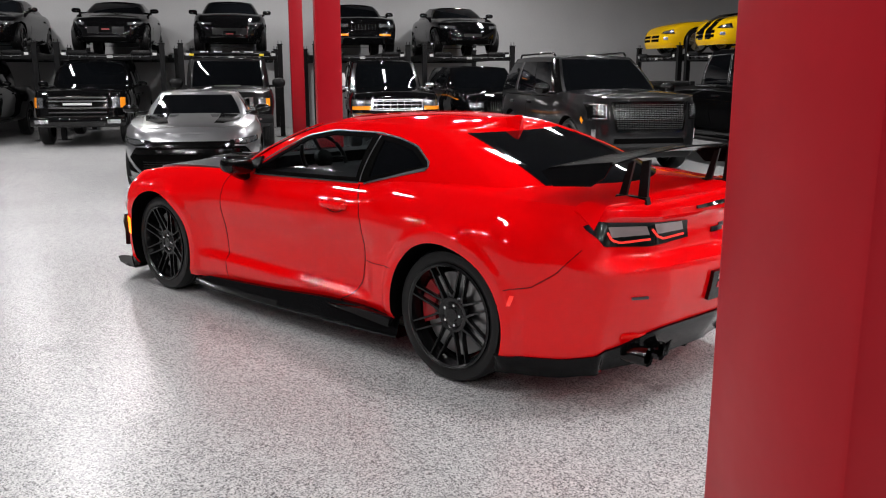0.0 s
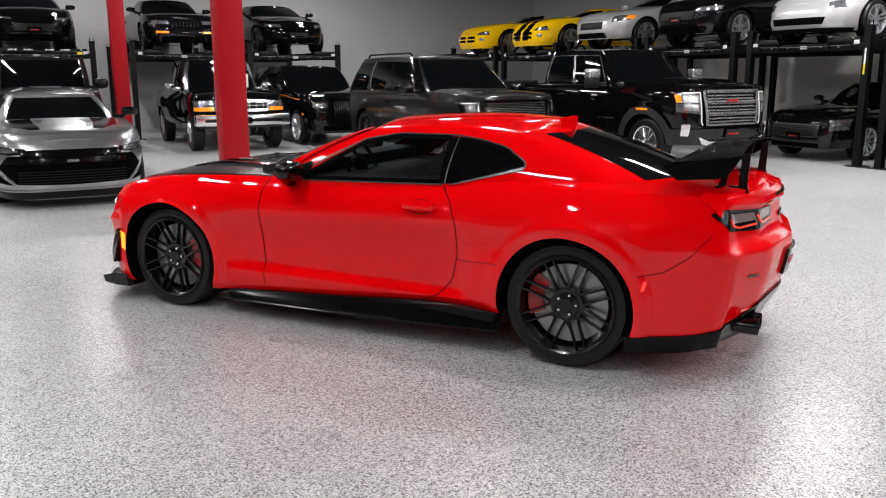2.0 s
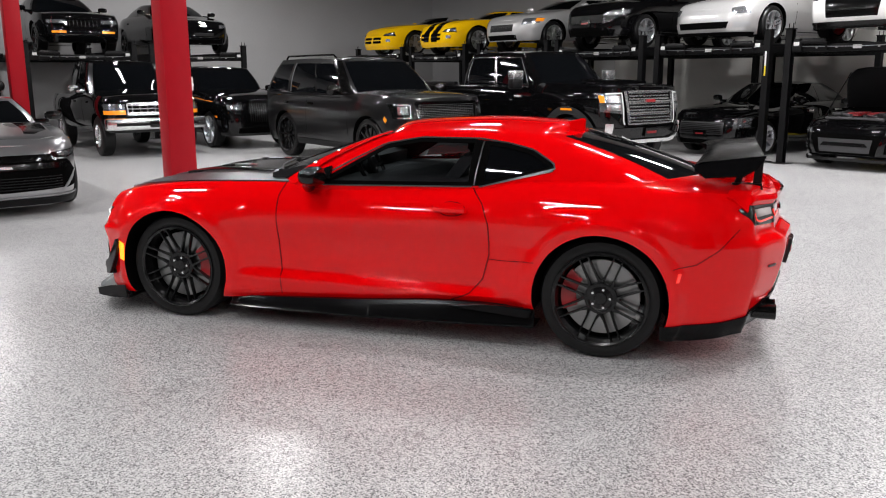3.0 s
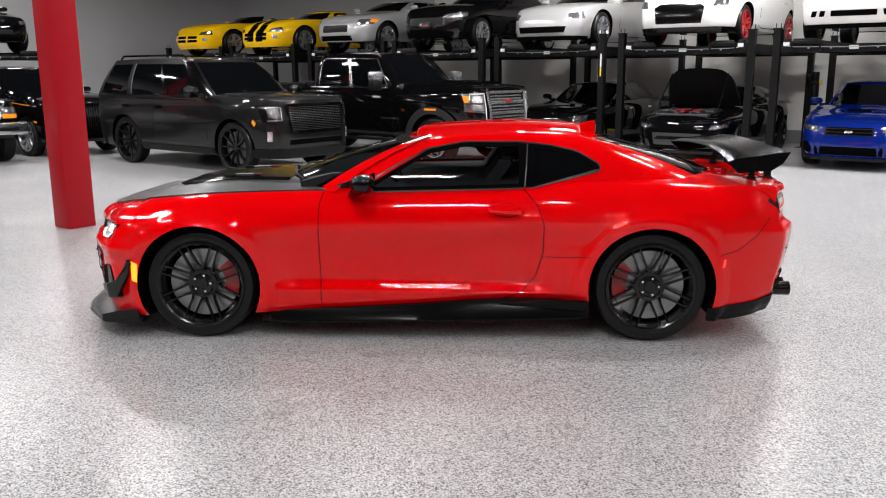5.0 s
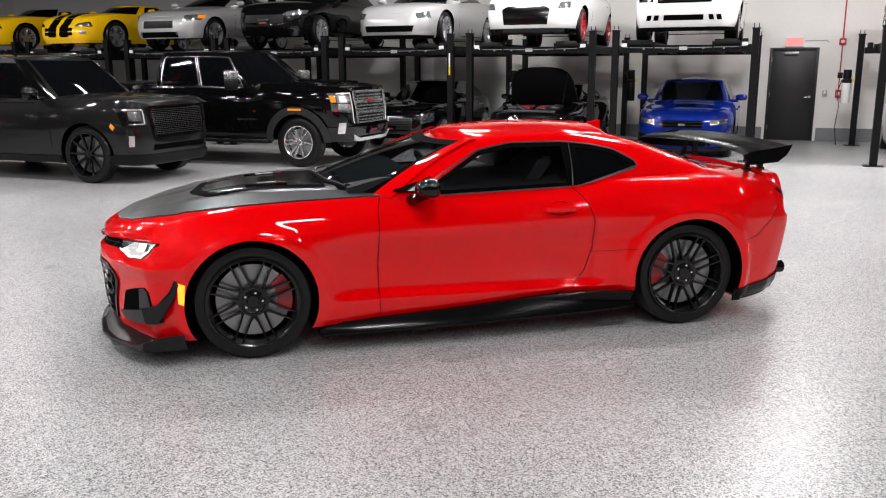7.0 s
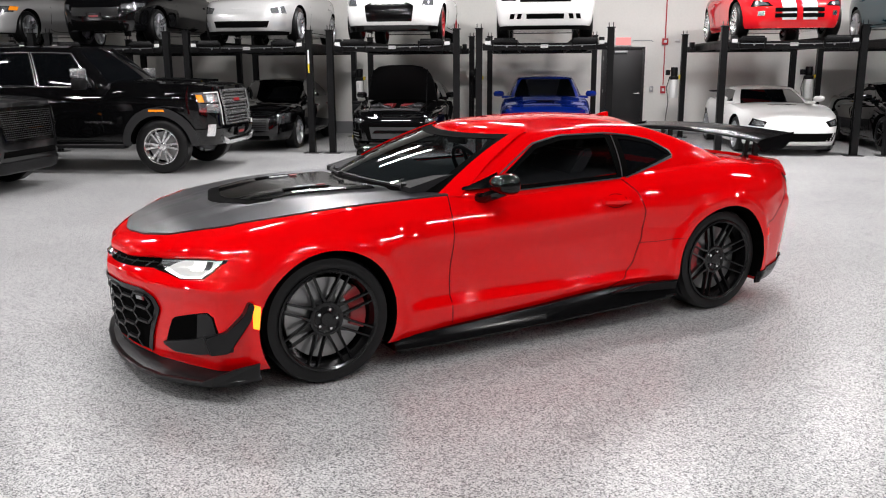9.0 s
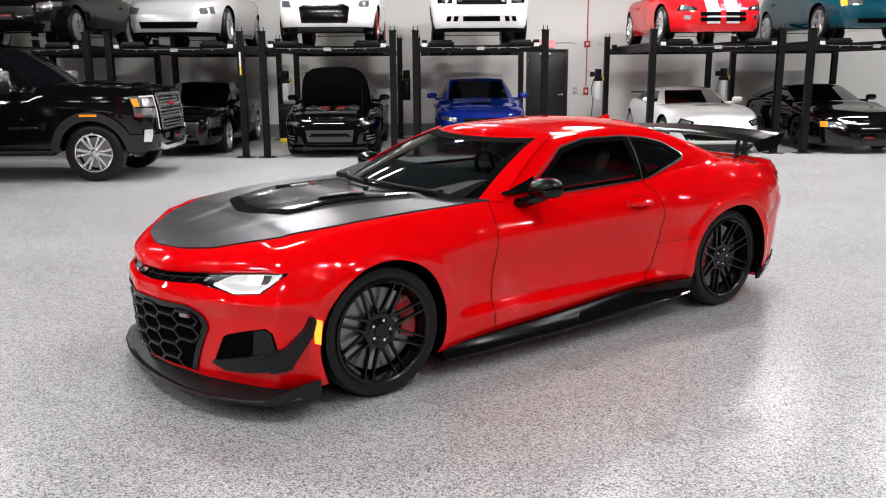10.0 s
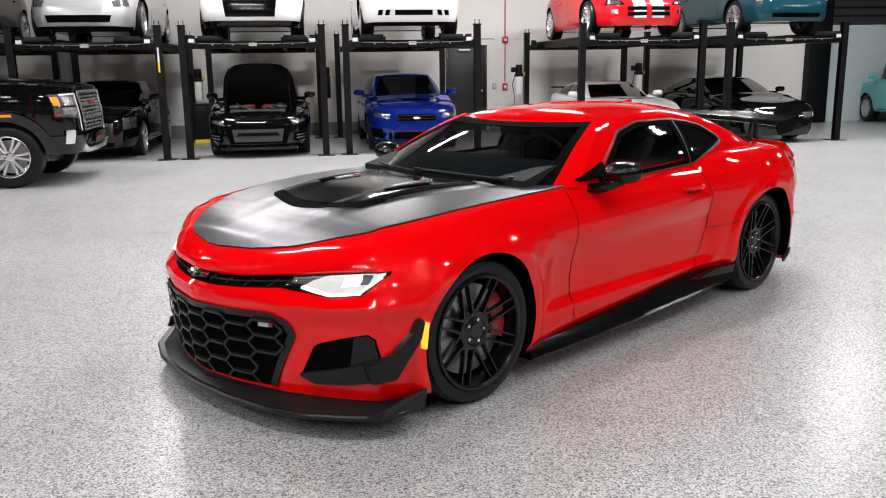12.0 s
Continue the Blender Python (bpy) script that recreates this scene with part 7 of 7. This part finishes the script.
        part("duct_lip", lay(tree, "front", [(0.583, 0.258), (0.639, 0.228), (0.781, 0.236), (0.912, 0.266)], [(0.580, 0.270), (0.753, 0.310), (0.881, 0.349), (0.912, 0.362)], 26, 5, 0.020, 0.02, mir), SATIN_DARK, intake)
        sg = -1 if mir else 1
        b = bmesh.new()
        plate(b, [(2.02, 0.245), (1.94, 0.262), (1.835, 0.43), (1.812, 0.505), (1.838, 0.524), (1.868, 0.455), (1.945, 0.368), (2.04, 0.335)], sg * 0.93, sg * 0.995, "y")
        for v in b.verts:
            v.co.y -= sg * 0.21 * max(0.0, (v.co.x - 1.86) / 0.27) ** 1.2
        bmesh.ops.bevel(b, geom=b.edges[:], offset=0.006, segments=2, affect="EDGES")
        part("dive_plane", b, SATIN_DARK, car, "black dive plane winglet")
        part("side_marker", lay(tree, "side", [(1.792, 0.372), (1.822, 0.385)], [(1.780, 0.49), (1.820, 0.508)], 4, 8, 0.006, 0.01, mir), AMBER_LIT, car, "lit amber side marker")
    # dark sheet behind the honeycomb stands in for the shaded opening
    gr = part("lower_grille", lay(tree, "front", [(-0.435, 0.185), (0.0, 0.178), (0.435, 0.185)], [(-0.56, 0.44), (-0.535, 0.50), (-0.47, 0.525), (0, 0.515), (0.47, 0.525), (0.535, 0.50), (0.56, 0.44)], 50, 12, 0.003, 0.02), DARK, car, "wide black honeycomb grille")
    part("grille_surround", seam(tree, "front", [(-0.44, 0.19), (-0.56, 0.44), (-0.535, 0.495), (-0.47, 0.52), (0, 0.51), (0.47, 0.52), (0.535, 0.495), (0.56, 0.44), (0.44, 0.19)], 0.030, 120, 0.010), SATIN_DARK, gr)
    # honeycomb of wide, flat-topped cells
    wide, flat, tall = 0.092, 0.052, 0.038
    def half_at(z):
        return np.interp(z, [0.185, 0.44, 0.50, 0.52], [0.435, 0.555, 0.53, 0.48])
    for col in range(-4, 5):
        for row in range(6):
            y, z = col * (wide + flat), 0.195 + 2 * tall * row + (tall if col % 2 else 0)
            for line in ([(-flat, tall), (flat, tall)], [(flat, tall), (wide, 0)], [(wide, 0), (flat, -tall)]):
                pts = [(y + a, z + c) for a, c in line]
                if all(abs(a) < half_at(c) and 0.18 < c < 0.518 for a, c in pts):
                    bar = lay(tree, "front", [(a, c - 0.006) for a, c in pts], [(a, c + 0.006) for a, c in pts], 5, 2, 0.022, 0.02) if line[0][1] == line[1][1] else seam(tree, "front", pts, 0.011, 5, 0.020)
                    part("grille_bar", bar, SATIN_DARK, gr)
    part("badge", lay(tree, "front", [(0.415, 0.474), (0.47, 0.476)], [(0.418, 0.492), (0.473, 0.494)], 4, 2, 0.028, 0.005), GALV, gr, "small silver badge bar")
    part("badge", lay(tree, "front", [(0.474, 0.476), (0.488, 0.477)], [(0.477, 0.494), (0.491, 0.495)], 3, 2, 0.028, 0.005), RED_DARK, gr)
    # splitter
    plan = [(1.79, 0.955), (1.92, 0.965), (2.035, 0.94), (2.11, 0.86), (2.245, 0.69), (2.32, 0.50), (2.365, 0.25), (2.38, 0.0)]
    plan = np.array(plan + [(x, -y) for x, y in plan[-2::-1]])
    knots = np.linspace(0, len(plan) - 1, 141)
    edge = np.stack([np.interp(knots, range(len(plan)), plan[:, k]) for k in (0, 1)], 1)
    back = np.clip((edge[:, 0] - 1.79) / 0.25, 0, 1)
    grid = []
    for pull, z in ((0.40, 0.104), (0.40, 0.165), (0.11, 0.160), (0.03, 0.122), (0.006, 0.126), (0.0, 0.120), (0.002, 0.104), (0.40, 0.104)):
        shrink = 1 - pull / 1.0 * 0.9
        grid.append(np.stack([edge[:, 0] - pull * 1.0 * back, edge[:, 1] * shrink, np.full(len(edge), z)], 1))
    b = bmesh.new()
    stitch(b, np.array(grid))
    part("chin", wrap(h, 1.80, 2.5, curve([(0, 0.112)]), curve([(1.8, 0.15), (2.32, 0.172)]), -0.004, 400, 3, across=True), PLASTIC, car)
    lip = part("splitter", b, SATIN_DARK, car, "satin black front splitter", sharp=25)
    for sg in (1, -1):
        b = bmesh.new()
        plate(b, [(1.80, 0.112), (2.04, 0.112), (2.08, 0.13), (2.03, 0.165), (1.92, 0.19), (1.80, 0.20)], sg * 0.95, sg * 0.962, "y")
        for v in b.verts:
            v.co.y += sg * (0.02 * (v.co.z - 0.11) / 0.1 - 0.11 * max(0.0, (v.co.x - 2.03) / 0.1))
        part("fence", b, SATIN_DARK, lip, smooth=False)


def hero_sides(car, tree):
    for mir in (False, True):
        sg = -1 if mir else 1
        part("door_gap", seam(tree, "side", [(0.625, 0.925), (0.645, 0.858), (0.655, 0.50), (0.646, 0.213)], 0.0055, 30, mirror=mir), SEAM_RED, car)
        part("door_gap", seam(tree, "side", [(-0.62, 0.945), (-0.70, 0.86), (-0.745, 0.74), (-0.745, 0.56), (-0.70, 0.40), (-0.62, 0.31), (-0.505, 0.262)], 0.0055, 40, mirror=mir), SEAM_RED, car)
        part("panel_gap", seam(tree, "side", [(-0.74, 0.53), (-1.03, 0.545)], 0.003, 10, mirror=mir), SEAM_RED, car)
        part("panel_gap", seam(tree, "side", [(-1.80, 0.560), (-1.92, 0.585), (-2.03, 0.66), (-2.13, 0.775)], 0.004, 24, mirror=mir), SEAM_RED, car)
        b = bmesh.new()
        way = [(-0.62, 0.0), (-0.605, 0.030), (-0.56, 0.044), (-0.50, 0.047), (-0.44, 0.042), (-0.41, 0.026), (-0.40, 0.0)]
        face_y = [tree.ray_cast(Vector((x, 3, 0.82)), Vector((0, -1, 0)))[0].y for x, _ in way]
        rows = []
        for dy, dz in ((-0.012, 0.013), (0.0, 0.017), (0.008, 0.008), (0.008, -0.010), (0.0, -0.016), (-0.012, -0.012), (-0.012, 0.013)):
            rows.append([(x, sg * (fy + o + dy), 0.822 + 0.02 * (x + 0.5) + dz) for (x, o), fy in zip(way, face_y)])
        stitch(b, np.array(rows))
        handle = part("door_handle", b, RED, car)
        # dark ring paints the handle hollow's shade; no hollow is carved
        part("recess_shade_ring", seam(tree, "side", [(-0.515 + 0.085 * math.cos(a), 0.822 + 0.04 * math.sin(a)) for a in np.linspace(0, 2 * math.pi, 25)], 0.004, 40, 0.002, mir), SEAM_RED, handle)
        part("recess", lay(tree, "side", [(-0.59, 0.80), (-0.51, 0.785), (-0.43, 0.80)], [(-0.59, 0.85), (-0.51, 0.862), (-0.43, 0.85)], 10, 5, 0.003, 0.004, mir), RED, handle)
        part("side_marker", lay(tree, "side", [(-1.832, 0.490), (-1.818, 0.488)], [(-1.842, 0.535), (-1.828, 0.538)], 4, 6, 0.006, 0.01, mir), RED_LIT, car, "lit red side marker")
        # sill blade
        xs = np.linspace(-1.03, 1.02, 60)
        zt = curve([(-1.03, 0.27), (-0.5, 0.262), (0.08, 0.222), (0.65, 0.19), (1.02, 0.172)])(xs)
        lip = curve([(-1.03, 0.915), (-0.6, 0.93), (0, 0.93), (0.7, 0.925), (1.02, 0.905)])(xs)
        zl = curve([(-1.03, 0.145), (0, 0.118), (1.02, 0.102)])(xs)
        rows = []
        for yy, zz in ((lip - 0.16, zt + 0.0), (lip - 0.035, zt), (lip - 0.02, zt - 0.03), (lip, zl + 0.023), (lip + 0.012, zl + 0.013), (lip, zl), (lip - 0.2, zl + 0.003)):
            rows.append(np.stack([xs, sg * yy, zz], 1))
        b = bmesh.new()
        stitch(b, np.array(rows))
        sill = part("side_skirt", b, SKIRT, car, "gloss black side skirt", sharp=30)
        b = bmesh.new()
        plate(b, [(-0.47, 0.245), (-1.0, 0.205), (-1.02, 0.265), (-0.75, 0.272)], sg * 0.91, sg * 0.95, "y")
        bmesh.ops.bevel(b, geom=b.edges[:], offset=0.008, segments=2, affect="EDGES")
        part("winglet", b, SKIRT, sill)
        # wing mirror
        b = bmesh.new()
        vs = bmesh.ops.create_icosphere(b, subdivisions=3, radius=1.0)["verts"]
        for v in vs:
            x, y, z = v.co
            k = 1.0 if x > 0 else 0.45
            v.co = Vector((0.335 + 0.098 * x * k, sg * (0.960 + 0.112 * math.copysign(abs(y) ** 0.72, y)), 0.985 + (0.070 if z > 0 else 0.050) * math.copysign(abs(z) ** 0.7, z) + 0.010 * y))
        head = part("wing_mirror", b, GLOSS_BLACK, car, "gloss black wing mirror")
        b = bmesh.new()
        tube(b, [(0.44, sg * 0.80, 0.905), (0.435, sg * 0.87, 0.912), (0.41, sg * 0.93, 0.935), (0.37, sg * 0.985, 0.962)], 0.030, 10)
        part("stalk", b, GLOSS_BLACK, head)
    part("fin", fin_mesh(), RED, car, "red shark-fin aerial")


def fin_mesh():
    b = bmesh.new()
    plate(b, [(-0.95, 1.268), (-1.05, 1.297), (-1.135, 1.317), (-1.16, 1.314), (-1.15, 1.22), (-0.98, 1.22)], -0.028, 0.028, "y")
    for v in b.verts:
        if v.co.z > 1.29:
            v.co.y *= 0.35
    bmesh.ops.bevel(b, geom=b.edges[:], offset=0.006, segments=2, affect="EDGES")
    return b


def hero_rear(car, tree):
    for mir in (False, True):
        tl = part("tail_lamp", lay(tree, "rear", [(0.25, 0.785), (0.55, 0.774), (0.765, 0.790), (0.796, 0.862)], [(0.25, 0.866), (0.55, 0.884), (0.755, 0.898), (0.796, 0.876)], 34, 10, 0.006, 0.03, mir), GLOSS_BLACK, car, "dark tail lamp with lit red hooks")
        for y0, y1 in ((0.29, 0.50), (0.53, 0.725)):
            part("lens", lay(tree, "rear", [(y0, 0.826), (y1 - 0.01, 0.826)], [(y0 + 0.01, 0.866), (y1, 0.874)], 8, 4, 0.009, 0.01, mir), SMOKE, tl)
            part("light_hook", seam(tree, "rear", [(y0, 0.806), (y1 - 0.05, 0.800), (y1 - 0.01, 0.815), (y1 + 0.016, 0.850)], 0.010, 24, 0.012, mir), RED_LIT, tl)
        # passive reflector, given a faint red glow of its own by the lens material
        part("reflector", lay(tree, "rear", [(0.5, 0.345), (0.66, 0.352)], [(0.5, 0.36), (0.66, 0.367)], 6, 2, 0.006, 0.008, mir), RED_LENS, car)
        for dy in (0.47, 0.59):
            sg = -1 if mir else 1
            b = bmesh.new()
            lathe(b, [(0.034, -2.375), (0.042, -2.375), (0.045, -2.385), (0.042, -2.18), (0.032, -2.18), (0.032, -2.36)], 24, "x", Matrix.Translation((0.025, sg * dy, 0.268)))
            part("exhaust_tip", b, GLOSS_BLACK, car, "black chrome exhaust tip")
        part("badge", lay(tree, "rear", [(0.58, 0.542), (0.66, 0.545)], [(0.583, 0.554), (0.663, 0.557)], 6, 2, 0.008, 0.006, mir) if not mir else lay(tree, "rear", [(0.03, 0.80), (0.09, 0.80)], [(0.03, 0.82), (0.09, 0.82)], 4, 2, 0.008, 0.006, True), TRIM_GREY, car)
    part("emblem", lay(tree, "rear", [(-0.06, 0.785), (0.06, 0.785)], [(-0.05, 0.81), (0.05, 0.81)], 6, 3, 0.010, 0.008), GLOSS_BLACK, car, "small dark chrome emblem")
    part("brake_lamp", lay(tree, "rear", [(-0.2, 0.915), (0.2, 0.915)], [(-0.2, 0.93), (0.2, 0.93)], 10, 2, 0.008, 0.01), GLOSS_BLACK, car)
    pl = part("number_plate", lay(tree, "rear", [(-0.155, 0.47), (0.155, 0.47)], [(-0.155, 0.615), (0.155, 0.615)], 6, 4, 0.02, 0.025), GLOSS_BLACK, car, "black plate with plain bars")
    part("plate_bar", lay(tree, "rear", [(-0.11, 0.575), (0.11, 0.575)], [(-0.11, 0.602), (0.11, 0.602)], 4, 2, 0.023, 0.004), WHITE_TAG, pl)
    part("plate_bar", lay(tree, "rear", [(-0.11, 0.53), (0.11, 0.53)], [(-0.11, 0.56), (0.11, 0.56)], 4, 2, 0.023, 0.004), RED_TAG, pl)
    part("plate_bar", lay(tree, "rear", [(-0.06, 0.485), (0.06, 0.485)], [(-0.06, 0.497), (0.06, 0.497)], 4, 2, 0.023, 0.004), WHITE_TAG, pl)
    # black lower bumper, wrapped round the corners
    up = curve([(-2.48, 0.385), (-2.39, 0.375), (-2.28, 0.30), (-2.08, 0.255), (-1.74, 0.235)])
    dn = curve([(-2.48, 0.215), (-2.2, 0.175), (-1.9, 0.145), (-1.74, 0.150)])
    dif = part("diffuser", wrap(h, -2.6, -1.742, dn, up, 0.012, 500, 8, across=True), SKIRT, car, "gloss black rear diffuser", sharp=40)
    for y in (-0.3, -0.1, 0.1, 0.3):
        b = bmesh.new()
        plate(b, [(-2.33, 0.30), (-2.30, 0.19), (-2.0, 0.15), (-2.0, 0.3)], y - 0.008, y + 0.008, "y")
        part("fin", b, PLASTIC, dif, smooth=False)
    # rear wing on two stands
    wing = bmesh.new()
    ys = np.linspace(-0.77, 0.77, 41)
    rows = []
    for cx, cz in ((0.0, 0.0), (0.03, 0.018), (0.10, 0.03), (0.2, 0.036), (0.29, 0.05), (0.292, 0.044), (0.2, 0.022), (0.10, 0.010), (0.03, -0.006), (0.0, 0.0)):
        mid = 1 - (ys / 0.77) ** 2
        end = 1 - mid
        rows.append(np.stack([-1.872 - cx * (1 + 0.26 * end) - 0.05 * mid, ys, 1.108 + cz * (1 + 0.1 * end) + 0.036 * mid], 1))
    stitch(wing, np.array(rows))
    bmesh.ops.remove_doubles(wing, verts=wing.verts[:], dist=1e-5)
    w = part("rear_wing", wing, CARBON, car, "black carbon rear wing on two stands", sharp=50)
    for sg in (1, -1):
        b = bmesh.new()
        plate(b, [(-1.861, 1.106), (-2.0, 1.140), (-2.15, 1.162), (-2.24, 1.172), (-2.20, 1.10), (-2.134, 1.056), (-1.932, 1.040)], sg * 0.768, sg * 0.776, "y")
        part("end_plate", b, CARBON, w, smooth=False)
        b = bmesh.new()
        plate(b, [(-2.085, 0.965), (-2.135, 1.135), (-2.165, 1.150), (-2.125, 0.965)], sg * 0.445, sg * 0.462, "y")
        plate(b, [(-2.19, 0.965), (-2.205, 1.150), (-2.245, 1.160), (-2.238, 0.965)], sg * 0.445, sg * 0.462, "y")
        plate(b, [(-2.07, 0.95), (-2.08, 0.985), (-2.24, 0.985), (-2.25, 0.945)], sg * 0.435, sg * 0.472, "y")
        part("stand", b, PLASTIC, w, smooth=False)
    part("spoiler_lip", lay(tree, "top", [(-2.16, -0.78), (-2.25, -0.4), (-2.28, 0), (-2.25, 0.4), (-2.16, 0.78)], [(-2.05, -0.78), (-2.15, -0.4), (-2.18, 0), (-2.15, 0.4), (-2.05, 0.78)], 40, 4, 0.018, 0.03), RED, car)


def red_coupe():
    car = thing("sports_coupe", "glossy red sports coupe with black bonnet, rear wing and black wheels", "car", at=HERO_AT)
    bm = cut_arches(body_shell(h, 230, 50, 16), h, 96)
    tree = BVHTree.FromBMesh(bm)
    part("body", bm, [RED, DARK], car)
    hero_glass(car)
    hero_inside(car, tree)
    hero_nose(car, tree)
    hero_sides(car, tree)
    hero_rear(car, tree)
    add_wheels(car, h, "hero", BLACK_RIM, "mesh", CALIPER, 80)
    return car


red_coupe()
